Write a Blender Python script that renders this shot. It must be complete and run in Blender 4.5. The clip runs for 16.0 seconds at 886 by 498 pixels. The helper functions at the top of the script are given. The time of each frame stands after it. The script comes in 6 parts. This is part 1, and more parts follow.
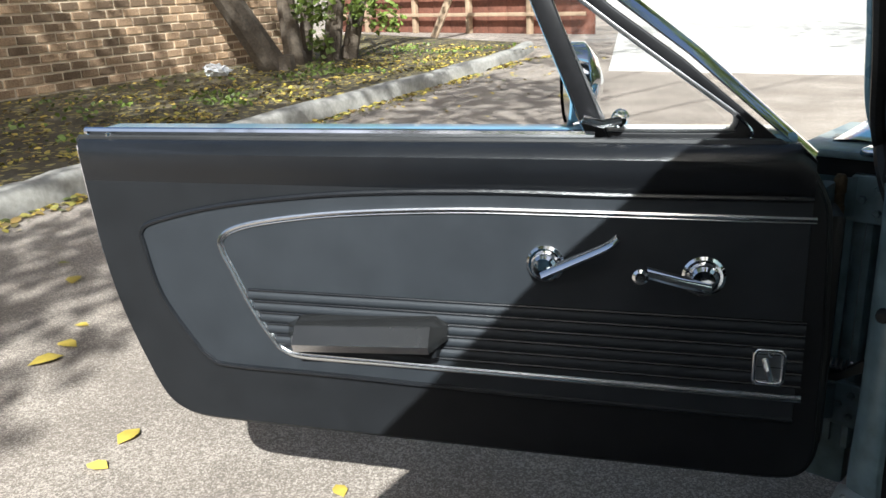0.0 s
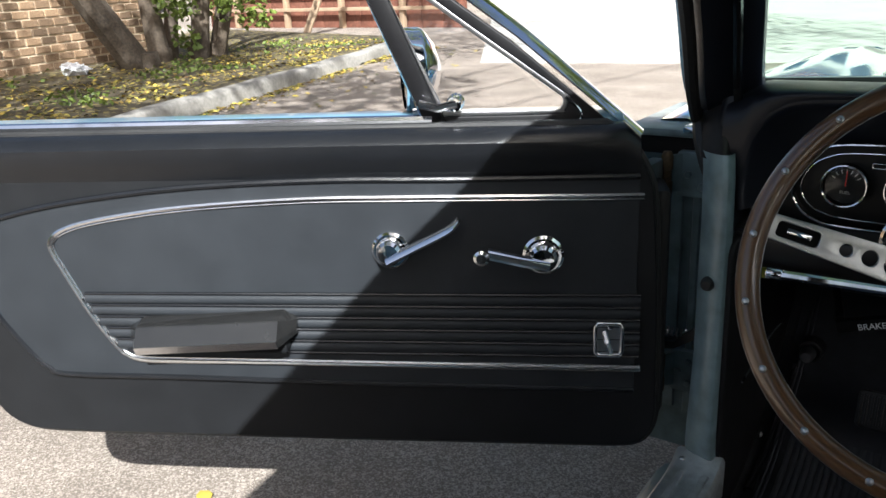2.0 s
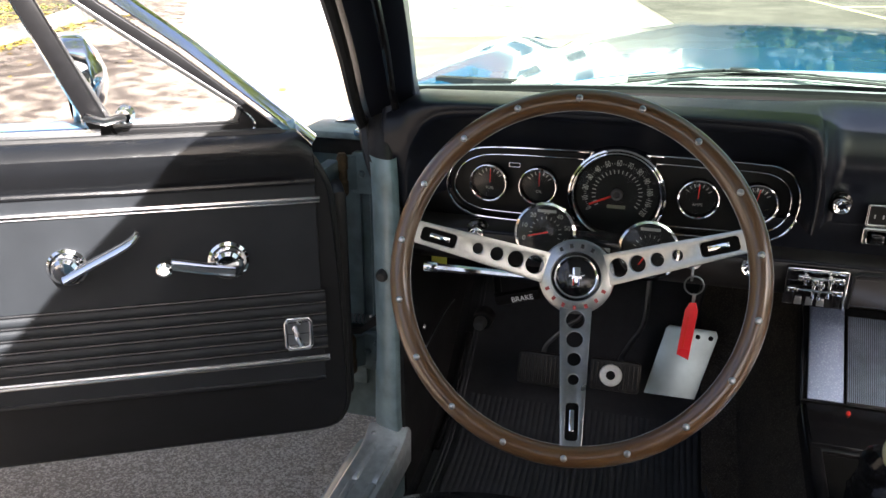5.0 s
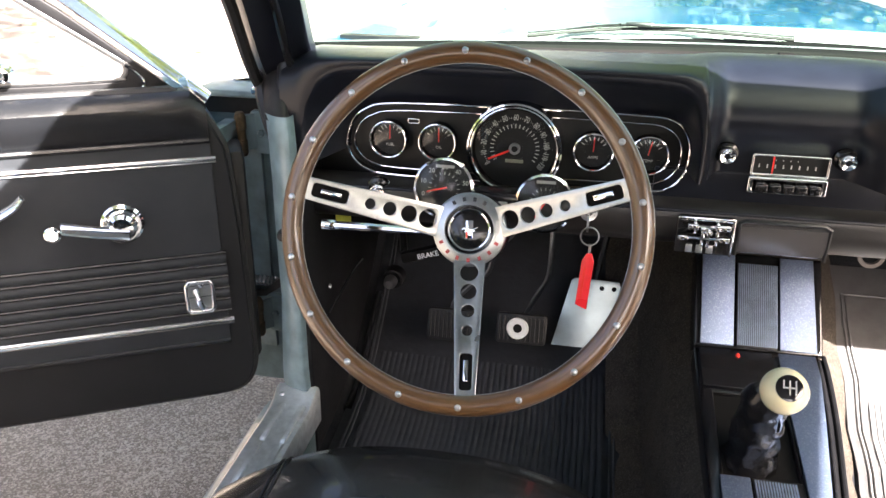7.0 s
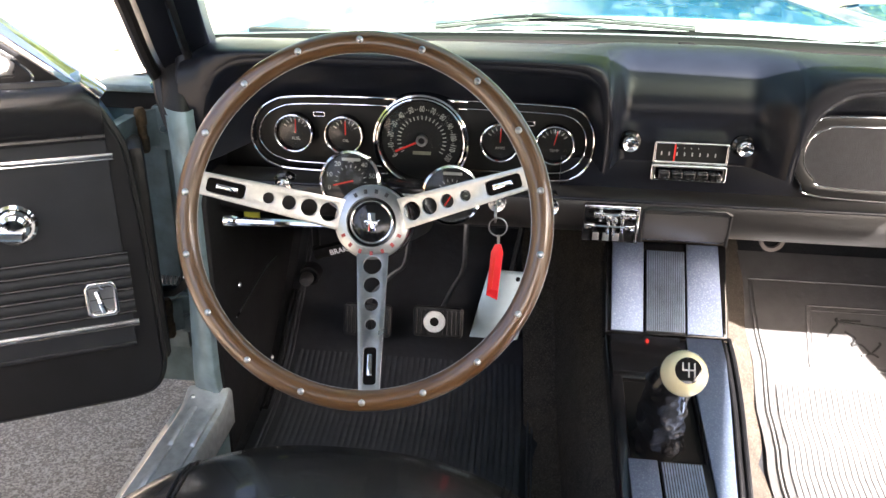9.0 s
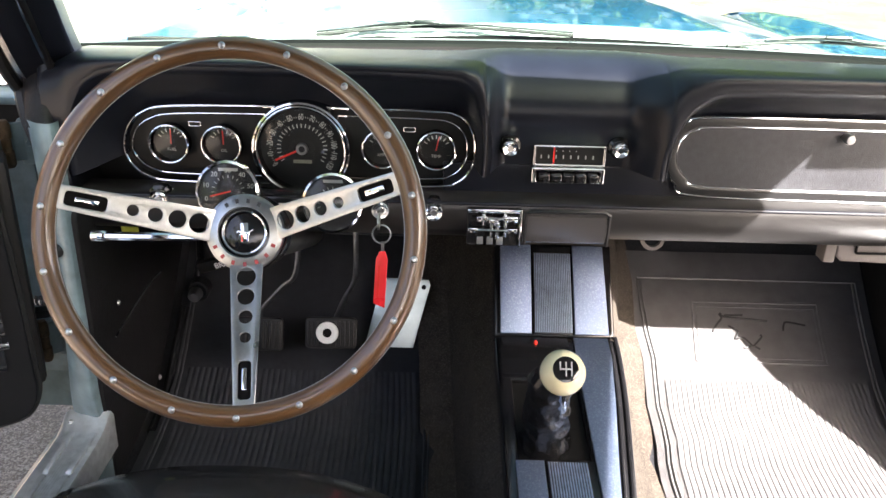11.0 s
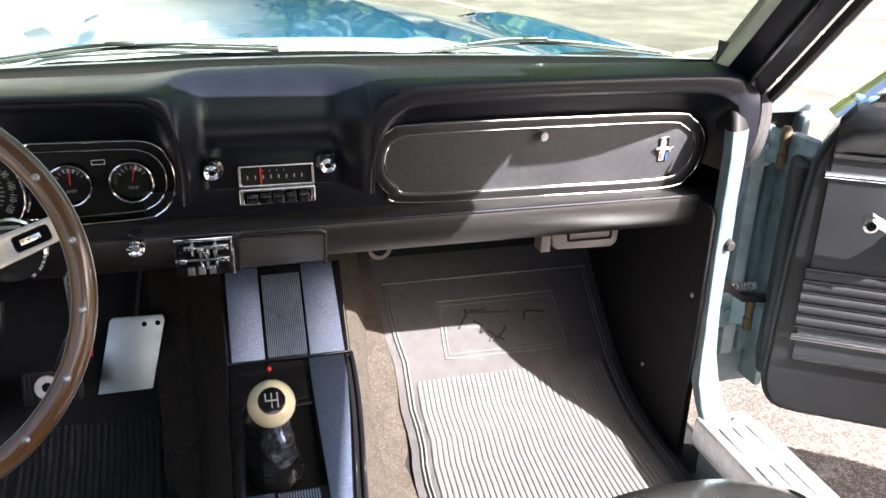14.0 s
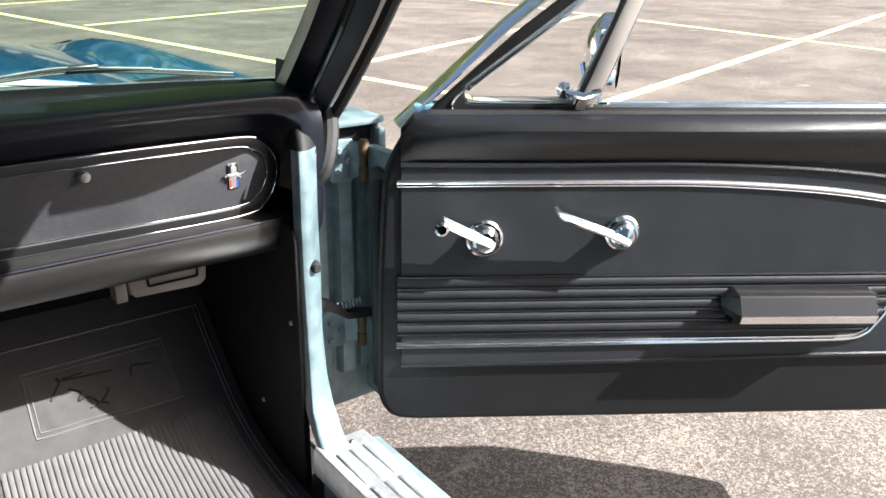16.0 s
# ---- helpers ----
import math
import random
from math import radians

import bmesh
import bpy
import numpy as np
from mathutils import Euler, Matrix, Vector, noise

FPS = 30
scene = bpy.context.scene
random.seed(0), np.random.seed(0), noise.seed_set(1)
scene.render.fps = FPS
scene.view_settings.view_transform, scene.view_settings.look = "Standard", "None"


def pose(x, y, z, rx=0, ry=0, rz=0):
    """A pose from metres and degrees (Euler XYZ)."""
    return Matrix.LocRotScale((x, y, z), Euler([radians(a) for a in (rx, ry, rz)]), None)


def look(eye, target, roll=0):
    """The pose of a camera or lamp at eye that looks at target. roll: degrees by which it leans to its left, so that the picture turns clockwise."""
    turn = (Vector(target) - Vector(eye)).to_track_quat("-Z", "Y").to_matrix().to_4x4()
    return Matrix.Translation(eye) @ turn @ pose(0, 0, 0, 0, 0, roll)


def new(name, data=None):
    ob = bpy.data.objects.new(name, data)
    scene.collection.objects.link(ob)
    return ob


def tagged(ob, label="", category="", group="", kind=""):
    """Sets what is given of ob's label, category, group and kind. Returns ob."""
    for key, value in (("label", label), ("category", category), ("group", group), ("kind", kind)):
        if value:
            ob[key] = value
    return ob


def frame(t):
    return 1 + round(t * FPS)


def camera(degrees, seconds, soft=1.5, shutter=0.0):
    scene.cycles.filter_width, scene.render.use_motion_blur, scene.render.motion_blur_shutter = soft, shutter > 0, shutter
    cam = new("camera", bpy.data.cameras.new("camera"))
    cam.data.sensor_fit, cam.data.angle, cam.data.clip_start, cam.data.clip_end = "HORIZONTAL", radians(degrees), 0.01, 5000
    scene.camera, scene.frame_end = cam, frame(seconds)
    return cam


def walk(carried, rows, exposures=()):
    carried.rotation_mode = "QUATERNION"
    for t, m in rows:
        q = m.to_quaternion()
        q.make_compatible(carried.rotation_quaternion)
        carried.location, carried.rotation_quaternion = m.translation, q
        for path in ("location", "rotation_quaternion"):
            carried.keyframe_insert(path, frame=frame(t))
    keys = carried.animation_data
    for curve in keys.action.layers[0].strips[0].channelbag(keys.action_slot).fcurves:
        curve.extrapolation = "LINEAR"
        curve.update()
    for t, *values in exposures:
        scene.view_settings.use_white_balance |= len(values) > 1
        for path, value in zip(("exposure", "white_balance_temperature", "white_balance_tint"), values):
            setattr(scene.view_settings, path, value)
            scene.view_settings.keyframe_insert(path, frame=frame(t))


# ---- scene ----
cam = camera(57.0, 16.0)
PATH = [
    (0, (-0.435, -1.161, 1.03), (-1.76, 0.204, 0.411), -2.6),
    (0.5, (-0.426, -1.15, 1.024), (-1.705, 0.256, 0.401), -2.6),
    (1, (-0.415, -1.14, 1.023), (-1.64, 0.307, 0.387), -2.6),
    (1.5, (-0.405, -1.131, 1.02), (-1.573, 0.36, 0.377), -2.5),
    (2, (-0.39, -1.12, 1.015), (-1.499, 0.415, 0.373), -2.7),
    (2.5, (-0.369, -1.109, 1.021), (-1.394, 0.483, 0.375), -3.3),
    (3, (-0.354, -1.104, 1.031), (-1.249, 0.554, 0.361), -2.9),
    (3.5, (-0.343, -1.11, 1.053), (-1.096, 0.604, 0.35), -1.7),
    (4, (-0.332, -1.122, 1.07), (-0.969, 0.633, 0.355), -0.7),
    (4.5, (-0.322, -1.132, 1.077), (-0.883, 0.65, 0.361), -0.2),
    (5, (-0.313, -1.134, 1.082), (-0.815, 0.658, 0.351), 0.1),
    (7.5, (-0.257, -1.125, 1.07), (-0.554, 0.676, 0.252), 0.7),
    (8, (-0.247, -1.121, 1.068), (-0.507, 0.686, 0.252), 0.8),
    (8.5, (-0.238, -1.118, 1.066), (-0.46, 0.694, 0.249), 0.9),
    (11, (-0.182, -1.107, 1.057), (-0.166, 0.732, 0.27), 1.7),
    (11.5, (-0.163, -1.103, 1.056), (-0.087, 0.738, 0.278), 1.4),
    (12, (-0.141, -1.098, 1.057), (0.005, 0.739, 0.28), 1.0),
    (12.5, (-0.12, -1.097, 1.061), (0.115, 0.733, 0.288), 1.1),
    (13, (-0.1, -1.093, 1.063), (0.231, 0.726, 0.3), 1.3),
    (13.5, (-0.076, -1.091, 1.067), (0.327, 0.711, 0.299), 1.1),
    (14, (-0.054, -1.091, 1.072), (0.425, 0.691, 0.3), 1.0),
    (14.5, (-0.024, -1.089, 1.072), (0.556, 0.666, 0.31), 1.0),
    (15, (0.011, -1.089, 1.073), (0.726, 0.622, 0.323), 0.5),
    (15.5, (0.068, -1.083, 1.075), (0.979, 0.534, 0.331), 0.3),
    (16, (0.139, -1.092, 1.066), (1.272, 0.391, 0.347), 1.0),
]
walk(cam, [(t, look(eye, target, roll)) for t, eye, target, roll in PATH],
     [(0, 1.40, 5900, 3), (2.5, 1.7, 6080, 8), (4.5, 2.45, 6450, 12), (7.5, 3.95, 6800, 14), (11, 3.75, 6700, 14), (14, 3.05, 6550, 17), (16, 2.12, 6300, 10)])

# ---- world, sun, exposure ----
SUN = Vector((0.80, -0.90, 1.0)).normalized()
world = bpy.data.worlds.new("sky")
scene.world = world
world.use_nodes = True
wn = world.node_tree.nodes
sky = wn.new("ShaderNodeTexSky")
sky.sky_type, sky.sun_disc = "NISHITA", False
sky.air_density, sky.dust_density, sky.ozone_density = 0.75, 5.0, 0.4
sky.sun_elevation, sky.sun_rotation = math.asin(SUN.z), math.atan2(SUN.x, SUN.y)
world.node_tree.links.new(sky.outputs[0], wn["Background"].inputs[0])
wn["Background"].inputs[1].default_value = 0.068
lamp = bpy.data.lights.new("sun", "SUN")
lamp.energy, lamp.angle, lamp.color = 4.8, radians(0.53), (1.0, 0.965, 0.92)
new("sun", lamp).matrix_world = look(SUN * 30, (0, 0, 0))


# ---- materials ----
def mat(name, color, rough=0.5, metal=0.0, var=0.15, scale=20.0, bump=0.0, bscale=None, spec=0.5, coat=0.0, color2=None, speck=None, rvar=0.1):
    """A surface with variation at two scales, fine relief and uneven gloss."""
    m = bpy.data.materials.new(name)
    m.use_nodes = True
    nt = m.node_tree
    n, l = nt.nodes, nt.links
    b = n["Principled BSDF"]
    tc = n.new("ShaderNodeTexCoord")
    big, fine = n.new("ShaderNodeTexNoise"), n.new("ShaderNodeTexNoise")
    big.inputs["Scale"].default_value, fine.inputs["Scale"].default_value = scale * 0.22, scale * 3
    big.inputs["Detail"].default_value, fine.inputs["Detail"].default_value = 5, 3
    for x in (big, fine):
        l.new(tc.outputs["Object"], x.inputs["Vector"])
    add = n.new("ShaderNodeMath")
    add.operation = "ADD"
    l.new(big.outputs["Fac"], add.inputs[0]), l.new(fine.outputs["Fac"], add.inputs[1])
    ramp = n.new("ShaderNodeMapRange")
    ramp.inputs["From Min"].default_value, ramp.inputs["From Max"].default_value = 0.65, 1.35
    l.new(add.outputs[0], ramp.inputs["Value"])
    mix = n.new("ShaderNodeMix")
    mix.data_type = "RGBA"
    c2 = color2 or [min(1, c * (1 + var)) for c in color]
    c1 = color if color2 else [c * (1 - var) for c in color]
    mix.inputs["A"].default_value, mix.inputs["B"].default_value = (*c1, 1), (*c2, 1)
    l.new(ramp.outputs[0], mix.inputs["Factor"])
    out = mix.outputs["Result"]
    if speck:
        v = n.new("ShaderNodeTexVoronoi")
        v.inputs["Scale"].default_value = speck[1]
        l.new(tc.outputs["Object"], v.inputs["Vector"])
        hsv = n.new("ShaderNodeSeparateColor")
        l.new(v.outputs["Color"], hsv.inputs[0])
        cut = n.new("ShaderNodeMapRange")
        cut.inputs["From Min"].default_value, cut.inputs["From Max"].default_value = speck[2], speck[2] + 0.12
        l.new(hsv.outputs[0], cut.inputs["Value"])
        mx = n.new("ShaderNodeMix")
        mx.data_type = "RGBA"
        l.new(cut.outputs[0], mx.inputs["Factor"]), l.new(out, mx.inputs["A"])
        mx.inputs["B"].default_value = (*speck[0], 1)
        out = mx.outputs["Result"]
    l.new(out, b.inputs["Base Color"])
    rr = n.new("ShaderNodeMapRange")
    rr.inputs["From Min"].default_value, rr.inputs["From Max"].default_value = 0.3, 0.7
    rr.inputs["To Min"].default_value, rr.inputs["To Max"].default_value = max(0.02, rough - rvar), min(1, rough + rvar)
    l.new(big.outputs["Fac"], rr.inputs["Value"]), l.new(rr.outputs[0], b.inputs["Roughness"])
    b.inputs["Metallic"].default_value = metal
    b.inputs["Specular IOR Level"].default_value = spec
    b.inputs["Coat Weight"].default_value = coat
    b.inputs["Coat Roughness"].default_value = 0.05
    if bump:
        bt = n.new("ShaderNodeTexNoise")
        bt.inputs["Scale"].default_value, bt.inputs["Detail"].default_value = bscale or scale * 6, 4
        l.new(tc.outputs["Object"], bt.inputs["Vector"])
        bp = n.new("ShaderNodeBump")
        bp.inputs["Strength"].default_value, bp.inputs["Distance"].default_value = bump, 0.004
        l.new(bt.outputs["Fac"], bp.inputs["Height"]), l.new(bp.outputs[0], b.inputs["Normal"])
    return m


def stone_mat(name, binder, stone, scale, patch, relief, streak=False):
    """Asphalt: stones of every shade in a dark binder, with worn and stained patches."""
    m = mat(name, binder, 0.88, scale=6, var=0.1, spec=0.25)
    n, l = m.node_tree.nodes, m.node_tree.links
    b = n["Principled BSDF"]
    tc = n.new("ShaderNodeTexCoord")
    cells = []
    for sc in (scale, scale * 0.45):
        v, sp = n.new("ShaderNodeTexVoronoi"), n.new("ShaderNodeSeparateColor")
        v.inputs["Scale"].default_value = sc
        l.new(tc.outputs["Object"], v.inputs["Vector"]), l.new(v.outputs["Color"], sp.inputs[0])
        cells.append((v, sp))
    wear = n.new("ShaderNodeTexNoise")
    wear.inputs["Scale"].default_value, wear.inputs["Detail"].default_value = 2.2, 6
    l.new(tc.outputs["Object"], wear.inputs["Vector"])
    mean = n.new("ShaderNodeMath")
    mean.operation = "MULTIPLY_ADD"
    mean.inputs[1].default_value = 0.45
    l.new(cells[1][1].outputs[1], mean.inputs[0]), l.new(cells[0][1].outputs[0], mean.inputs[2])
    low = n.new("ShaderNodeMath")
    low.operation = "MULTIPLY_ADD"
    low.inputs[1].default_value, low.inputs[2].default_value = -1.1, 1.42
    l.new(wear.outputs["Fac"], low.inputs[0])
    gap = n.new("ShaderNodeMath")
    gap.operation = "SUBTRACT"
    l.new(mean.outputs[0], gap.inputs[0]), l.new(low.outputs[0], gap.inputs[1])
    cut = n.new("ShaderNodeMapRange")
    cut.inputs["From Min"].default_value, cut.inputs["From Max"].default_value = -0.35, 0.5
    l.new(gap.outputs[0], cut.inputs["Value"])
    mix = n.new("ShaderNodeMix")
    mix.data_type = "RGBA"
    mix.inputs["A"].default_value, mix.inputs["B"].default_value = (*binder, 1), (*stone, 1)
    l.new(cut.outputs[0], mix.inputs["Factor"])
    big = n.new("ShaderNodeTexNoise")
    big.inputs["Scale"].default_value, big.inputs["Detail"].default_value = 0.7, 5
    l.new(tc.outputs["Object"], big.inputs["Vector"])
    mr, hsv = n.new("ShaderNodeMapRange"), n.new("ShaderNodeHueSaturation")
    mr.inputs["From Min"].default_value, mr.inputs["From Max"].default_value = 0.35, 0.65
    mr.inputs["To Min"].default_value, mr.inputs["To Max"].default_value = patch
    l.new(big.outputs["Fac"], mr.inputs["Value"]), l.new(mr.outputs[0], hsv.inputs["Value"])
    l.new(mix.outputs["Result"], hsv.inputs["Color"])
    out = hsv.outputs[0]
    if streak:
        mp, ns, ct, mx = n.new("ShaderNodeMapping"), n.new("ShaderNodeTexNoise"), n.new("ShaderNodeMapRange"), n.new("ShaderNodeMix")
        mp.inputs["Scale"].default_value = (1.2, 5, 1)
        mp.inputs["Rotation"].default_value = (0, 0, -0.35)
        l.new(tc.outputs["Object"], mp.inputs["Vector"]), l.new(mp.outputs[0], ns.inputs["Vector"])
        ns.inputs["Scale"].default_value, ns.inputs["Detail"].default_value = 2.2, 7
        ct.inputs["From Min"].default_value, ct.inputs["From Max"].default_value = 0.64, 0.74
        l.new(ns.outputs["Fac"], ct.inputs["Value"])
        mx.data_type = "RGBA"
        mx.inputs["B"].default_value = (0.25, 0.225, 0.195, 1)
        l.new(ct.outputs[0], mx.inputs["Factor"]), l.new(out, mx.inputs["A"])
        out = mx.outputs["Result"]
    l.new(out, b.inputs["Base Color"])
    bp = n.new("ShaderNodeBump")
    bp.inputs["Strength"].default_value, bp.inputs["Distance"].default_value = relief, 0.003
    l.new(mean.outputs[0], bp.inputs["Height"]), l.new(bp.outputs[0], b.inputs["Normal"])
    return m


def wood_mat(name, c1, c2, axis):
    m = mat(name, c1, 0.30, var=0.2, scale=30, coat=0.8, rvar=0.02)
    nt = m.node_tree
    n, l = nt.nodes, nt.links
    # grain runs round the wheel: polar coordinates about its axis
    tc, mp, sep = n.new("ShaderNodeTexCoord"), n.new("ShaderNodeMapping"), n.new("ShaderNodeSeparateXYZ")
    mp.vector_type = "TEXTURE"
    mp.inputs["Location"].default_value = axis.translation
    mp.inputs["Rotation"].default_value = axis.to_euler()
    l.new(tc.outputs["Object"], mp.inputs["Vector"]), l.new(mp.outputs[0], sep.inputs[0])
    ang, rad2, cmb, w = n.new("ShaderNodeMath"), n.new("ShaderNodeVectorMath"), n.new("ShaderNodeCombineXYZ"), n.new("ShaderNodeTexNoise")
    ang.operation, rad2.operation = "ARCTAN2", "LENGTH"
    l.new(sep.outputs[1], ang.inputs[0]), l.new(sep.outputs[0], ang.inputs[1]), l.new(mp.outputs[0], rad2.inputs[0])
    l.new(ang.outputs[0], cmb.inputs[0]), l.new(rad2.outputs["Value"], cmb.inputs[1]), l.new(sep.outputs[2], cmb.inputs[2])
    st = n.new("ShaderNodeMapping")
    st.inputs["Scale"].default_value = (5, 420, 420)
    l.new(cmb.outputs[0], st.inputs["Vector"]), l.new(st.outputs[0], w.inputs["Vector"])
    w.inputs["Scale"].default_value, w.inputs["Detail"].default_value = 1.0, 4
    mx = n.new("ShaderNodeMix")
    mx.data_type = "RGBA"
    mx.inputs["A"].default_value, mx.inputs["B"].default_value = (*c1, 1), (*c2, 1)
    l.new(w.outputs["Fac"], mx.inputs["Factor"])
    l.new(mx.outputs["Result"], n["Principled BSDF"].inputs["Base Color"])
    return m


def glass_mat(name, tint=(1, 1, 1), gain=0.6):
    """Thin pane: clear with a faint mirror."""
    m = bpy.data.materials.new(name)
    m.use_nodes = True
    n, l = m.node_tree.nodes, m.node_tree.links
    n.remove(n["Principled BSDF"])
    tr, gl, mx = n.new("ShaderNodeBsdfTransparent"), n.new("ShaderNodeBsdfGlossy"), n.new("ShaderNodeMixShader")
    lw, pw, sc = n.new("ShaderNodeLayerWeight"), n.new("ShaderNodeMath"), n.new("ShaderNodeMath")
    pw.operation, sc.operation = "POWER", "MULTIPLY_ADD"
    pw.inputs[1].default_value, sc.inputs[1].default_value, sc.inputs[2].default_value = 4.5, gain, 0.035
    l.new(lw.outputs["Facing"], pw.inputs[0]), l.new(pw.outputs[0], sc.inputs[0])
    tr.inputs[0].default_value = (*tint, 1)
    gl.inputs["Roughness"].default_value = 0.02
    l.new(sc.outputs[0], mx.inputs[0]), l.new(tr.outputs[0], mx.inputs[1]), l.new(gl.outputs[0], mx.inputs[2])
    l.new(mx.outputs[0], n["Material Output"].inputs[0])
    return m


VINYL = mat("black vinyl", (0.012, 0.0122, 0.013), 0.27, var=0.2, scale=14, bump=0.16, bscale=420, spec=0.55, rvar=0.05)
VINYL_PANEL = mat("black door vinyl", (0.0115, 0.0122, 0.0135), 0.36, var=0.2, scale=7, bump=0.25, bscale=900, spec=0.16, rvar=0.08)
VINYL_INSERT = mat("satin black vinyl insert", (0.0225, 0.0252, 0.0290), 0.42, var=0.2, scale=5, bump=0.25, bscale=900, spec=0.16, rvar=0.10)
SEATV = mat("soft black seat vinyl", (0.018, 0.0185, 0.018), 0.24, var=0.25, scale=9, bump=0.12, bscale=300, spec=0.7, coat=0.5)
VINYL_ROLL = mat("glossy black roll vinyl", (0.0085, 0.0093, 0.011), 0.22, var=0.18, scale=11, bump=0.16, bscale=700, spec=0.40, rvar=0.07)
ARM = mat("glossy moulded black armrest plastic", (0.015, 0.015, 0.015), 0.15, var=0.2, scale=16, bump=0.03, spec=0.6, rvar=0.04)
KICK = mat("black fibre kick panel", (0.009, 0.009, 0.010), 0.6, var=0.3, scale=30, bump=0.15, spec=0.25)
BAR = mat("satin black bar", (0.007, 0.007, 0.008), 0.45, var=0.3, scale=30, spec=0.25)
# black vinyl tinted blue: sky reflection is put into the base colour
PAD = mat("padded dash vinyl with sky-blue cast", (0.0052, 0.0066, 0.0115), 0.33, var=0.15, scale=9, bump=0.08, bscale=1000, spec=0.30, rvar=0.05)
HEADL = mat("pale grey headliner vinyl", (0.33, 0.33, 0.32), 0.7, var=0.08, scale=12, bump=0.3, bscale=500)
SATIN = mat("satin black enamel", (0.042, 0.040, 0.041), 0.25, var=0.1, scale=8, spec=0.6, rvar=0.02)
GREYPL = mat("grey-beige plastic", (0.115, 0.100, 0.092), 0.5, var=0.15, scale=20)
DARK = mat("dark painted steel", (0.009, 0.0092, 0.010), 0.36, var=0.2, scale=20)
RUBBER = mat("black rubber", (0.016, 0.016, 0.0165), 0.55, var=0.25, scale=30, bump=0.15, spec=0.35)
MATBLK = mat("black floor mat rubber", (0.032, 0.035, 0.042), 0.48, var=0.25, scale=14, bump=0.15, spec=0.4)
LOWD = mat("satin black lower dash", (0.0145, 0.0138, 0.0138), 0.34, var=0.2, scale=14)
STEEL_D = mat("dull steel", (0.30, 0.30, 0.31), 0.33, 1.0, var=0.15, scale=30)
BLACK = mat("matt black", (0.005, 0.005, 0.005), 0.7, var=0.2, spec=0.08)
GLOSS = mat("gloss black", (0.008, 0.008, 0.009), 0.12, var=0.2)
CHROME = mat("chrome", (0.78, 0.79, 0.81), 0.07, 1.0, var=0.05, rvar=0.04)
CHROME_W = mat("worn bright moulding", (0.74, 0.75, 0.77), 0.20, 1.0, var=0.04, scale=30, rvar=0.02)
PALEM = mat("dull beige-silver metal", (0.60, 0.54, 0.49), 0.36, 0.7, var=0.06, scale=9, rvar=0.03)
BRUSHED = mat("brushed steel", (0.43, 0.445, 0.45), 0.33, 1.0, var=0.12, scale=60, rvar=0.08)
ALUM = mat("worn aluminium", (0.70, 0.73, 0.74), 0.40, 0.8, var=0.22, scale=25, bump=0.2)
DARKST = mat("dark worn steel", (0.16, 0.17, 0.19), 0.35, 1.0, var=0.25, scale=30)
PEDALR = mat("worn pedal rubber", (0.009, 0.009, 0.0095), 0.5, var=0.3, scale=40, bump=0.2, spec=0.3)
DISC = mat("cast aluminium disc", (0.60, 0.61, 0.60), 0.5, 0.5, var=0.15, scale=60, bump=0.2)
STAIN = mat("stainless pedal plate", (0.40, 0.46, 0.46), 0.42, 1.0, var=0.15, scale=12)
PAINT = mat("light blue car paint", (0.16, 0.31, 0.42), 0.3, 0.0, var=0.12, scale=8, coat=0.7)
# blue cowl made pale: sun glare is put into the base colour
COWL_GLARE = mat("cowl paint with sun glare in its colour", (0.55, 0.60, 0.56), 0.4, var=0.1, scale=10, coat=0.3)
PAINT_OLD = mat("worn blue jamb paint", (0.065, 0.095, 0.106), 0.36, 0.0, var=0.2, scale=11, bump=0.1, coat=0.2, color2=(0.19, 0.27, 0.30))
HOODP = mat("metallic blue bonnet paint", (0.007, 0.125, 0.29), 0.28, 0.25, var=0.08, scale=10, coat=1.0, rvar=0.03)
WORN = mat("worn bare door edge", (0.42, 0.37, 0.36), 0.5, 0.3, var=0.35, scale=40, bump=0.3)
RUST = mat("rusty hinge steel", (0.085, 0.058, 0.030), 0.6, 0.3, var=0.5, scale=60, bump=0.4)
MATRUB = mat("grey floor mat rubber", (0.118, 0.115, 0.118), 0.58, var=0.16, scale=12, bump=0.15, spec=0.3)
CARPET = mat("brown-grey loop carpet", (0.060, 0.051, 0.043), 0.95, var=0.4, scale=160, bump=1.0, bscale=900, spec=0.1, speck=((0.12, 0.105, 0.088), 800, 0.78))
CARPET_BLK = mat("black carpet", (0.028, 0.029, 0.033), 0.95, var=0.4, scale=120, bump=0.8, bscale=900, spec=0.1)
CONSOLE = mat("grained silver console trim", (0.165, 0.21, 0.315), 0.37, 0.85, var=0.10, scale=60, bump=0.3, bscale=1200, speck=((0.27, 0.33, 0.45), 900, 0.80), rvar=0.03)
RIBM = mat("ribbed bluish aluminium", (0.42, 0.50, 0.64), 0.34, 0.9, var=0.25, scale=25)
GREYPANEL = mat("black grained glovebox panel", (0.026, 0.027, 0.031), 0.48, var=0.25, scale=40, bump=0.35, bscale=900, spec=0.4)
IVORY = mat("ivory plastic", (0.72, 0.66, 0.42), 0.25, var=0.06, coat=0.5)
REDTAG = mat("red plastic tag", (0.75, 0.03, 0.04), 0.3, var=0.1)
REDP = mat("red paint", (0.7, 0.03, 0.02), 0.4)
GAUGEP = mat("dim gauge print", (0.34, 0.35, 0.32), 0.5, var=0.05)
WHITEP = mat("white print", (0.36, 0.37, 0.36), 0.5, var=0.05)
DIAL = mat("black gauge face", (0.006, 0.0065, 0.0065), 0.5, var=0.1, spec=0.25)
YELLOWP = mat("yellow paper", (0.6, 0.62, 0.08), 0.6)
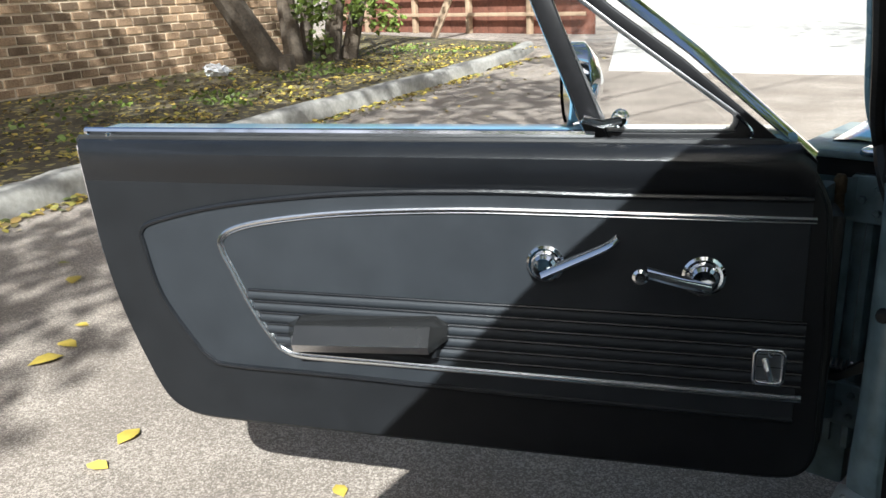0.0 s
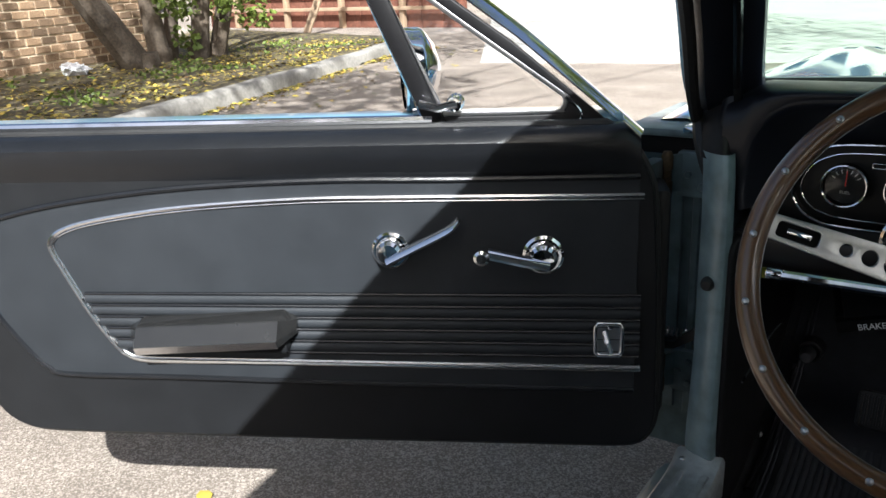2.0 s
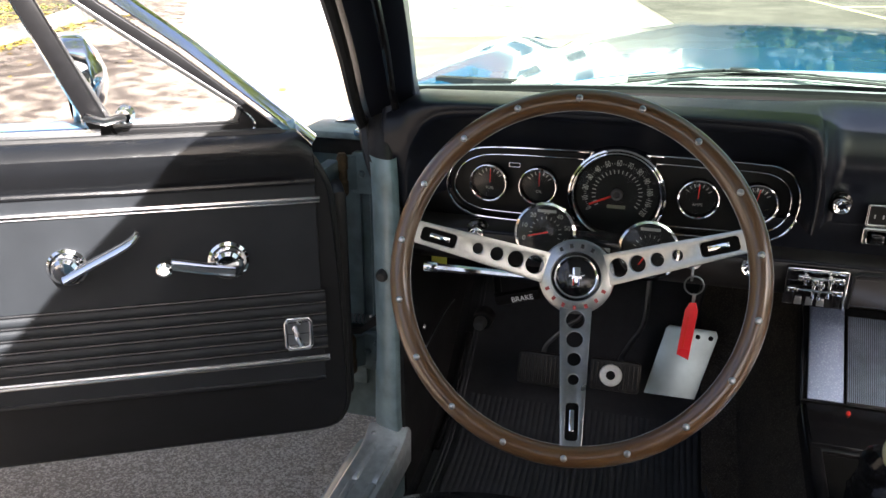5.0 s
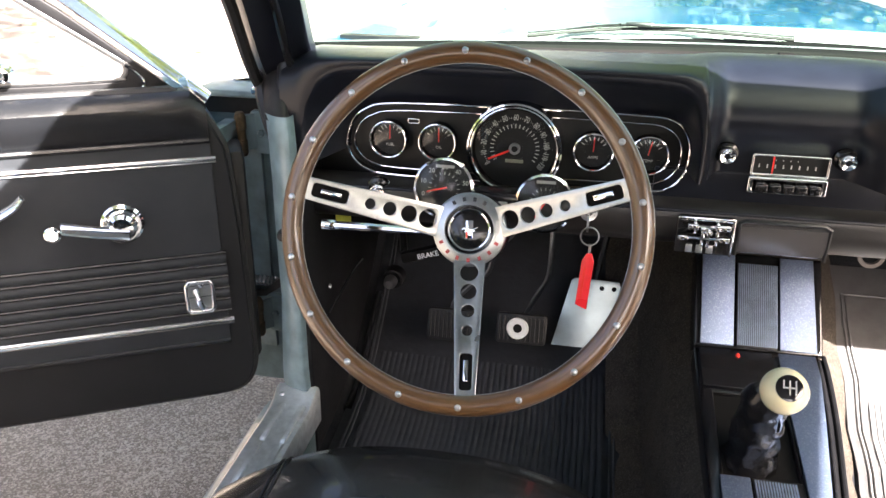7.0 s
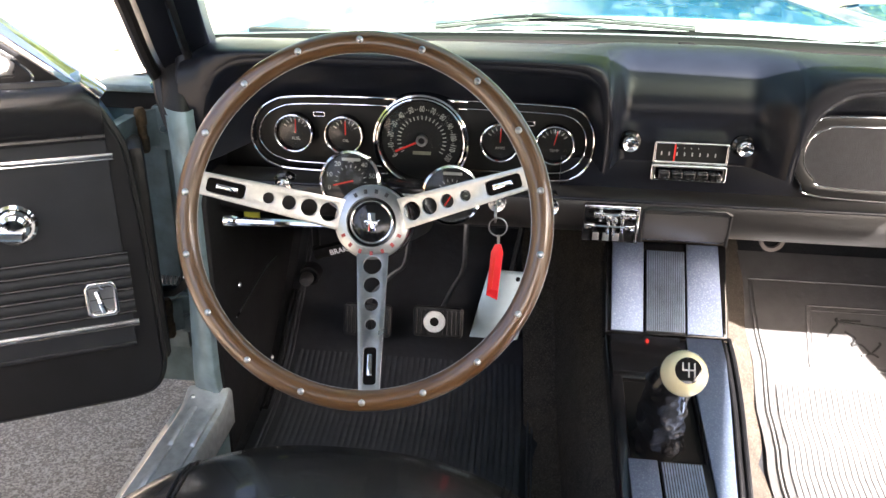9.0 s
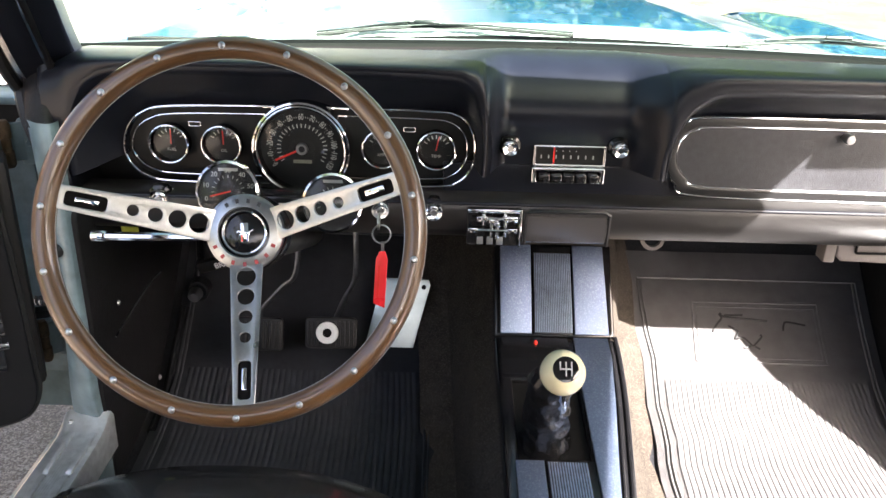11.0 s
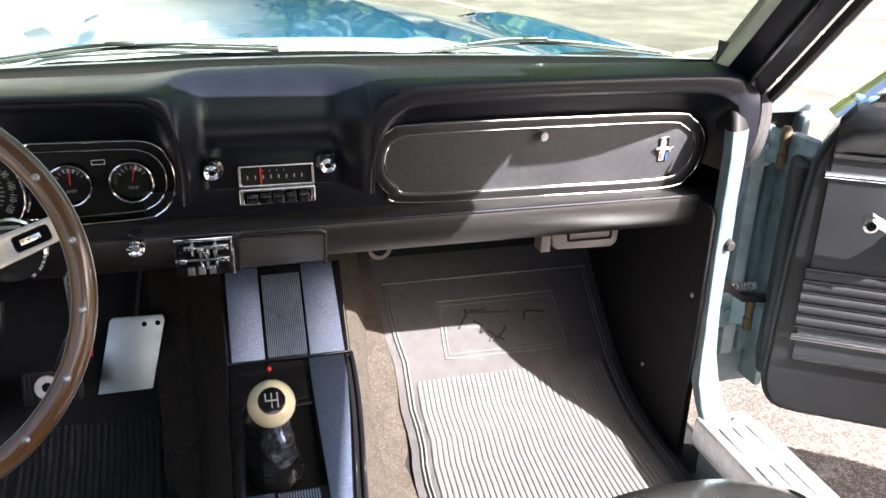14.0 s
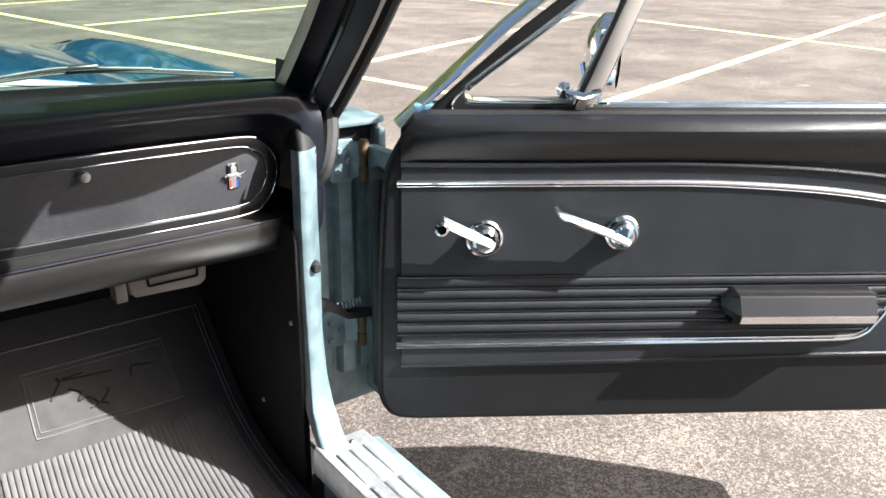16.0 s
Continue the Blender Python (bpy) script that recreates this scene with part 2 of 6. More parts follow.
LEATHER = mat("soft black leather", (0.008, 0.008, 0.0088), 0.16, var=0.3, scale=40, bump=0.25, bscale=160)
GLASS = glass_mat("clear glass")
SCREEN = glass_mat("green-tinted windscreen glass", (0.60, 0.76, 0.67))
RENDERW = mat("cream rendered wall", (0.74, 0.68, 0.58), 0.9, scale=3, var=0.1, bump=0.3)
PANE = mat("dark window glass", (0.03, 0.035, 0.04), 0.08, spec=0.6)
LENS = glass_mat("gauge lens", gain=0.8)
ASPHALT = stone_mat("worn asphalt", (0.176, 0.146, 0.121), (0.45, 0.387, 0.328), 300, (0.85, 1.15), 0.7)
ASPHALT_D = stone_mat("weathered brown asphalt", (0.074, 0.064, 0.056), (0.235, 0.200, 0.174), 250, (0.8, 1.2), 0.6, streak=True)
CONCRETE = mat("pale concrete", (0.40, 0.38, 0.345), 0.9, scale=2.5, color2=(0.52, 0.50, 0.46), bump=0.4, bscale=90)
KERB = mat("weathered kerb concrete", (0.20, 0.185, 0.165), 0.9, scale=9, color2=(0.36, 0.345, 0.31), bump=0.6, bscale=60)
SOIL = mat("leafy soil", (0.032, 0.027, 0.017), 0.95, scale=14, color2=(0.11, 0.085, 0.048), bump=1.0, bscale=40, speck=((0.30, 0.24, 0.08), 22, 0.8))
BRICK = mat("brown brick", (0.17, 0.105, 0.060), 0.9, scale=18, color2=(0.42, 0.29, 0.18), bump=0.6, bscale=70)
MORTAR = mat("tan mortar", (0.66, 0.54, 0.39), 0.95, scale=30, bump=0.5)
BARK = mat("grey-brown bark", (0.085, 0.066, 0.048), 0.95, var=0.5, scale=12, bump=1.0, bscale=40)
LEAFG = mat("green leaf", (0.12, 0.165, 0.028), 0.55, var=0.5, scale=3)
LEAFY = mat("yellow leaf", (0.50, 0.37, 0.06), 0.6, var=0.35, scale=9)
PAPER = mat("white litter", (0.75, 0.76, 0.78), 0.7)
LINEY = mat("faded yellow line paint", (0.62, 0.50, 0.12), 0.85, scale=5, color2=(0.74, 0.68, 0.42))
TIMBER = mat("weathered timber", (0.30, 0.215, 0.14), 0.8, var=0.3, scale=20)
REDWALL = mat("plain red-brown surface", (0.15, 0.058, 0.036), 0.8, var=0.35, scale=6)


def random_tint(m, amount):
    """Each piece takes its own shade of the material."""
    n, l = m.node_tree.nodes, m.node_tree.links
    b = n["Principled BSDF"]
    src = b.inputs["Base Color"].links[0].from_socket
    info, hsv, mr = n.new("ShaderNodeObjectInfo"), n.new("ShaderNodeHueSaturation"), n.new("ShaderNodeMapRange")
    mr.inputs["To Min"].default_value, mr.inputs["To Max"].default_value = 1 - amount, 1 + amount
    l.new(info.outputs["Random"], mr.inputs["Value"]), l.new(mr.outputs[0], hsv.inputs["Value"])
    l.new(src, hsv.inputs["Color"]), l.new(hsv.outputs[0], b.inputs["Base Color"])


LEAFB = mat("mixed dry leaves", (0.35, 0.26, 0.06), 0.7, var=0.4, scale=9)
n_, l_ = LEAFB.node_tree.nodes, LEAFB.node_tree.links
geo, rmp = n_.new("ShaderNodeNewGeometry"), n_.new("ShaderNodeValToRGB")
rmp.color_ramp.elements[0].color, rmp.color_ramp.elements[1].color = (0.10, 0.12, 0.03, 1), (0.55, 0.42, 0.06, 1)
for q_, c_ in ((0.25, (0.14, 0.08, 0.035, 1)), (0.5, (0.50, 0.36, 0.07, 1)), (0.7, (0.20, 0.19, 0.05, 1))):
    rmp.color_ramp.elements.new(q_).color = c_
l_.new(geo.outputs["Random Per Island"], rmp.inputs[0]), l_.new(rmp.outputs[0], n_["Principled BSDF"].inputs["Base Color"])
random_tint(BRICK, 0.55)
random_tint(LEAFY, 0.3)


# ---- mesh tools ----
def frame_of(o, u, v):
    """Matrix whose x, y axes are u, v (made square) at o."""
    u = Vector(u).normalized()
    w = u.cross(Vector(v)).normalized()
    v = w.cross(u)
    return Matrix.Translation(o) @ Matrix((u, v, w)).transposed().to_4x4()


def smooth(me, angle=35):
    for p in me.polygons:
        p.use_smooth = True
    me.set_sharp_from_angle(angle=radians(angle))


def finish(bm, m=None, flip=True):
    if m is not None:
        bm.transform(m)
    bmesh.ops.recalc_face_normals(bm, faces=bm.faces)
    return bm


def part(name, bm, material, parent=None, label="", angle=35):
    me = bpy.data.meshes.new(name)
    bmesh.ops.recalc_face_normals(bm, faces=bm.faces)
    bm.to_mesh(me)
    bm.free()
    smooth(me, angle)
    me.materials.append(material)
    ob = new(name, me)
    ob.parent = parent
    if label:
        tagged(ob, label)
    return ob


def thing(name, label, category, group="", at=(0, 0, 0)):
    e = new(name)
    e.empty_display_size = 0.05
    return tagged(e, label, category, group)


def box(x0, x1, y0, y1, z0, z1, bevel=0.0, m=None, seg=2, bm=None):
    b2 = bmesh.new()
    bmesh.ops.create_cube(b2, size=1)
    b2.transform(Matrix.Translation(((x0 + x1) / 2, (y0 + y1) / 2, (z0 + z1) / 2)) @ Matrix.Diagonal((abs(x1 - x0), abs(y1 - y0), abs(z1 - z0), 1)))
    if bevel:
        bmesh.ops.bevel(b2, geom=b2.edges[:], offset=bevel, segments=seg, affect="EDGES", profile=0.5)
    if m is not None:
        b2.transform(m)
    return join(bm, b2)


def join(a, b):
    if a is None:
        return b
    me = bpy.data.meshes.new("t")
    b.to_mesh(me)
    b.free()
    a.from_mesh(me)
    bpy.data.meshes.remove(me)
    return a


def arc(cx, cy, r, a0, a1, n=8, ry=None):
    ry = ry or r
    return [(cx + r * math.cos(radians(a0 + (a1 - a0) * i / n)), cy + ry * math.sin(radians(a0 + (a1 - a0) * i / n))) for i in range(n + 1)]


def rounded(x0, x1, y0, y1, r, n=6):
    return arc(x1 - r, y1 - r, r, 0, 90, n) + arc(x0 + r, y1 - r, r, 90, 180, n) + arc(x0 + r, y0 + r, r, 180, 270, n) + arc(x1 - r, y0 + r, r, 270, 360, n)


def spline(pts, n=8, closed=False):
    """Catmull-Rom through the points."""
    P = [Vector(p) for p in pts]
    k = len(P)
    out = []
    for i in range(k if closed else k - 1):
        p0 = P[(i - 1) % k] if closed or i else P[0]
        p1, p2 = P[i], P[(i + 1) % k]
        p3 = P[(i + 2) % k] if closed or i + 2 < k else P[-1]
        for j in range(n):
            t = j / n
            out.append(0.5 * (2 * p1 + (p2 - p0) * t + (2 * p0 - 5 * p1 + 4 * p2 - p3) * t * t + (3 * p1 - p0 - 3 * p2 + p3) * t ** 3))
    if not closed:
        out.append(P[-1])
    return out


def plate(outline, holes=(), depth=0.01, bevel=0.0, m=None, res=2):
    """Flat shape with holes, extruded along its z from 0 to depth, edges rounded."""
    cu = bpy.data.curves.new("plate", "CURVE")
    cu.dimensions, cu.fill_mode = "2D", "BOTH"
    cu.extrude, cu.bevel_depth, cu.bevel_resolution = depth / 2 - bevel, bevel, res
    cu.offset = -bevel
    for ring in (outline, *holes):
        s = cu.splines.new("POLY")
        s.points.add(len(ring) - 1)
        for p, q in zip(s.points, ring):
            p.co = (q[0], q[1], 0, 1)
        s.use_cyclic_u = True
    ob = bpy.data.objects.new("plate", cu)
    me = bpy.data.meshes.new_from_object(ob)
    bm = bmesh.new()
    bm.from_mesh(me)
    bpy.data.objects.remove(ob), bpy.data.curves.remove(cu), bpy.data.meshes.remove(me)
    bmesh.ops.remove_doubles(bm, verts=bm.verts, dist=0.00002)
    bm.transform(Matrix.Translation((0, 0, depth / 2)))
    if m is not None:
        bm.transform(m)
    return bm


def tube(pts, r, closed=False, seg=8, bm=None, r2=None, flat=1.0, up=None, caps=True):
    """Sweep a round (or flattened) section along points; r to r2."""
    b = bmesh.new()
    P = [Vector(p) for p in pts]
    k = len(P)
    rings = []
    nrm = None
    for i, p in enumerate(P):
        a = P[(i - 1) % k] if closed or i else p
        c = P[(i + 1) % k] if closed or i + 1 < k else p
        d = (c - a).normalized()
        if up is not None:
            s = d.cross(Vector(up)).normalized()
        else:
            if nrm is None:
                nrm = d.orthogonal()
            s = (nrm - d * nrm.dot(d)).normalized()
            nrm = s
        w = d.cross(s)
        rr = r if r2 is None else r + (r2 - r) * i / max(1, k - 1)
        rings.append([b.verts.new(p + rr * (math.cos(t) * s + flat * math.sin(t) * w)) for t in (2 * math.pi * j / seg for j in range(seg))])
    for i in range(k if closed else k - 1):
        A, B = rings[i], rings[(i + 1) % k]
        for j in range(seg):
            b.faces.new((A[j], A[(j + 1) % seg], B[(j + 1) % seg], B[j]))
    if not closed and caps:
        b.faces.new(rings[0][::-1]), b.faces.new(rings[-1])
    return join(bm, b)


def lathe(profile, m=None, seg=32, bm=None, cap=True):
    """Turn (radius, height) pairs about z."""
    b = bmesh.new()
    rings = []
    for r, h in profile:
        if r < 1e-6:
            rings.append([b.verts.new((0, 0, h))])
        else:
            rings.append([b.verts.new((r * math.cos(2 * math.pi * j / seg), r * math.sin(2 * math.pi * j / seg), h)) for j in range(seg)])
    for A, B in zip(rings, rings[1:]):
        for j in range(seg):
            q = [A[j % len(A)], A[(j + 1) % len(A)], B[(j + 1) % len(B)], B[j % len(B)]]
            q = list(dict.fromkeys(q))
            if len(q) > 2:
                b.faces.new(q)
    if m is not None:
        b.transform(m)
    return join(bm, b)


def loft(rows, closed=False, m=None, cap=False):
    """Skin a grid of points."""
    b = bmesh.new()
    V = [[b.verts.new(p) for p in row] for row in rows]
    for A, B in zip(V, V[1:]):
        k = len(A)
        for j in range(k if closed else k - 1):
            b.faces.new((A[j], A[(j + 1) % k], B[(j + 1) % k], B[j]))
    if cap:
        b.faces.new(V[0][::-1]), b.faces.new(V[-1])
    if m is not None:
        b.transform(m)
    return b


def letters(text, size, m, depth=0.0004):
    cu = bpy.data.curves.new("letters", "FONT")
    cu.body, cu.size, cu.extrude, cu.align_x, cu.align_y = text, size, depth, "CENTER", "CENTER"
    ob = bpy.data.objects.new("letters", cu)
    me = bpy.data.meshes.new_from_object(ob)
    bm = bmesh.new()
    bm.from_mesh(me)
    bpy.data.objects.remove(ob), bpy.data.curves.remove(cu), bpy.data.meshes.remove(me)
    bm.transform(m)
    return bm


def to3(pts, m):
    return [m @ Vector((p[0], p[1], p[2] if len(p) > 2 else 0)) for p in pts]


FACE = lambda x, y, z: frame_of((x, y, z), (1, 0, 0), (0, 0, 1))  # looks to the rear: local x right, y up, z towards the seats


# ---- ground and surroundings ----
def sheet(name, pts, material, z0, z1, label):
    bm = plate(pts, (), z1 - z0, 0, Matrix.Translation((0, 0, z0)))
    return tagged(part(name, bm, material), label, "", "", "structure")


def grid_ground():
    b = bmesh.new()
    R = 400
    vs = [b.verts.new(p) for p in ((-R, -R, 0), (R, -R, 0), (R, R, 0), (-R, R, 0))]
    b.faces.new(vs)
    return tagged(part("ground", b, ASPHALT), "worn grey asphalt car park with speckled aggregate", "ground", "", "structure")


grid_ground()
KL = [(-3.8, -4.2), (-4.25, -1.6), (-4.72, 0.1), (-5.0, 0.75), (-5.75, 2.7), (-6.55, 5.2), (-7.4, 7.5)]
sheet("soil_bed", [(-4.9, -6), *[(x - 0.13, y) for x, y in KL], (-8.6, 9.2), (-14, 10.5), (-14, -6)], SOIL, -0.3, 0.10, "strip of bare soil under fallen leaves beside the kerb")
kerb_path = spline([(x, y, 0) for x, y in [(-3.3, -6.5)] + KL + [(-8.2, 9.0)]], 6)
kb = bmesh.new()
rows = []
for i, p in enumerate(kerb_path):
    d = (kerb_path[min(i + 1, len(kerb_path) - 1)] - kerb_path[max(i - 1, 0)]).normalized()
    s = Vector((-d.y, d.x, 0))
    w = 0.006 * math.sin(i * 1.7)
    rows.append([p + s * a + Vector((0, 0, h + w)) for a, h in ((-0.02, -0.1), (-0.005, 0.10), (0.025, 0.135), (0.13, 0.14), (0.155, 0.125), (0.16, -0.1))])
kb.free()
tagged(part("kerb", loft(rows), KERB, angle=50), "weathered grey concrete kerb edging the soil bed", "kerb", "", "structure")
sheet("concrete_drive", [(-5.6, 7.0), (-2.6, 7.6), (-0.3, 8.9), (-1.2, 13.5), (-2.5, 40), (-34, 58), (-20, 29), (-10.8, 15.7)], CONCRETE, -0.2, 0.004, "sunlit pale concrete driveway beyond the car")
sheet("sealed_asphalt", [(-0.2, 8.7), (0.3, 5.0), (0.3, -40), (60, -40), (60, 60), (-2.4, 60), (-1.1, 13.5)], ASPHALT_D, -0.2, 0.004, "worn brown asphalt of the parking bays")


def line(a, b, w=0.1):
    a, b = Vector((*a, 0)), Vector((*b, 0))
    s = (b - a).normalized().cross(Vector((0, 0, 1))) * w / 2
    return [tuple((a + s)[:2]), tuple((b + s)[:2]), tuple((b - s)[:2]), tuple((a - s)[:2])]


for a, b in (((1.6, 14.3), (3.9, 2.6)), ((2.75, 9.3), (9.0, 11.7)), ((3.45, 4.9), (9.3, 7.5)), ((4.3, 2.66), (14, 5.45)), ((9.6, 11.5), (9.1, 2.5)), ((2.0, 12.6), (8.6, 15.2))):
    ln = part("parking_line", plate(line(a, b), (), 0.003, 0, Matrix.Translation((0, 0, 0.005))), LINEY)
    tagged(ln, "faded yellow painted parking bay line on asphalt", "line", "parking lines", "structure")


def wall_bricks():
    """Brick wall as a mortar slab with bricks proud of it."""
    o, e = Vector((-7.9, -3.5, 0)), Vector((-10.4, 6.2, 0))
    d = (e - o).normalized()
    m = frame_of(o, d, (0, 0, 1))
    L = (e - o).length
    wall = part("wall_brick", box(0, L, -0.3, 3.2, -0.25, -0.012, 0, m), MORTAR)
    tagged(wall, "brown brick wall with pale mortar joints", "wall", "", "structure")
    bl, bh, j = 0.205, 0.078, 0.023
    me = None
    rest = bmesh.new()
    count = 0
    u0 = 4.6
    for r in range(int(3.2 / (bh + j))):
        n = int(L / (bl + j)) + 1
        for c in range(n):
            u = c * (bl + j) - (r % 2) * (bl + j) / 2
            v = 0.02 + r * (bh + j)
            if u < 0 or u + bl > L:
                continue
            if u > u0 and v < 1.35 and count < 300:
                if me is None:
                    bb = box(0, bl, 0, bh, -0.05, 0.0, 0.004, seg=1)
                    me = bpy.data.meshes.new("brick")
                    bb.to_mesh(me), bb.free()
                    me.materials.append(BRICK)
                ob = new("brick", me)
                ob.parent = wall
                ob.matrix_local = m @ Matrix.Translation((u, v, random.uniform(-0.004, 0.004)))
                count += 1
            elif v < 3.1:
                vs = [rest.verts.new(m @ Vector((u + a * bl, v + b * bh, z))) for z in (-0.02, 0.0) for a, b in ((0, 0), (1, 0), (1, 1), (0, 1))]
                for q in ((4, 5, 6, 7), (0, 1, 5, 4), (1, 2, 6, 5), (2, 3, 7, 6), (3, 0, 4, 7)):
                    rest.faces.new([vs[i] for i in q])
    ob = part("brick_courses", rest, BRICK, wall)
    tagged(ob, kind="stuff")


def leaf_mesh(s, bm, m):
    pts = [(0, -0.5), (0.32, -0.15), (0.28, 0.2), (0, 0.55), (-0.28, 0.2), (-0.32, -0.15)]
    c = bm.verts.new(m @ Vector((0, 0, 0.12 * s)))
    vs = [bm.verts.new(m @ Vector((x * s, y * s, 0.02 * s + abs(x) * 0.3 * s))) for x, y in pts]
    for a, b in zip(vs, vs[1:] + vs[:1]):
        bm.faces.new((a, b, c))


def clump(bm, centre, radius, n, size):
    for _ in range(n):
        v = Vector((random.gauss(0, 1), random.gauss(0, 1), random.gauss(0, 0.8)))
        v = v.normalized() * radius * random.uniform(0.35, 1.05)
        leaf_mesh(size * random.uniform(0.6, 1.3), bm, Matrix.Translation(Vector(centre) + v) @ Euler((random.uniform(-1.2, 1.2), random.uniform(-1.2, 1.2), random.uniform(0, 6.3))).to_matrix().to_4x4())


def tree(x, y, stems, crown_z, crown, label, leafs=3500, leaf=0.085):
    t = thing("tree", label, "tree")
    tb = None
    tips = []
    for dx, dy, r, *foot in stems:
        base = Vector((*foot, 0.02)) if foot else Vector((x + dx * 0.35, y + dy * 0.35, 0.02))
        mid = base + Vector((dx * 0.5, dy * 0.5, 1.0))
        top = base + Vector((dx * 2.0, dy * 2.0, 3.4))
        pts = spline([base, mid, base + Vector((dx * 1.1, dy * 1.1, 2.2)), top], 5)
        tb = tube(pts, r, seg=10, bm=tb, r2=r * 0.5)
        tb = tube([base - Vector((0, 0, 0.1)), base + Vector((0, 0, 0.25))], r * 1.25, seg=10, bm=tb, r2=r)
        for _ in range(4):
            tip = top + Vector((random.uniform(-1, 1), random.uniform(-1, 1), random.uniform(-0.3, 1.0)))
            tb = tube(spline([pts[-6], (pts[-6] + tip) / 2 + Vector((0, 0, 0.15)), tip], 4), r * 0.4, seg=6, bm=tb, r2=0.012)
            tips.append(tip)
    part("trunk", tb, BARK, t)
    cb, limbs = bmesh.new(), None
    for tip in tips:
        clump(cb, tip, random.uniform(0.5, 0.9), leafs // len(tips) // 2, 0.10)
    for c, r, n in crown:
        clump(cb, c, r, n, leaf)
        if c[2] > 3:
            start = min(tips, key=lambda q: (q - Vector(c)).length)
            limbs = tube(spline([start, (start + Vector(c)) / 2 + Vector((0, 0, 0.3)), Vector(c)], 4), 0.022, seg=6, bm=limbs, r2=0.008)
    part("crown", cb, LEAFG, t)
    if limbs:
        part("limb", limbs, BARK, t)
    return t


# ---- the car's shell ----
car = thing("car", "light blue two-door classic coupe with both doors open, parked on asphalt", "car")


JAMB = ("hinge_pillar", "jamb_inner", "wing_flange", "cowl_cavity", "pillar_cover", "sill", "sill_carpet", "jamb_bolt", "kick_panel")


def both(name, make, material, label="", parent=None, angle=35):
    """The same part on the driver's side (-1) and the passenger's side (+1)."""
    out = []
    for s in (-1, 1):
        bm = make(s) if name in ("hinge_pillar", "sill", "a_pillar", "pillar_seal", "pillar_trim", "drip_rail") else make()
        bm.transform(Matrix.Diagonal((s, 1, 1, 1)))
        if s < 0 and name in JAMB:
            bm.transform(Matrix.Translation((-0.03, 0, 0)))
        if s < 0 and name == "roof_rail":
            bm.transform(Matrix.Translation((0.045, 0, 0)))
        out.append(part(name, bm, material, parent or car, label, angle))
    return out


FLOOR = [(-2.3, 0.30), (-1.45, 0.30), (-1.25, 0.205)] + [(p[0], p[1]) for p in spline([(-0.5, 0.198), (-0.2, 0.202), (0.0, 0.214), (0.10, 0.240), (0.17, 0.280), (0.28, 0.373), (0.40, 0.50), (0.46, 0.62)], 5)] + [(0.47, 0.80)]


def strip(profile, x0, x1, nx=2, dz=0.0):
    rows = [[(x0 + (x1 - x0) * i / (nx - 1), y, z + dz) for y, z in profile] for i in range(nx)]
    return loft(rows)


part("floor_pan", strip(FLOOR, -0.70, 0.70), CARPET_BLK, car, "black carpeted floor and toe board")
ub = box(-0.72, 0.72, -2.3, 0.46, 0.17, 0.205, 0.01)
part("underbody", ub, DARK, car)
part("bulkhead", box(-0.78, 0.78, 0.475, 0.50, 0.25, 0.80), DARK, car)


def tunnel():
    sec = lambda w, h: [(-w - 0.09, 0.21), (-w - 0.035, 0.235), (-w - 0.008, h - 0.05), (-w + 0.03, h - 0.006), (0, h), (w - 0.03, h - 0.006), (w + 0.008, h - 0.05), (w + 0.03, 0.235), (w + 0.085, 0.206)]
    rows = []
    for y, w, h in ((-1.4, 0.09, 0.37), (-0.6, 0.10, 0.375), (-0.2, 0.105, 0.40), (0.0, 0.11, 0.43), (0.12, 0.115, 0.47), (0.3, 0.13, 0.56), (0.47, 0.14, 0.62)):
        f = 0.0 if y < 0.06 else (y - 0.06) * 0.85
        rows.append([(x + 0.0, y, z + (0 if z > 0.3 else f * 0.80 if z == 0.206 else f)) for x, z in sec(w, h)])
    return loft(rows)


part("transmission_tunnel", tunnel(), CARPET, car, "dark speckled loop carpet over the tunnel")
both("kick_panel", lambda: plate(rounded(-0.075, 0.46, 0.19, 0.66, 0.02), (), 0.012, 0.003, frame_of((0.642, 0, 0), (0, 1, 0), (0, 0, 1))), KICK, "black kick panel beside the footwell")


# folds of the recessed panel behind the hinges: a rib between two deep grooves
FOLDS = {-1: ((0.722, 0.070), (0.727, 0.088), (0.730, 0.112), (0.735, 0.112), (0.737, 0.088), (0.741, 0.082), (0.750, 0.082), (0.753, 0.088), (0.755, 0.125), (0.768, 0.125), (0.771, 0.090), (0.830, 0.095), (0.880, 0.098), (0.888, 0.130)),
         1: ((0.740, 0.070), (0.785, 0.086), (0.790, 0.115), (0.800, 0.115), (0.803, 0.088), (0.808, 0.080), (0.832, 0.080), (0.836, 0.088), (0.838, 0.125), (0.846, 0.125), (0.849, 0.086), (0.870, 0.088), (0.885, 0.095), (0.888, 0.130))}


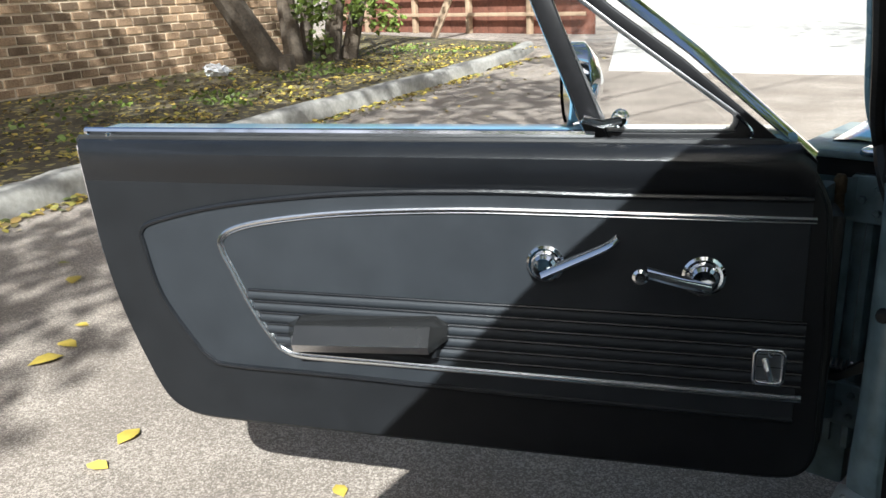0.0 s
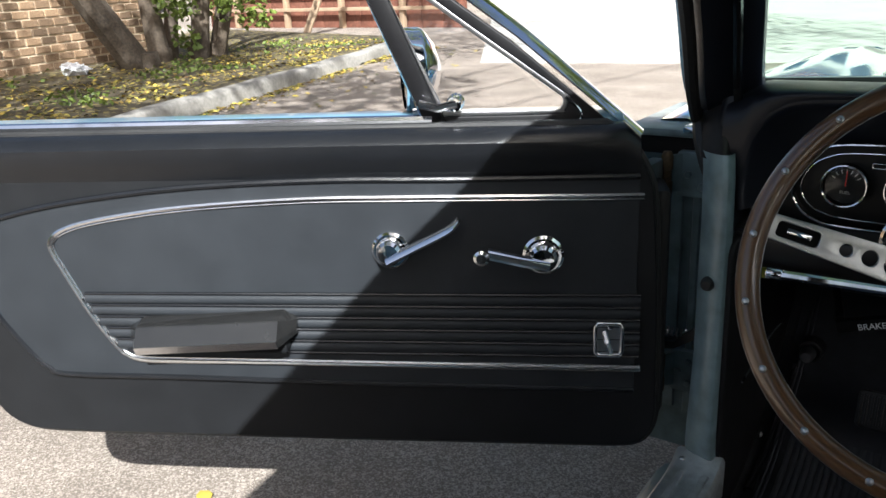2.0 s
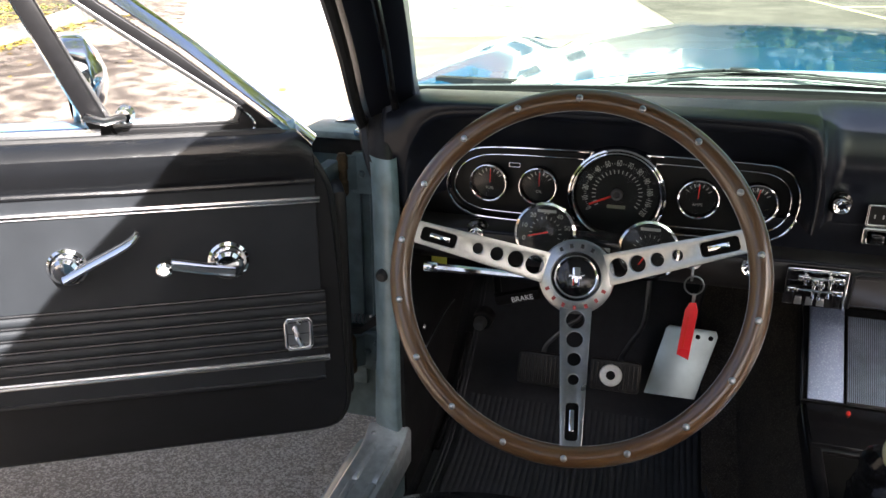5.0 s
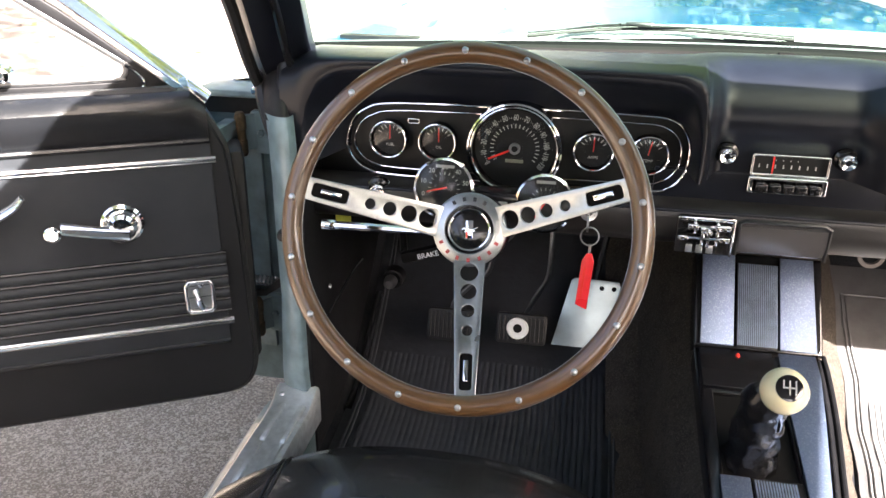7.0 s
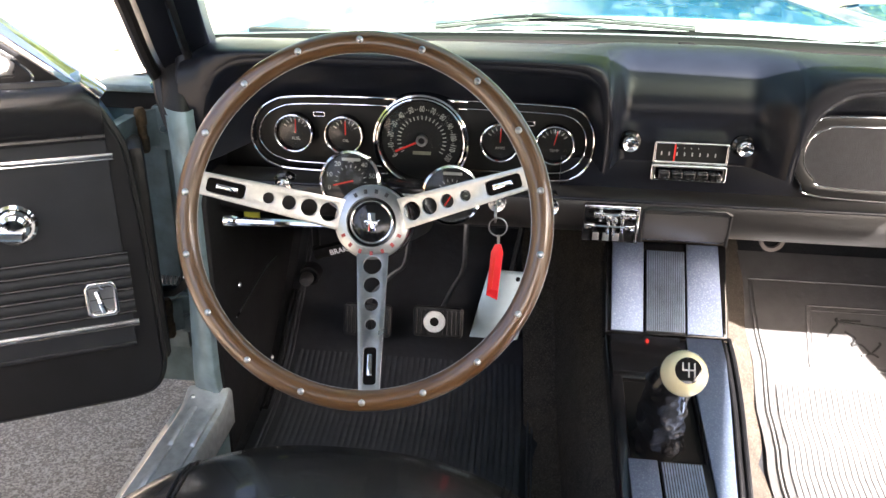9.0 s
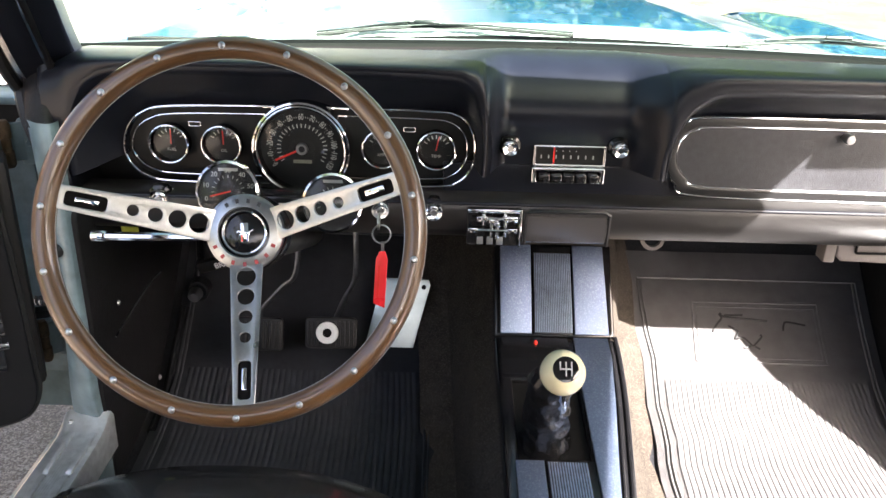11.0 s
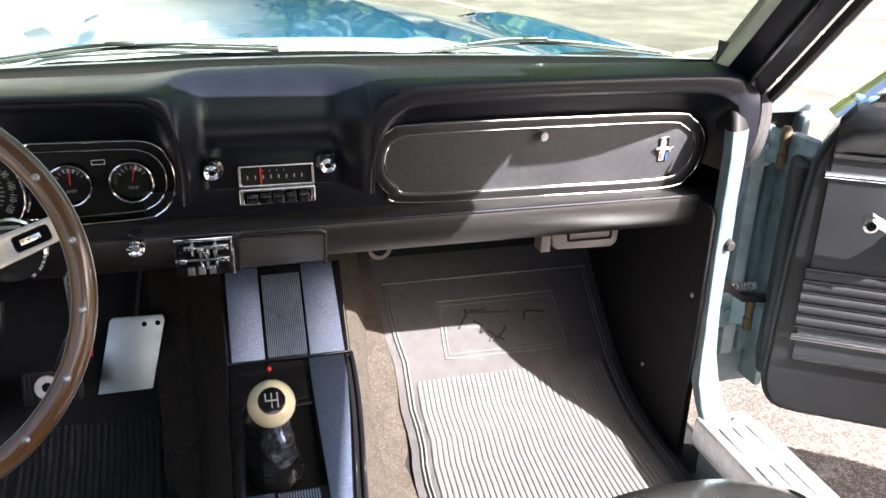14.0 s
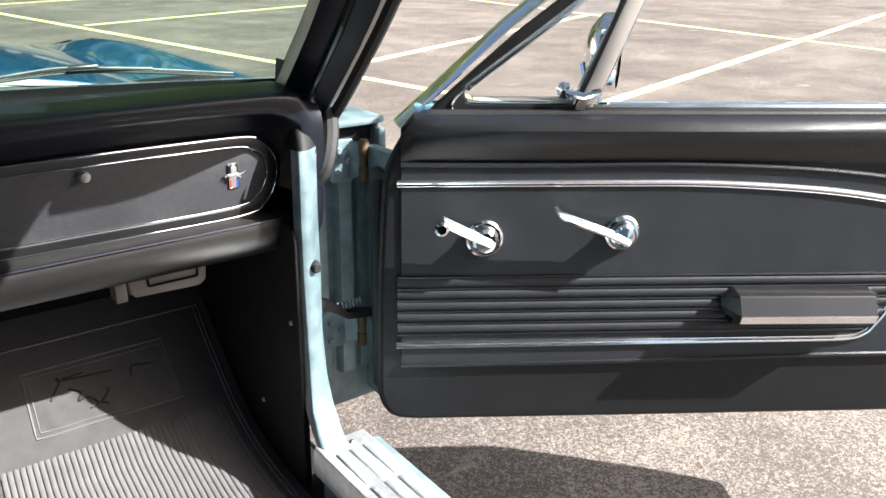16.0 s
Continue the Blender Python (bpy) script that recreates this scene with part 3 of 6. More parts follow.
def pillar_jamb(side):
    """Painted hinge pillar: rear face, outer step and lower bend into the sill."""
    b = None
    rows = []
    low = ((0.300, -0.15, -0.145, 0.638), (0.316, -0.138, -0.135, 0.640), (0.330, -0.118, -0.112, 0.643), (0.361, -0.093, -0.085, 0.646))
    if side < 0:
        low = ((0.300, -0.078, -0.072, 0.646), (0.33, -0.082, -0.074, 0.646), (0.345, -0.085, -0.074, 0.647), (0.37, -0.087, -0.070, 0.648))
    for z, yi, yo, xi in low + ( (0.40, -0.087, -0.066, 0.648), (0.482, -0.084, -0.056, 0.648), (0.587, -0.080, -0.058, 0.648), (0.675, -0.080, -0.056, 0.648), (0.742, -0.078, -0.054, 0.650), (0.775, -0.066, -0.045, 0.656)):
        rows.append(spline([(xi, yi + 0.015, z), (xi + 0.004, yi - 0.002, z), (xi + 0.022, yi, z), (xi + 0.044, yo - 0.002, z), (xi + 0.050, yo + 0.02, z), (0.712, 0.01, z)], 4) + [Vector((x, y, z)) for x, y in FOLDS[side]])
    return loft(rows)


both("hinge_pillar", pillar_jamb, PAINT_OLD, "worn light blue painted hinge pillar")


def pillar_cover():
    """Black trim where the hinge pillar runs up into the windscreen pillar."""
    rows = []
    for z, y, x in ((0.766, -0.062, 0.660), (0.790, -0.050, 0.664), (0.82, -0.028, 0.670), (0.86, 0.0, 0.682), (0.89, 0.01, 0.690)):
        rows.append(spline([(x, y + 0.04, z), (x + 0.002, y, z), (x + 0.018, y - 0.003, z), (x + 0.040, y + 0.012, z), (x + 0.054, y + 0.04, z), (x + 0.058, y + 0.075, z)], 4))
    return loft(rows)


both("pillar_cover", pillar_cover, KICK, "black trim at the foot of the windscreen pillar")
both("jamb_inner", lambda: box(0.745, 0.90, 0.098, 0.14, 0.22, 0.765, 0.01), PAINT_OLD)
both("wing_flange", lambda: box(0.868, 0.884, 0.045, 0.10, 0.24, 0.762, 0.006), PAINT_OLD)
# black plate stands in for the shade below the cowl lip
both("cowl_cavity", lambda: plate(rounded(0.70, 0.885, 0.738, 0.769, 0.006), (), 0.006, 0.001, FACE(0, 0.078, 0)), KICK, "black plate painted in as shade under the cowl end")


def flip(obs):
    for o in obs:
        o.data.transform(Matrix.Diagonal((-1, 1, 1, 1)))
        o.data.flip_normals()


def hinge(side, x0, x1, z0, z1, xk, rust):
    """Leaf bolted to the pillar, knuckle and pin, and the leaf running into the door."""
    h = part("door_hinge", plate(rounded(x0, x1, z0, z1, 0.006), (), 0.012, 0.002, FACE(0, 0.068, 0)), PAINT_OLD, car, "light blue painted door hinge leaf")
    obs = [h]
    obs.append(part("hinge_arm", loft([[(x1 - 0.010, y0, z) for z in (z0 + 0.008, z1 - 0.004)] + [(xk, y1, z) for z in (z1 - 0.006, z0 + 0.010)] for y0, y1 in ((0.058, 0.036), (0.066, 0.048))], closed=True, cap=True), PAINT_OLD, h))
    obs.append(part("hinge_pin", lathe([(0, z0 + 0.002), (0.007, z0 + 0.002), (0.009, z0 + 0.006), (0.009, z0 + 0.026), (0.0075, z0 + 0.027), (0.0075, z1 - 0.025), (0.009, z1 - 0.024), (0.009, z1 - 0.005), (0.006, z1 + 0.002), (0, z1 + 0.003)], Matrix.Translation((xk, 0.036, 0)), 14), RUST, h, "rusty hinge knuckle"))
    obs.append(part("door_leaf", box(xk + 0.004, xk + 0.024, -0.035, 0.034, z0 + 0.008, z1 - 0.008, 0.003), PAINT_OLD, h))
    for a, b in ((0.3, 0.25), (0.68, 0.5), (0.3, 0.76)):
        obs.append(part("bolt", lathe([(0, 0.006), (0.0045, 0.006), (0.006, 0.004), (0.006, 0)], FACE(x0 + (x1 - x0) * a, 0.056, z0 + (z1 - z0) * b), 6), PAINT_OLD, h))
    if side < 0:
        flip(obs)


hinge(-1, 0.744, 0.800, 0.678, 0.748, 0.808, True)
hinge(1, 0.782, 0.826, 0.676, 0.748, 0.832, True)
hinge(-1, 0.752, 0.797, 0.352, 0.424, 0.806, False)
hinge(1, 0.752, 0.806, 0.372, 0.440, 0.822, False)


def spring_check():
    pts = [(0.756 + 0.001 * i, 0.004 + 0.007 * math.sin(i * 0.9), 0.478 + 0.007 * math.cos(i * 0.9)) for i in range(46)]
    return tube(pts, 0.0017, seg=6)


both("check_spring", spring_check, STEEL_D, "coiled door check spring")
both("check_arm", lambda: loft([[(x, y, z - h) for y in (-0.008, 0.010)] + [(x, y, z + h) for y in (0.010, -0.008)] for x, z, h in ((0.708, 0.502, 0.011), (0.740, 0.486, 0.009), (0.770, 0.462, 0.006), (0.835, 0.452, 0.006))], closed=True, cap=True), DARK, "dark steel door check arm")
both("jamb_bolt", lambda: lathe([(0, 0.012), (0.006, 0.012), (0.009, 0.008), (0.010, 0)], frame_of((0.672, -0.078, 0.60), (1, 0, 0), (0, 0, 1)), 12), RUBBER, "black rubber door buffer")


def sill(side):
    prof = [(0.645, 0.20), (0.645, 0.305), (0.65, 0.3125), (0.725, 0.3125), (0.735, 0.304), (0.750, 0.298), (0.764, 0.28), (0.772, 0.26), (0.775, 0.21), (0.75, 0.17), (0.64, 0.17)]
    if side < 0:
        prof = [(x if x < 0.7 else x - 0.03, z) for x, z in prof]
    return loft([[(x, y, z) for x, z in prof] for y in (-1.25, -0.6, -0.13 if side > 0 else -0.075)], cap=False)


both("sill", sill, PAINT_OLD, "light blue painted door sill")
both("sill_carpet", lambda: box(0.605, 0.636, -1.2, -0.25, 0.19, 0.245, 0.012), CARPET_BLK)
for s in (-1, 1):
    xo, lift, dx, dy = (0.728, 0.0, 0.0, 0.0) if s > 0 else (0.704, 0.016, 0.03, 0.05)
    prof = [(0.640, 0.262), (0.634, 0.270), (0.6335, 0.312), (0.637, 0.3178), (0.642, 0.3185), (xo - 0.010, 0.3185), (xo - 0.004, 0.3175), (xo, 0.3135), (xo, 0.308)]
    rows = [[(x + dx, y + dy, z + (dz if z > 0.3 else 0)) for x, z in prof] for y, dz in ((-1.2, 0), (-0.7, 0), (-0.19, 0), (-0.165, lift * 0.1), (-0.145, lift * 0.45), (-0.128, lift), (-0.122, lift))]
    made = [part("scuff_plate", loft(rows), ALUM, car, "scuffed ribbed aluminium sill plate")]
    sp = made[0]
    for x in (0.649, 0.681) if s < 0 else (0.656, 0.680, 0.704):
        for y0, y1 in ((-0.158, -0.25), (-0.256, -0.352), (-0.358, -0.46), (-0.466, -1.18)):
            pts = [(x + dx, y0 + dy + (y1 - y0) * q, 0.3185 + z) for q, z in ((0, -0.002), (0.04, 0.0015), (0.1, 0.0025), (0.5, 0.0015), (0.96, 0.0005), (1, -0.002))]
            made.append(part("rib", tube(pts, 0.0055 if s < 0 else 0.0045, seg=8, flat=0.6 if s < 0 else 0.4, up=Vector((0, 0, 1))), ALUM, sp))
    for q in range(5):
        x = 0.660 + 0.0035 * q
        made.append(part("groove", box(x + dx, x + 0.0012 + dx, -1.15 + dy, -0.18 + dy, 0.3183, 0.3192, 0), ALUM, sp))
    made.append(part("screw", lathe([(0, 0.003), (0.003, 0.0025), (0.0048, 0)], Matrix.Translation((0.690 + dx, -0.142 + dy, 0.3185 + lift * 0.5)), 10), BRUSHED, sp))
    if s < 0:
        for o in made:
            o.data.transform(Matrix.Diagonal((-1, 1, 1, 1)))
            o.data.flip_normals()


def pillar_path(side):
    pts = [(0.716, 0.10, 0.735), (0.722, 0.075, 0.785), (0.725, 0.0, 0.86), (0.722, -0.10, 0.962), (0.702, -0.19, 1.036), (0.686, -0.265, 1.10), (0.655, -0.345, 1.185)]
    if side < 0:
        pts = [(x - 0.022 * max(0, min(1, (z - 0.84) / 0.12)) - 0.025 * max(0, min(1, (z - 1.1) / 0.08)), y, z) for x, y, z in pts]
    return spline(pts, 6)


def a_pillar(side):
    path = pillar_path(side)
    rows = []
    for p in path:
        rows.append([p + Vector(q) for q in ((-0.045, 0.03, 0.0), (-0.05, 0.0, -0.008), (-0.03, -0.022, -0.02), (0.012, -0.03, -0.028), (0.04, -0.012, -0.016), (0.045, 0.02, 0.008), (0.02, 0.045, 0.028), (-0.02, 0.05, 0.03))])
    return loft(rows, closed=True, cap=True)


both("a_pillar", a_pillar, PAD, "black windscreen pillar with rubber seal")


def pillar_seal(side, off, r):
    path = pillar_path(side)
    return tube([p + Vector(off) for p in path], r, seg=8)


both("pillar_seal", lambda s: pillar_seal(s, (0.028, -0.033, -0.03), 0.009), RUBBER, "black rubber door seal")
both("seal_foot", lambda: tube(spline([(0.752, 0.030, 0.842), (0.743, -0.010, 0.800), (0.728, -0.034, 0.765), (0.714, -0.045, 0.738), (0.706, -0.040, 0.722)], 5), 0.016, seg=10, r2=0.011), RUBBER, "black rubber seal foot over the hinge pillar")
both("pillar_trim", lambda s: pillar_seal(s, (-0.028, -0.028, -0.022), 0.006), GLOSS)
both("drip_rail", lambda s: pillar_seal(s, (0.05, 0.005, -0.004), 0.008), PAINT, "blue painted drip rail")
both("cowl_side", lambda: box(0.69, 0.886, 0.052, 0.30, 0.768, 0.780, 0.004), PAINT_OLD, "light blue cowl end")
both("cowl_chrome", lambda: box(0.735, 0.79, 0.04, 0.075, 0.776, 0.788, 0.005), CHROME)


def windscreen():
    rows = []
    for k in range(9):
        x = -0.70 + 1.4 * k / 8
        c = 1 - (x / 0.70) ** 2
        rows.append([(x * (1 - 0.12 * t), 0.07 + 0.13 * c - (0.45 + 0.05 * c) * t, 0.838 + 0.385 * t - 0.02 * t * t) for t in (0, 0.25, 0.5, 0.75, 1)])
    return loft(rows)


ws = part("windscreen", windscreen(), SCREEN, car, "clear curved windscreen")
ws.visible_shadow = False
base = [(-0.70 + 1.4 * k / 16, 0.065 + 0.13 * (1 - ((-0.70 + 1.4 * k / 16) / 0.70) ** 2), 0.838) for k in range(17)]
part("screen_seal", tube([Vector(p) + Vector((0, 0.004, 0.004)) for p in base], 0.014, seg=8), BLACK, ws, "black rubber windscreen seal")
part("screen_bead", tube([Vector(p) + Vector((0, 0.020, 0.015)) for p in base], 0.003, seg=6), BRUSHED, ws, "bright windscreen moulding")


def hood_z(x, y):
    c = 1 - min(1, abs(x) / 0.62) ** 2.5
    return 0.800 + 0.067 * c - 0.055 * ((y - 0.25) / 1.4) ** 2


def hood_top(x, y):
    return hood_z(x, y) + 0.010 * max(0, 1 - abs(abs(x) - 0.30) / 0.06) ** 2


def hood():
    xs = [-0.62 + 1.24 * k / 30 for k in range(31)]
    rows = [[(x, 0.3365, hood_top(x, 0.335) - 0.003) for x in xs]]
    for i in range(17):
        y = 0.335 + 1.315 * i / 16
        rows.append([(x, y, hood_top(x, y)) for x in xs])
    return loft(rows)


part("bonnet", hood(), HOODP, car, "glossy metallic blue bonnet")
XS = [-0.70 + 1.4 * k / 40 for k in range(41)]
SB = lambda x: 0.065 + 0.13 * (1 - (x / 0.70) ** 2)
rows = [[(x, 0.35, hood_top(x, 0.335) - 0.002) for x in XS], [(x, SB(x) + (0.33 - SB(x)) * 0.85, hood_top(x, 0.335) - 0.0015) for x in XS], [(x, SB(x) + (0.33 - SB(x)) * 0.58, hood_top(x, 0.335) - 0.007) for x in XS], [(x, SB(x) + (0.33 - SB(x)) * 0.52, hood_top(x, 0.335) - 0.012) for x in XS]]
part("cowl_grille", loft(rows), COWL_GLARE, car, "cowl panel below the windscreen, sun glare painted pale")
rows = [[(x, SB(x) + (0.33 - SB(x)) * 0.53, hood_top(x, 0.335) - 0.012) for x in XS], [(x, SB(x) + 0.03, 0.834) for x in XS], [(x, SB(x), 0.826) for x in XS]]
part("cowl_gutter", loft(rows), BLACK, car, "dark gutter in front of the windscreen seal")
for f in (0.80, 0.70):
    part("cowl_slot", tube([(x * 0.9, SB(x) + (0.33 - SB(x)) * f, hood_top(x * 0.9, 0.335) - 0.0045) for x in XS], 0.0015, seg=5), RUBBER, car)
part("screen_clip", box(-0.006, 0.018, 0.158, 0.172, 0.838, 0.853, 0.002), BLACK, car)


def fender():
    rows = []
    for y, x1, zc in ((0.12, 0.88, 0.780), (0.28, 0.88, 0.788), (0.5, 0.87, 0.791), (0.8, 0.86, 0.790), (1.15, 0.85, 0.786), (1.4, 0.84, 0.772), (1.58, 0.82, 0.75), (1.72, 0.79, 0.72)):
        rows.append([(0.625, y, zc - 0.006), (0.66, y, zc - 0.012), (0.71, y, zc - 0.008), (0.76, y, zc + 0.001), (x1 - 0.06, y, zc + 0.005), (x1 - 0.03, y, zc + 0.002), (x1 - 0.01, y, zc - 0.012), (x1 + 0.004, y, zc - 0.05), (x1 + 0.01, y, zc - 0.2), (x1 + 0.012, y, 0.48), (x1 - 0.01, y, 0.24)])
    return loft(rows)


both("front_wing", fender, HOODP, "blue front wing")
part("nose_panel", loft([[(x, 1.66 + 0.06 * (1 - (x / 0.8) ** 2), z) for x in (-0.8, -0.4, 0, 0.4, 0.8)] for z in (0.69, 0.62, 0.45, 0.28)]), HOODP, car)


def wiper(blade, hump):
    """Blade lying along the cowl, with its sprung arm and bracket."""
    b = [Vector(p) for p in blade]
    h = Vector(hump)
    w = part("wiper", tube(spline(b, 8), 0.0030, seg=8, flat=0.8), RUBBER, car, "windscreen wiper resting on the cowl")
    part("spine", tube(spline([p + Vector((0, 0.004, 0.0045)) for p in b], 8), 0.0022, seg=6), BRUSHED, w, "bright steel blade spine")
    part("arm", tube(spline([b[0] + (h - b[0]) * 0.35 + Vector((0, 0.006, 0.004)), b[0] + (h - b[0]) * 0.75 + Vector((0, 0.004, 0.005)), h, h + (b[2] - h) * 0.45 + Vector((0, 0.01, 0.004))], 6), 0.0026, seg=6), BRUSHED, w, "thin steel wiper arm")
    part("bracket", box(h[0] - 0.022, h[0] + 0.022, h[1] - 0.006, h[1] + 0.006, h[2] - 0.002, h[2] + 0.005, 0.002), STEEL_D, w)


wiper([(-0.385, 0.235, 0.852), (-0.20, 0.262, 0.866), (0.03, 0.240, 0.861)], (-0.206, 0.256, 0.872))
wiper([(0.275, 0.225, 0.854), (0.47, 0.262, 0.858), (0.70, 0.235, 0.836)], (0.465, 0.256, 0.865))


def roof():
    rows = []
    for y, z, w in ((-0.318, 1.185, 0.645), (-0.7, 1.25, 0.652), (-1.1, 1.275, 0.642), (-1.5, 1.25, 0.595), (-1.75, 1.19, 0.55)):
        rows.append([(x, y + (0.03 * (1 - (x / w) ** 2) if y > -0.33 else 0), z - 0.035 * abs(x / w) ** 3 * (1 if abs(x) < w else 1)) for x in [w * k / 8 * (1 if k > 0 else 0.93) for k in range(-8, 9)]])
    b = loft(rows)
    g = b.faces[:]
    r = bmesh.ops.solidify(b, geom=g, thickness=0.03)
    return b


part("roof", roof(), PAINT, car, "light blue steel roof")
hl = roof()
hl.transform(Matrix.Translation((0, -0.012, -0.034)) @ Matrix.Diagonal((0.985, 0.985, 1, 1)))
part("headliner", hl, HEADL, car, "pale grey headliner")
both("roof_rail", lambda: tube([(0.655, -0.318, 1.165), (0.662, -0.8, 1.205), (0.652, -1.2, 1.22), (0.605, -1.55, 1.20)], 0.022, seg=8), PAINT, "painted roof side rail")
part("screen_header", tube([(0.64 * k / 8 * (1 if k > 0 else 0.93), -0.338 + 0.03 * (1 - (k / 8) ** 2), 1.168) for k in range(-8, 9)], 0.026, seg=8, up=Vector((0, 0, 1))), PAD, car)
both("rear_pillar", lambda: loft([[(0.60, -1.45, 1.2), (0.57, -1.8, 1.16)], [(0.66, -1.55, 1.0), (0.63, -1.98, 0.98)], [(0.74, -1.6, 0.82), (0.70, -2.1, 0.82)]]), PAINT, "blue rear roof pillar")


def quarter():
    prof = [(0.66, 0.80), (0.72, 0.822), (0.82, 0.815), (0.845, 0.78), (0.86, 0.6), (0.865, 0.48), (0.85, 0.25), (0.66, 0.24)]
    return loft([[(x, y, z) for x, z in prof] for y in (-1.22, -1.6, -2.2, -2.75)], cap=True, closed=True)


both("rear_quarter", quarter, PAINT, "light blue rear wing")
part("boot_lid", box(-0.70, 0.70, -2.75, -2.0, 0.72, 0.80, 0.03), PAINT, car)
part("tail_panel", box(-0.80, 0.80, -2.80, -2.74, 0.32, 0.79, 0.02), PAINT, car)
rw = part("rear_window", loft([[(-0.56, -1.78, 1.17), (0.56, -1.78, 1.17)], [(-0.62, -2.06, 0.82), (0.62, -2.06, 0.82)]]), GLASS, car, "rear window glass")
rw.visible_shadow = False
part("rear_bench", join(box(-0.60, 0.60, -1.9, -1.5, 0.30, 0.46, 0.05, seg=3), box(-0.60, 0.60, -2.05, -1.88, 0.40, 0.80, 0.05, seg=3)), VINYL, car, "black vinyl rear bench seat")


def wheel(x, y):
    w = part("wheel", lathe([(0.17, -0.07), (0.18, -0.09), (0.16, -0.05), (0.05, -0.06), (0.0, -0.06)], frame_of((x, y, 0.31), (0, 1, 0), (0, 0, 1)), 24), CHROME, car)
    part("tyre", lathe([(0.18, -0.09), (0.25, -0.10), (0.30, -0.085), (0.31, -0.06), (0.31, 0.06), (0.30, 0.085), (0.25, 0.10), (0.18, 0.09), (0.18, -0.09)], frame_of((x, y, 0.31), (0, 1, 0), (0, 0, 1)), 28), RUBBER, w)


for wx in (-0.71, 0.71):
    for wy in (1.05, -1.68):
        wheel(wx, wy)


# ---- doors ----
def interp(tab, z):
    tab = sorted(tab)
    for (a, u), (b, v) in zip(tab, tab[1:]):
        if a <= z <= b:
            return u + (v - u) * (z - a) / (b - a)
    return tab[0][1] if z < tab[0][0] else tab[-1][1]


def door(side):
    ang = radians(28 if side < 0 else 33.5)
    U = Vector((side * math.cos(ang), -math.sin(ang), 0))
    N = Vector((-side * math.sin(ang), -math.cos(ang), 0))
    ks, kz = (1.0, 0.0) if side < 0 else (1.061, -0.047)
    O = Vector((side * 0.80, -0.088, kz)) + U * (0.0 if side < 0 else 0.018)
    M = Matrix.Translation(O) @ Matrix((U, Vector((0, 0, ks)), N)).transposed().to_4x4()
    who = "driver's" if side < 0 else "passenger's"
    shape = spline([(0.045, 0.812), (0.012, 0.785), (-0.014, 0.74), (-0.022, 0.70), (-0.030, 0.56), (-0.033, 0.42), (-0.032, 0.36), (-0.012, 0.326), (0.03, 0.319)], 4) + [Vector((p[0], p[1])) for p in [(0.4, 0.318), (0.84, 0.318)]] + spline([(0.93, 0.319), (0.985, 0.325), (1.026, 0.352), (1.057, 0.417), (1.092, 0.522), (1.111, 0.625), (1.121, 0.734), (1.124, 0.80), (1.124, 0.812)], 4)
    ring = [(p[0], p[1]) for p in shape]
    big = [(u + (0.016 if u > 0.9 and v < 0.80 else 0.006 if u > 0.9 else 0), v) for u, v in ring]
    thick = 0.11 if side < 0 else 0.072
    d = part("car_door", plate(big, (), thick, 0.012, M @ Matrix.Translation((0, -0.002, -0.012 - thick))), PAINT, car, f"wide open {who} door, light blue with black vinyl inside")
    part("hinge_edge", box(-0.048, -0.022, 0.36, 0.715, -0.105, -0.025, 0.010, M), RUBBER, d)
    part("edge_seal", tube(to3([(u, v, -0.012) for u, v in ring], M), 0.007, seg=8, closed=True), RUBBER, d, "black rubber weatherstrip")
    part("inner_panel", plate(ring, (), 0.014, 0.004, M @ Matrix.Translation((0, 0, -0.013))), VINYL_PANEL, d, "black grained vinyl door panel", 2)
    edge = [(1.127, 0.800), (1.125, 0.760), (1.122, 0.715), (1.117, 0.660), (1.108, 0.600), (1.096, 0.535), (1.078, 0.470)]
    part("shut_edge", tube(to3([(u + 0.004, v, -0.016) for u, v in edge], M), 0.006, seg=8, flat=0.6), WORN, d, "pale worn metal along the shut edge")
    # padded roll along the top
    us = [0.0, 0.02, 0.06, 0.2, 0.5, 0.8, 1.0, 1.10, 1.118]
    ks_ = [0.25, 0.7, 1, 1, 1, 1, 0.9, 0.7, 0.3]
    rows = [[(u, v - (0.02 if u < 0.02 else 0), 0.001 + n * k) for v, n in ((0.744, 0.0), (0.753, 0.0035), (0.766, 0.011), (0.780, 0.017), (0.794, 0.018), (0.806, 0.010), (0.8125, -0.004), (0.813, -0.03))] for u, k in zip(us, ks_)]
    part("top_roll", loft(rows, m=M), VINYL_ROLL, d, "padded black vinyl top roll")
    # outer bead and raised insert
    bead = spline([(0.0, 0.742), (0.245, 0.741), (0.445, 0.742), (0.666, 0.733), (0.862, 0.710), (0.99, 0.680), (1.022, 0.662), (1.022, 0.635), (1.003, 0.549), (0.951, 0.464), (0.925, 0.438), (0.89, 0.427), (0.693, 0.425), (0.4, 0.42), (0.0, 0.417)], 6)
    part("panel_bead", tube(to3([(p[0], p[1], 0.0035) for p in bead], M), 0.0048, seg=8), VINYL_ROLL, d)
    part("panel_insert", plate([(p[0], p[1]) for p in bead], (), 0.004, 0.001, M @ Matrix.Translation((0, 0, 0.0))), VINYL_INSERT, d, "smooth black vinyl panel insert", 2)
    trim = spline([(-0.006, 0.716), (0.323, 0.7165), (0.489, 0.715), (0.669, 0.704), (0.795, 0.687), (0.855, 0.671), (0.878, 0.652), (0.876, 0.63), (0.866, 0.607), (0.834, 0.534), (0.80, 0.478), (0.785, 0.463), (0.761, 0.4555), (0.70, 0.454), (0.499, 0.4535), (-0.008, 0.452)], 6)
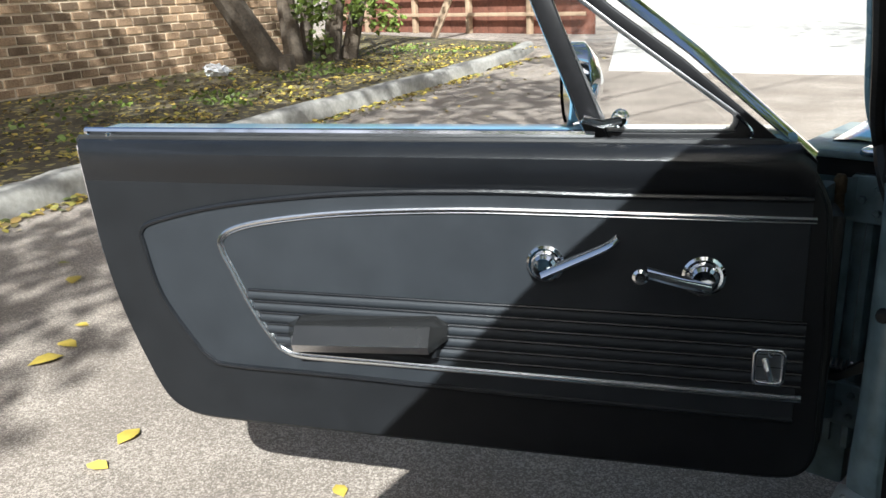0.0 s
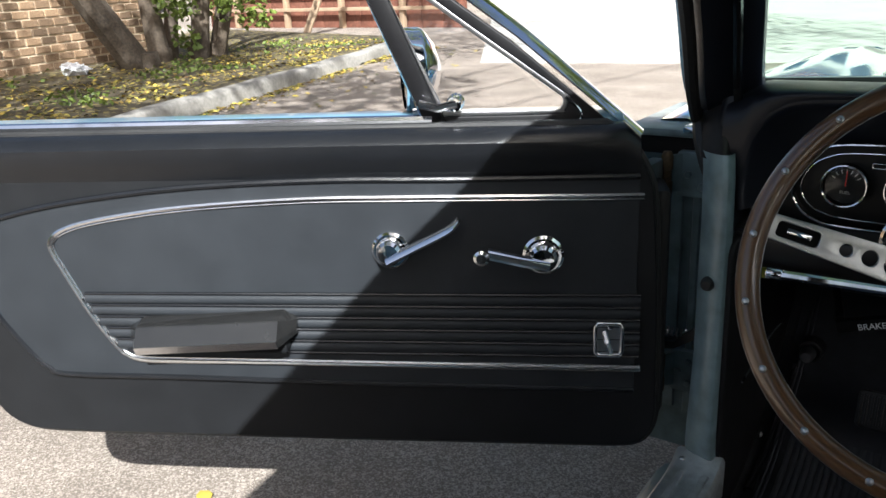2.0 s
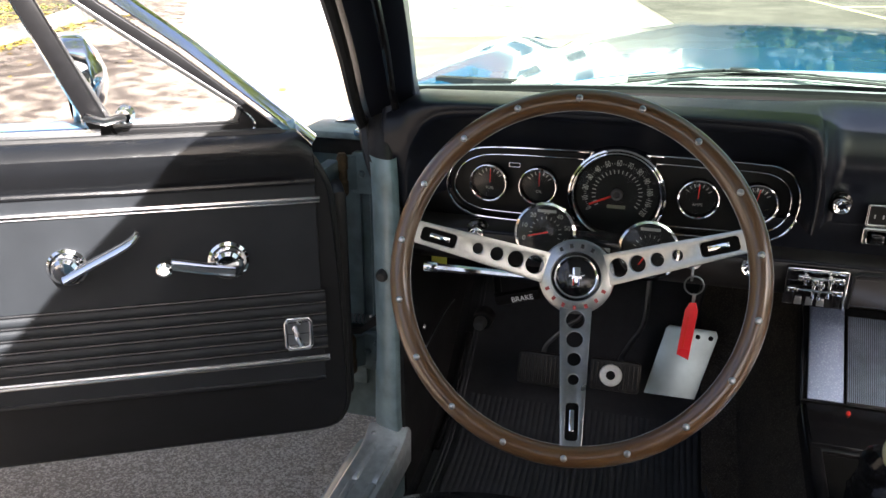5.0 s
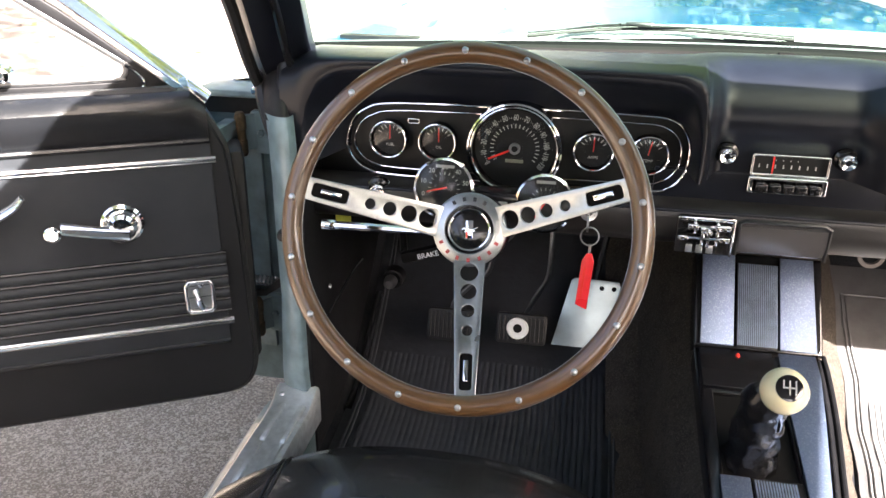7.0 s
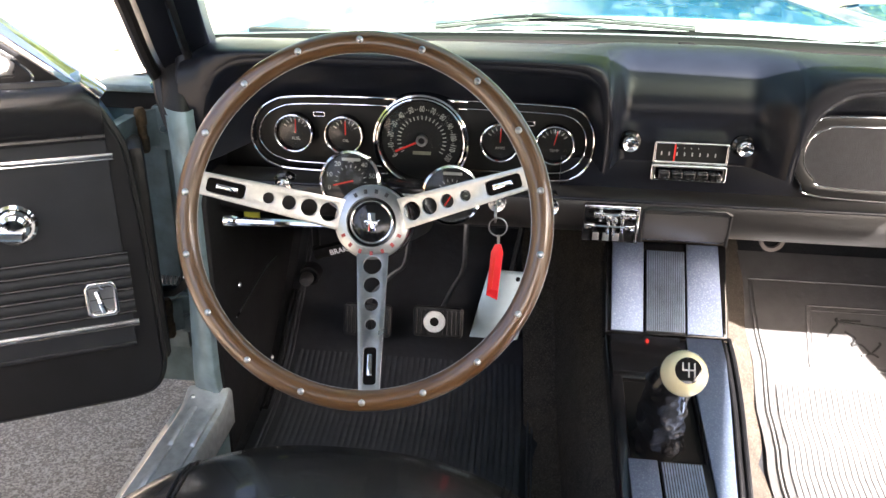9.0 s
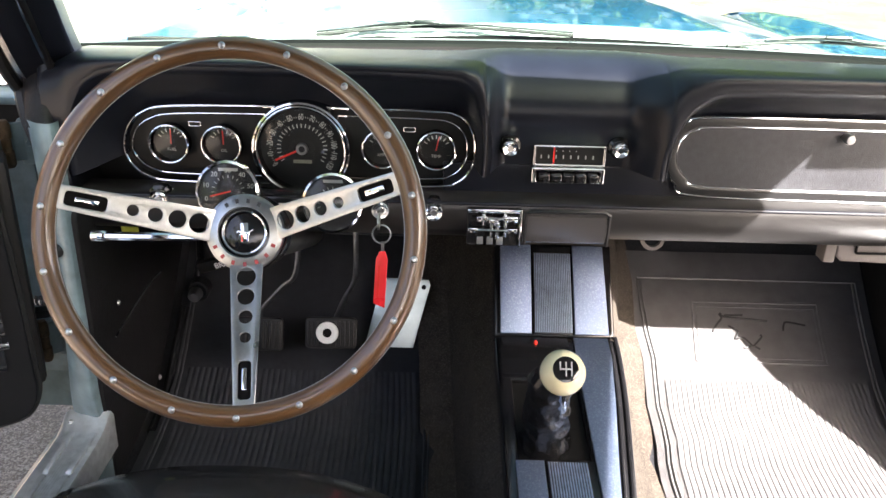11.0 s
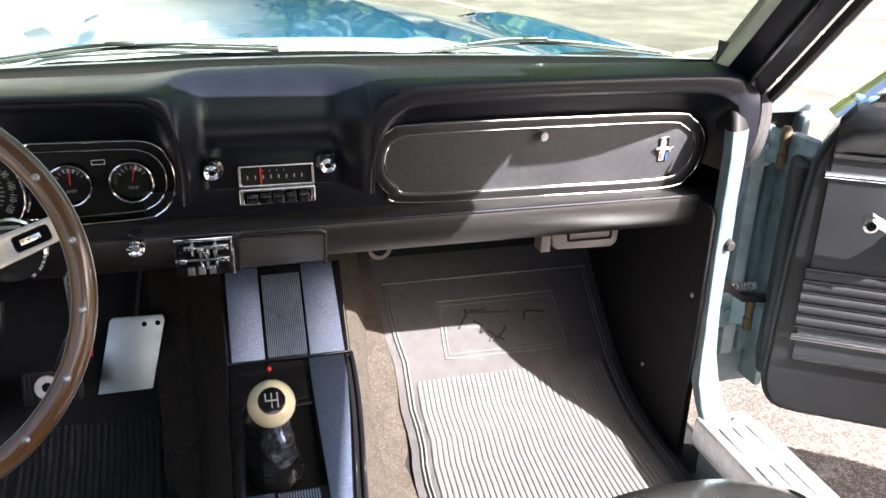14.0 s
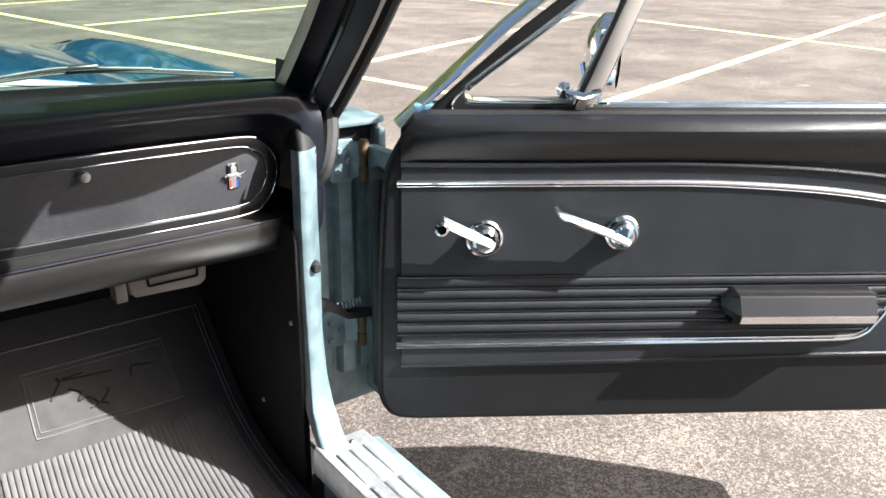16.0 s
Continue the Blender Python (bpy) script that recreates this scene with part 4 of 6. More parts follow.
    for off, rr in ((0.0, 0.0040), (-0.0058, 0.0014)):
        pts = []
        for i, p in enumerate(trim):
            q = trim[min(i + 1, len(trim) - 1)] - trim[max(i - 1, 0)]
            nrm = Vector((-q[1], q[0])).normalized() * off
            pts.append((p[0] + nrm[0], p[1] + nrm[1], 0.005))
        part("chrome_trim", tube(to3(pts, M), rr, seg=8), CHROME_W, d, "bright chrome trim moulding" if off == 0 else "")
    left = [(0.454, 0.76), (0.463, 0.78), (0.478, 0.795), (0.534, 0.829), (0.607, 0.861)]
    for k in range(6):
        z = 0.568 - 0.0192 * k
        u1 = interp(left, z) - 0.006
        path = [(-0.006 + (u1 + 0.006) * t / 12, z + 0.0, 0.0045) for t in range(13)]
        part("pleat", tube(to3(path, M), 0.0027, seg=8, flat=1.0), VINYL_ROLL, d)
        path2 = [(p[0], p[1] - 0.0098, 0.002) for p in path]
        rows = [[(p[0], p[1] + a, n) for a, n in ((-0.0088, 0.0022), (-0.0068, 0.0058), (-0.0035, 0.0080), (0, 0.0086), (0.0035, 0.0080), (0.0068, 0.0058), (0.0088, 0.0022))] for p in path2]
        if k < 5:
            part("pleat_pad", loft(rows, m=M), VINYL_INSERT, d)
    # armrest
    a0, a1, up, drop = (0.500, 0.768, 0.0, 0.016) if side < 0 else (0.524, 0.794, 0.004, 0.002)
    def arm_rows(profile):
        rows = []
        for u, k, e in ((a0, 0.25, 0.55), (a0 + 0.020, 1.0, 1.0), (a1 - 0.024, 1.0, 1.0), (a1, 0.25, 0.55)):
            dz = up - drop * (u - a0) / (a1 - a0)
            rows.append([(u, 0.519 + (z - 0.519) * e + dz, 0.004 + n * k) for z, n in profile])
        return rows

    ar = part("armrest", loft(arm_rows(((0.546, 0.0), (0.541, 0.034), (0.5395, 0.036), (0.5155, 0.0515), (0.5140, 0.0515), (0.5025, 0.0472), (0.5015, 0.046), (0.5010, 0.0))), m=M, cap=True), ARM, d, "glossy black moulded armrest with bevelled ends", 9)
    part("armrest_trim", loft(arm_rows(((0.5150, 0.0512), (0.5144, 0.0534), (0.5012, 0.0486), (0.5002, 0.0460)))[1:3], m=M), CHROME_W, ar, "bright metal strip under the armrest")
    part("armrest_base", box(a0 + 0.014, a1 - 0.014, 0.487 - (0.006 if side < 0 else -0.004), 0.503, 0.003, 0.030, 0.005, M), VINYL_PANEL, d)

    def hub(u, v, r):
        return lathe([(r * 1.12, 0.004), (r * 1.15, 0.008), (r * 1.0, 0.011), (r * 0.86, 0.011), (r * 0.8, 0.016), (r * 0.78, 0.024), (r * 0.6, 0.029), (0, 0.030)], M @ Matrix.Translation((u, v, 0)), 24)

    lh = part("latch_handle", tube(to3(spline([(0.353, 0.628, 0.028), (0.31, 0.650, 0.030), (0.262, 0.676, 0.036), (0.246, 0.692, 0.040)], 5) if side < 0 else spline([(0.356, 0.630, 0.028), (0.315, 0.648, 0.031), (0.262, 0.668, 0.036), (0.243, 0.677, 0.038), (0.234, 0.690, 0.040)], 5), M), 0.0095, seg=10, flat=0.5, r2=0.0065), CHROME, d, "chrome door latch handle")
    part("escutcheon", hub(0.35, 0.638, 0.024), CHROME, d, "round chrome escutcheon")
    wc = part("window_crank", tube(to3([(0.122, 0.622, 0.028), (0.16, 0.630, 0.032), (0.212, 0.644, 0.038)] if side < 0 else [(0.140, 0.630, 0.028), (0.10, 0.648, 0.032), (0.062, 0.668, 0.038)], M), 0.0095, seg=10, flat=0.5), CHROME, d, "chrome window crank")
    part("escutcheon", hub(0.131, 0.630, 0.0255), CHROME, d, "round chrome escutcheon")
    kx = (0.214, 0.645) if side < 0 else (0.060, 0.664)
    part("knob", lathe([(0, 0.0), (0.009, 0.0), (0.008, 0.012), (0.011, 0.022), (0.011, 0.03), (0.007, 0.033), (0, 0.033)], M @ Matrix.Translation((*kx, 0.034)), 14), CHROME, d, "chrome crank knob")
    if side < 0:
        bz = part("mirror_control", plate([(0.016, 0.482), (0.022, 0.474), (0.054, 0.474), (0.060, 0.482), (0.060, 0.522), (0.054, 0.530), (0.022, 0.530), (0.016, 0.522)], (rounded(0.022, 0.054, 0.480, 0.524, 0.006),), 0.008, 0.002, M @ Matrix.Translation((0, 0, 0.006))), CHROME, d, "chrome remote mirror control plate")
        part("back_plate", box(0.020, 0.056, 0.478, 0.526, 0.006, 0.0085, 0, M), BRUSHED, d)
        part("lever", tube(to3([(0.044, 0.515, 0.012), (0.040, 0.502, 0.022), (0.036, 0.486, 0.02)], M), 0.0045, seg=8), CHROME, d)
        for su, sv in ((0.036, 0.521), (0.034, 0.483)):
            part("screw", lathe([(0, 0.004), (0.004, 0.003), (0.0055, 0)], M @ Matrix.Translation((su, sv, 0.0085)), 10), CHROME, d)
    # belt line
    part("belt_moulding", tube(to3([(0.285, 0.820, -0.03), (0.6, 0.8205, -0.03), (1.125, 0.8215, -0.03)], M), 0.0065, seg=8), CHROME, d, "chrome belt moulding")
    part("belt_rubber", box(0.285, 1.12, 0.808, 0.816, -0.045, -0.006, 0.003, M), RUBBER, d)
    part("belt_paint", box(0.02, 1.122, 0.806, 0.8205, -0.005 - thick, -0.038, 0.005, M), PAINT, d)
    part("lock_button", lathe([(0, 0.014), (0.004, 0.013), (0.005, 0.008), (0.004, 0), (0.007, -0.002)], M @ Matrix.Translation((1.069, 0.808, -0.012)) @ Matrix.Rotation(radians(-90), 4, "X"), 10), CHROME, d)
    # vent window
    hole = spline([(0.0965, 0.838), (0.101, 0.828), (0.116, 0.8225), (0.262, 0.8225), (0.272, 0.826), (0.278, 0.836), (0.383, 1.066), (0.377, 1.060), (0.253, 0.9635), (0.108, 0.857), (0.0985, 0.848)], 4, True)
    rim = []
    for i, p in enumerate(hole):
        q = hole[(i + 1) % len(hole)] - hole[i - 1]
        inward = Vector((-q[1], q[0])).normalized() * (0.007 if side < 0 else 0.011)
        rim.append((p[0] + inward[0], p[1] + inward[1]))
    part("vent_frame", plate([(0.012, 0.786), (0.296, 0.806), (0.412, 1.092), (0.410, 1.112), (0.265, 0.990), (0.172, 0.922)], ([(p[0], p[1]) for p in hole],), 0.016, 0.002, M @ Matrix.Translation((0, 0, -0.050))), BAR, d, "triangular vent window in black rubber seal")
    inn, outl = [(0.0, 0.786), (0.054, 0.831), (0.164, 0.926), (0.258, 0.997), (0.415, 1.119)], [(-0.010, 0.792), (0.042, 0.838), (0.148, 0.932), (0.245, 1.008), (0.405, 1.132)]
    rows = [[(a[0], a[1], -0.050), (a[0], a[1], -0.036), (a[0] * 0.85 + b[0] * 0.15, a[1] * 0.85 + b[1] * 0.15, -0.035), (a[0] * 0.45 + b[0] * 0.55, a[1] * 0.45 + b[1] * 0.55, -0.045), (b[0] * 0.85 + a[0] * 0.15, b[1] * 0.85 + a[1] * 0.15, -0.056), (b[0], b[1], -0.064), (b[0], b[1], -0.075)] for a, b in zip(inn, outl)]
    part("vent_chrome", loft(rows, m=M), CHROME, d, "bright chrome vent window edge", 50)
    part("vent_bead", tube(to3(spline([(0.290, 0.8085), (0.10, 0.8085), (0.083, 0.811), (0.078, 0.820), (0.084, 0.832), (0.10, 0.846)], 4), M @ Matrix.Translation((0, 0, -0.033))), 0.0022, seg=6), CHROME, d)
    part("glass_channel", plate([(p[0], p[1]) for p in hole], (rim,), 0.005, 0.0015, M @ Matrix.Translation((0, 0, -0.040))), STEEL_D if side < 0 else CHROME_W, d, "bright metal channel round the vent glass")
    part("division_bar", box(-0.0135, 0.0135, 0, 0.30, -0.008, 0.008, 0.004, M @ Matrix.Translation((0.2785, 0.806, -0.034)) @ Matrix.Rotation(radians(-22.4), 4, "Z")), BAR if side < 0 else PALEM, d, "division bar of the side window")
    if side > 0:
        part("division_seal", box(-0.0175, -0.012, 0.03, 0.30, -0.008, 0.0095, 0.002, M @ Matrix.Translation((0.2785, 0.806, -0.034)) @ Matrix.Rotation(radians(-22.4), 4, "Z")), BAR, d, "black rubber seal along the division bar")
    part("division_edge", tube(to3([(0.2965, 0.815, -0.028), (0.3605, 0.97, -0.028), (0.412, 1.095, -0.028)], M), 0.0016, seg=6), CHROME, d)
    gp = part("pane", plate([(0.088, 0.819), (0.282, 0.819), (0.396, 1.075), (0.380, 1.072)], (), 0.003, 0, M @ Matrix.Translation((0, 0, -0.044))), GLASS, d, "clear vent glass")
    gp.visible_shadow = False
    part("latch", join(lathe([(0, 0.02), (0.010, 0.018), (0.012, 0.008), (0.008, 0.0), (0.012, -0.01)], M @ Matrix.Translation((0.252, 0.842, -0.034)), 12), tube(to3([(0.25, 0.842, -0.018), (0.275, 0.838, -0.008), (0.30, 0.846, -0.004)], M), 0.006, seg=8)), CHROME, d, "chrome vent window latch")
    mz = 0.877 if side < 0 else 0.892
    RM = Matrix.Rotation(radians(15 if side < 0 else -20), 3, "Z")
    mf = frame_of(O + U * (0.312 if side < 0 else 0.328) + N * -0.133 + Vector((0, 0, mz - kz)), RM @ (N if side < 0 else -N), (0, 0, 1))
    mr = part("door_mirror", lathe([(0, -0.028), (0.014, -0.027), (0.040, -0.018), (0.056, -0.006), (0.0615, -0.001), (0.063, 0.003), (0.063, 0.026), (0.060, 0.029), (0.056, 0.029)], mf, 40), CHROME, d, "round chrome door mirror", 40)
    part("mirror_glass", lathe([(0, 0.0265), (0.057, 0.0265)], mf, 28), CHROME, d)
    part("mirror_stem", tube(to3([(0.32, 0.81, -0.10), (0.312, 0.83, -0.12), (0.305, 0.87, -0.133)], M), 0.011, seg=8), CHROME, d)
    return d


door(-1)
door(1)


# ---- dashboard ----
dash = thing("dashboard", "black padded dashboard with twin hooded bays", "dashboard")
CL = spline([(-0.124, 0.712), (-0.122, 0.75), (-0.128, 0.79), (-0.145, 0.828), (-0.20, 0.838), (-0.40, 0.840), (-0.58, 0.838), (-0.635, 0.826), (-0.664, 0.79), (-0.672, 0.74), (-0.670, 0.700)], 5)
GL = spline([(0.129, 0.712), (0.131, 0.745), (0.141, 0.785), (0.165, 0.815), (0.21, 0.829), (0.40, 0.832), (0.60, 0.829), (0.655, 0.818), (0.684, 0.785), (0.690, 0.74), (0.688, 0.700)], 5)


OUT = spline([(-0.625, 0.725), (-0.616, 0.755), (-0.595, 0.775), (-0.555, 0.785), (-0.42, 0.788), (-0.36, 0.789), (-0.20, 0.787), (-0.158, 0.782), (-0.137, 0.762), (-0.131, 0.735), (-0.137, 0.705), (-0.155, 0.685), (-0.19, 0.678), (-0.36, 0.676), (-0.55, 0.676), (-0.595, 0.683), (-0.617, 0.70)], 7, True)
GO = spline([(0.136, 0.742), (0.142, 0.768), (0.160, 0.784), (0.195, 0.791), (0.40, 0.792), (0.595, 0.790), (0.634, 0.780), (0.655, 0.753), (0.654, 0.718), (0.637, 0.688), (0.595, 0.672), (0.40, 0.673), (0.185, 0.677), (0.155, 0.694), (0.140, 0.716)], 8, True)


def hood_lip(path, name, bay, deep):
    """Rolled lip round a bay, with the padded reveal running in to the panel."""
    n = len(path)
    rows = []
    c = Vector((sum(a[0] for a in path) / n, 0.74))
    for i, p in enumerate(path):
        q = path[min(i + 1, n - 1)] - path[max(i - 1, 0)]
        out = Vector((-q[1], q[0])).normalized()
        if (Vector((p[0], p[1])) - c).dot(out) < 0:
            out = -out
        t = min(bay, key=lambda b: (b[0] - p[0]) ** 2 + (b[1] - p[1]) ** 2)
        row = [(t[0] + (p[0] - t[0]) * f, y, t[1] + (p[1] - t[1]) * f) for f, y in ((-0.06, deep + 0.006), (0.08, deep - 0.004), (0.35, deep * 0.55 - 0.012), (0.65, -0.024), (0.88, -0.037), (0.97, -0.044))]
        row += [(p[0] + out[0] * a, y, p[1] + out[1] * a) for a, y in ((0.002, -0.048), (0.005, -0.050), (0.008, -0.0505), (0.0112, -0.0500))]
        rows.append(row)
    return part(name, loft(rows), PAD, dash, "padded black vinyl hood", 60)


hood_lip(CL, "instrument_hood", OUT, 0.016)
hood_lip(GL, "glovebox_hood", GO, 0.008)


def lip_z(x):
    """Lower edge of the padded skin at station x: over a bay the lip, between the bays the radio panel."""
    for path in (CL, GL):
        xs = [p[0] for p in path]
        if min(xs) < x < max(xs):
            top = [(p[0], p[1]) for p in path if p[1] > 0.74]
            return interp(top, x) + 0.011, True
    return 0.712, False


def ease(t):
    t = max(0.0, min(1.0, t))
    return t * t * (3 - 2 * t)


def dash_top():
    """One padded skin: flat top, hooded over the bays and falling away into a dip round the radio."""
    xs = [-0.705 + 0.57 * k / 30 for k in range(31)] + [-0.131, -0.127, -0.124, -0.1215, -0.119, -0.1165] + [-0.114 + 0.238 * k / 34 for k in range(35)] + [0.1265, 0.129, 0.1315, 0.135, 0.14] + [0.146 + 0.565 * k / 30 for k in range(31)]
    rows = []
    for x in xs:
        c = 1 - (x / 0.72) ** 2
        back = 0.075 + 0.115 * c
        zl, over = lip_z(x)
        t = ease(min((x + 0.121) / 0.03, (0.129 - x) / 0.055))
        top = ease(min((x + 0.175) / 0.10, (0.19 - x) / 0.12))
        w = ease((min(x + 0.20, 0.215 - x)) / 0.16)
        e = max(0, min(1, (0.715 - abs(x)) / 0.05))
        zt = 0.860 - 0.02 * (1 - e) ** 2
        dip = [(0.012, 0.712), (0.012, 0.738), (0.008, 0.755), (0.000, 0.768), (-0.006, 0.781), (-0.006, 0.796), (0.001, 0.811), (0.011, 0.825), (0.024, 0.838), (0.040, 0.848), (0.060, 0.8555), (0.085, 0.860)]
        nose = [(-0.050, 0.0), (-0.0505, 0.16), (-0.051, 0.32), (-0.051, 0.46), (-0.0505, 0.58), (-0.050, 0.68), (-0.048, 0.76), (-0.044, 0.84), (-0.037, 0.90), (-0.025, 0.95), (-0.008, 0.985), (0.02, 1.0)]
        row = []
        for i, ((ya, za), (yb, f)) in enumerate(zip(dip, nose)):
            zb = zl + (zt - zl) * f
            k = t if not over else 0.0
            g = ease((i - 4) / 6)
            ky = k * (1 - g) + top * g
            row.append((x, yb + (ya - yb) * ky, zb + (za - zb) * k))
        y0, z0 = row[-1][1], row[-1][2]
        for f in (0.25, 0.5, 0.75, 1.0):
            row.append((x, y0 + (back - y0) * f, z0 + (0.838 - z0) * f ** 2.2))
        rows.append(row)
    return loft(rows)


part("dash_top", dash_top(), PAD, dash, "padded black vinyl dash top", 70)
both("dash_end", lambda: plate([(-0.02, 0.615), (0.10, 0.62), (0.12, 0.70), (0.10, 0.825), (0.02, 0.858), (-0.03, 0.85), (-0.045, 0.80), (-0.045, 0.70), (-0.04, 0.65)], (), 0.03, 0.01, frame_of((0.685, 0, 0), (0, 1, 0), (0, 0, 1))), PAD, "", dash)
back = [(-0.70, 0.64), (0.70, 0.64), (0.70, 0.845), (-0.70, 0.845)]
part("dash_panel", plate(back, (), 0.02, 0, FACE(0, 0.075, 0)), DARK, dash, "black painted dash panel")
part("centre_panel", plate([(-0.175, 0.668), (0.20, 0.668), (0.20, 0.7135), (-0.175, 0.7135)], (), 0.012, 0.002, FACE(0, 0.022, 0)), PAD, dash, "flat black panel below the radio")
# lower section: a rolled edge across the whole width
LOW = [(0.02, 0.672), (-0.022, 0.671), (-0.028, 0.668), (-0.031, 0.662), (-0.0315, 0.654), (-0.0305, 0.642), (-0.026, 0.627), (-0.016, 0.613), (0.0, 0.606), (0.05, 0.603), (0.12, 0.60)]
part("lower_dash", strip(LOW, -0.70, 0.70, 2), LOWD, dash, "satin black lower dash panel")
part("lower_bead", tube([(-0.69, -0.030, 0.6665), (0.69, -0.030, 0.6665)], 0.0028, seg=8), PAD, dash)
part("under_dash", box(-0.66, 0.66, 0.06, 0.40, 0.58, 0.62, 0.01), BLACK, dash)


def ring(path2, y, r, name, parent, material=CHROME, label=""):
    return part(name, tube([(p[0], y, p[1]) for p in path2], r, closed=True, seg=8), material, parent, label)


# instrument cluster
cl = thing("instrument_cluster", "black instrument cluster with chrome bezels and round gauges", "instrument panel")
mid = Vector((-0.378, 0.732))
INN = [Vector((mid[0] + (p[0] - mid[0]) * 0.955, mid[1] + (p[1] - mid[1]) * 0.80)) for p in OUT]
part("faceplate", plate([(p[0], p[1]) for p in OUT], (), 0.01, 0.002, FACE(0, 0.030, 0)), DIAL, cl, "black camera-case textured faceplate")
ring(OUT, 0.006, 0.0021, "bezel", cl, label="chrome outer bezel")
ring(INN, 0.007, 0.0013, "inner_bezel", cl)


def dial_bars(bm, m, r, a0, a1, n, ln, w):
    for i in range(n):
        a = radians(a0 + (a1 - a0) * i / (n - 1))
        bm = box(r - ln, r, -w / 2, w / 2, 0.0, 0.0006, 0, m @ Matrix.Rotation(a, 4, "Z"), bm=bm)
    return bm


def gauge(x, z, y, r, needle, marks, name="gauge", tilt=0.0, label="round black gauge with chrome bezel"):
    m = FACE(x, y, z) @ Matrix.Rotation(radians(tilt), 4, "X")
    g = part(name, lathe([(0, -0.012), (r * 0.94, -0.012), (r * 0.96, -0.004)], m, 32), DIAL, cl, label)
    part("bezel_wall", lathe([(r * 0.93, -0.012), (r * 0.955, 0.0), (r * 1.03, 0.0), (r * 1.04, -0.014)], m, 36), GLOSS, g)
    part("bezel", tube(to3([(r * math.cos(q), r * math.sin(q), 0.001) for q in [2 * math.pi * k / 40 for k in range(40)]], m), 0.0018, closed=True, seg=8, up=m.to_3x3() @ Vector((0, 0, 1))), CHROME, g, "chrome ring")
    m2 = m @ Matrix.Translation((0, 0, -0.0118))
    part("scale", dial_bars(None, m2, r * 0.74, *marks), GAUGEP, g)
    a = radians(needle)
    nb = box(-r * 0.08, r * 0.68, -r * 0.022, r * 0.022, 0.001, 0.002, 0, m2 @ Matrix.Rotation(a, 4, "Z"))
    part("needle", nb, REDP, g, "red needle")
    lens = part("lens", lathe([(0, 0.001), (r * 0.6, 0.0005), (r * 0.92, -0.002)], m, 28), LENS, g)
    lens.visible_shadow = False
    return g, m2


for gx, nd, cap in ((-0.562, 88, "FUEL"), (-0.488, 90, "OIL"), (-0.263, 88, "AMPS"), (-0.186, 78, "TEMP")):
    g, m2 = gauge(gx, 0.731, 0.004, 0.027, nd, (150, 30, 7, 0.005, 0.0012))
    part("caption", letters(cap, 0.0058, m2 @ Matrix.Translation((0, -0.011, 0.0003))), GAUGEP, g)
g, m2 = gauge(-0.374, 0.731, -0.012, 0.062, 205, (212, -32, 61, 0.0022, 0.0007), "speedometer", label="large round speedometer in chrome ring")
for i in range(13):
    a = radians(212 - 244 * i / 12)
    part("numeral", letters(str(i * 10), 0.0105, m2 @ Matrix.Translation((0.0450 * math.cos(a), 0.0450 * math.sin(a), 0.0003)) @ Matrix.Rotation(a - math.pi / 2, 4, "Z") @ Matrix.Diagonal((0.72, 1.15, 1, 1))), GAUGEP, g)
part("inner_scale", dial_bars(None, m2, 0.0355, 212, -32, 25, 0.0055, 0.0012), GAUGEP, g)
part("odometer", box(-0.013, 0.013, -0.0215, -0.0165, 0, 0.0006, 0, m2), mat("dim odometer drum", (0.16, 0.17, 0.12), 0.5), g, "dim odometer window")
part("needle_hub", lathe([(0.0045, 0.003), (0.005, 0.006), (0.0078, 0.006), (0.0082, 0.004), (0.0082, 0)], m2, 24), BRUSHED, g)
part("hub_cap", lathe([(0, 0.004), (0.0046, 0.004)], m2, 16), DARK, g)
part("surround", lathe([(0.0635, -0.004), (0.0655, 0.001), (0.068, 0.0), (0.0695, -0.03)], FACE(-0.374, -0.012, 0.731), 40), CHROME, cl, "deep chrome speedometer surround")
for wx in (-0.524, -0.224):
    part("warning_lamp", plate(rounded(wx - 0.009, wx + 0.009, 0.756, 0.764, 0.002), (rounded(wx - 0.007, wx + 0.007, 0.758, 0.762, 0.001),), 0.004, 0.001, FACE(0, 0.011, 0)), CHROME, cl)

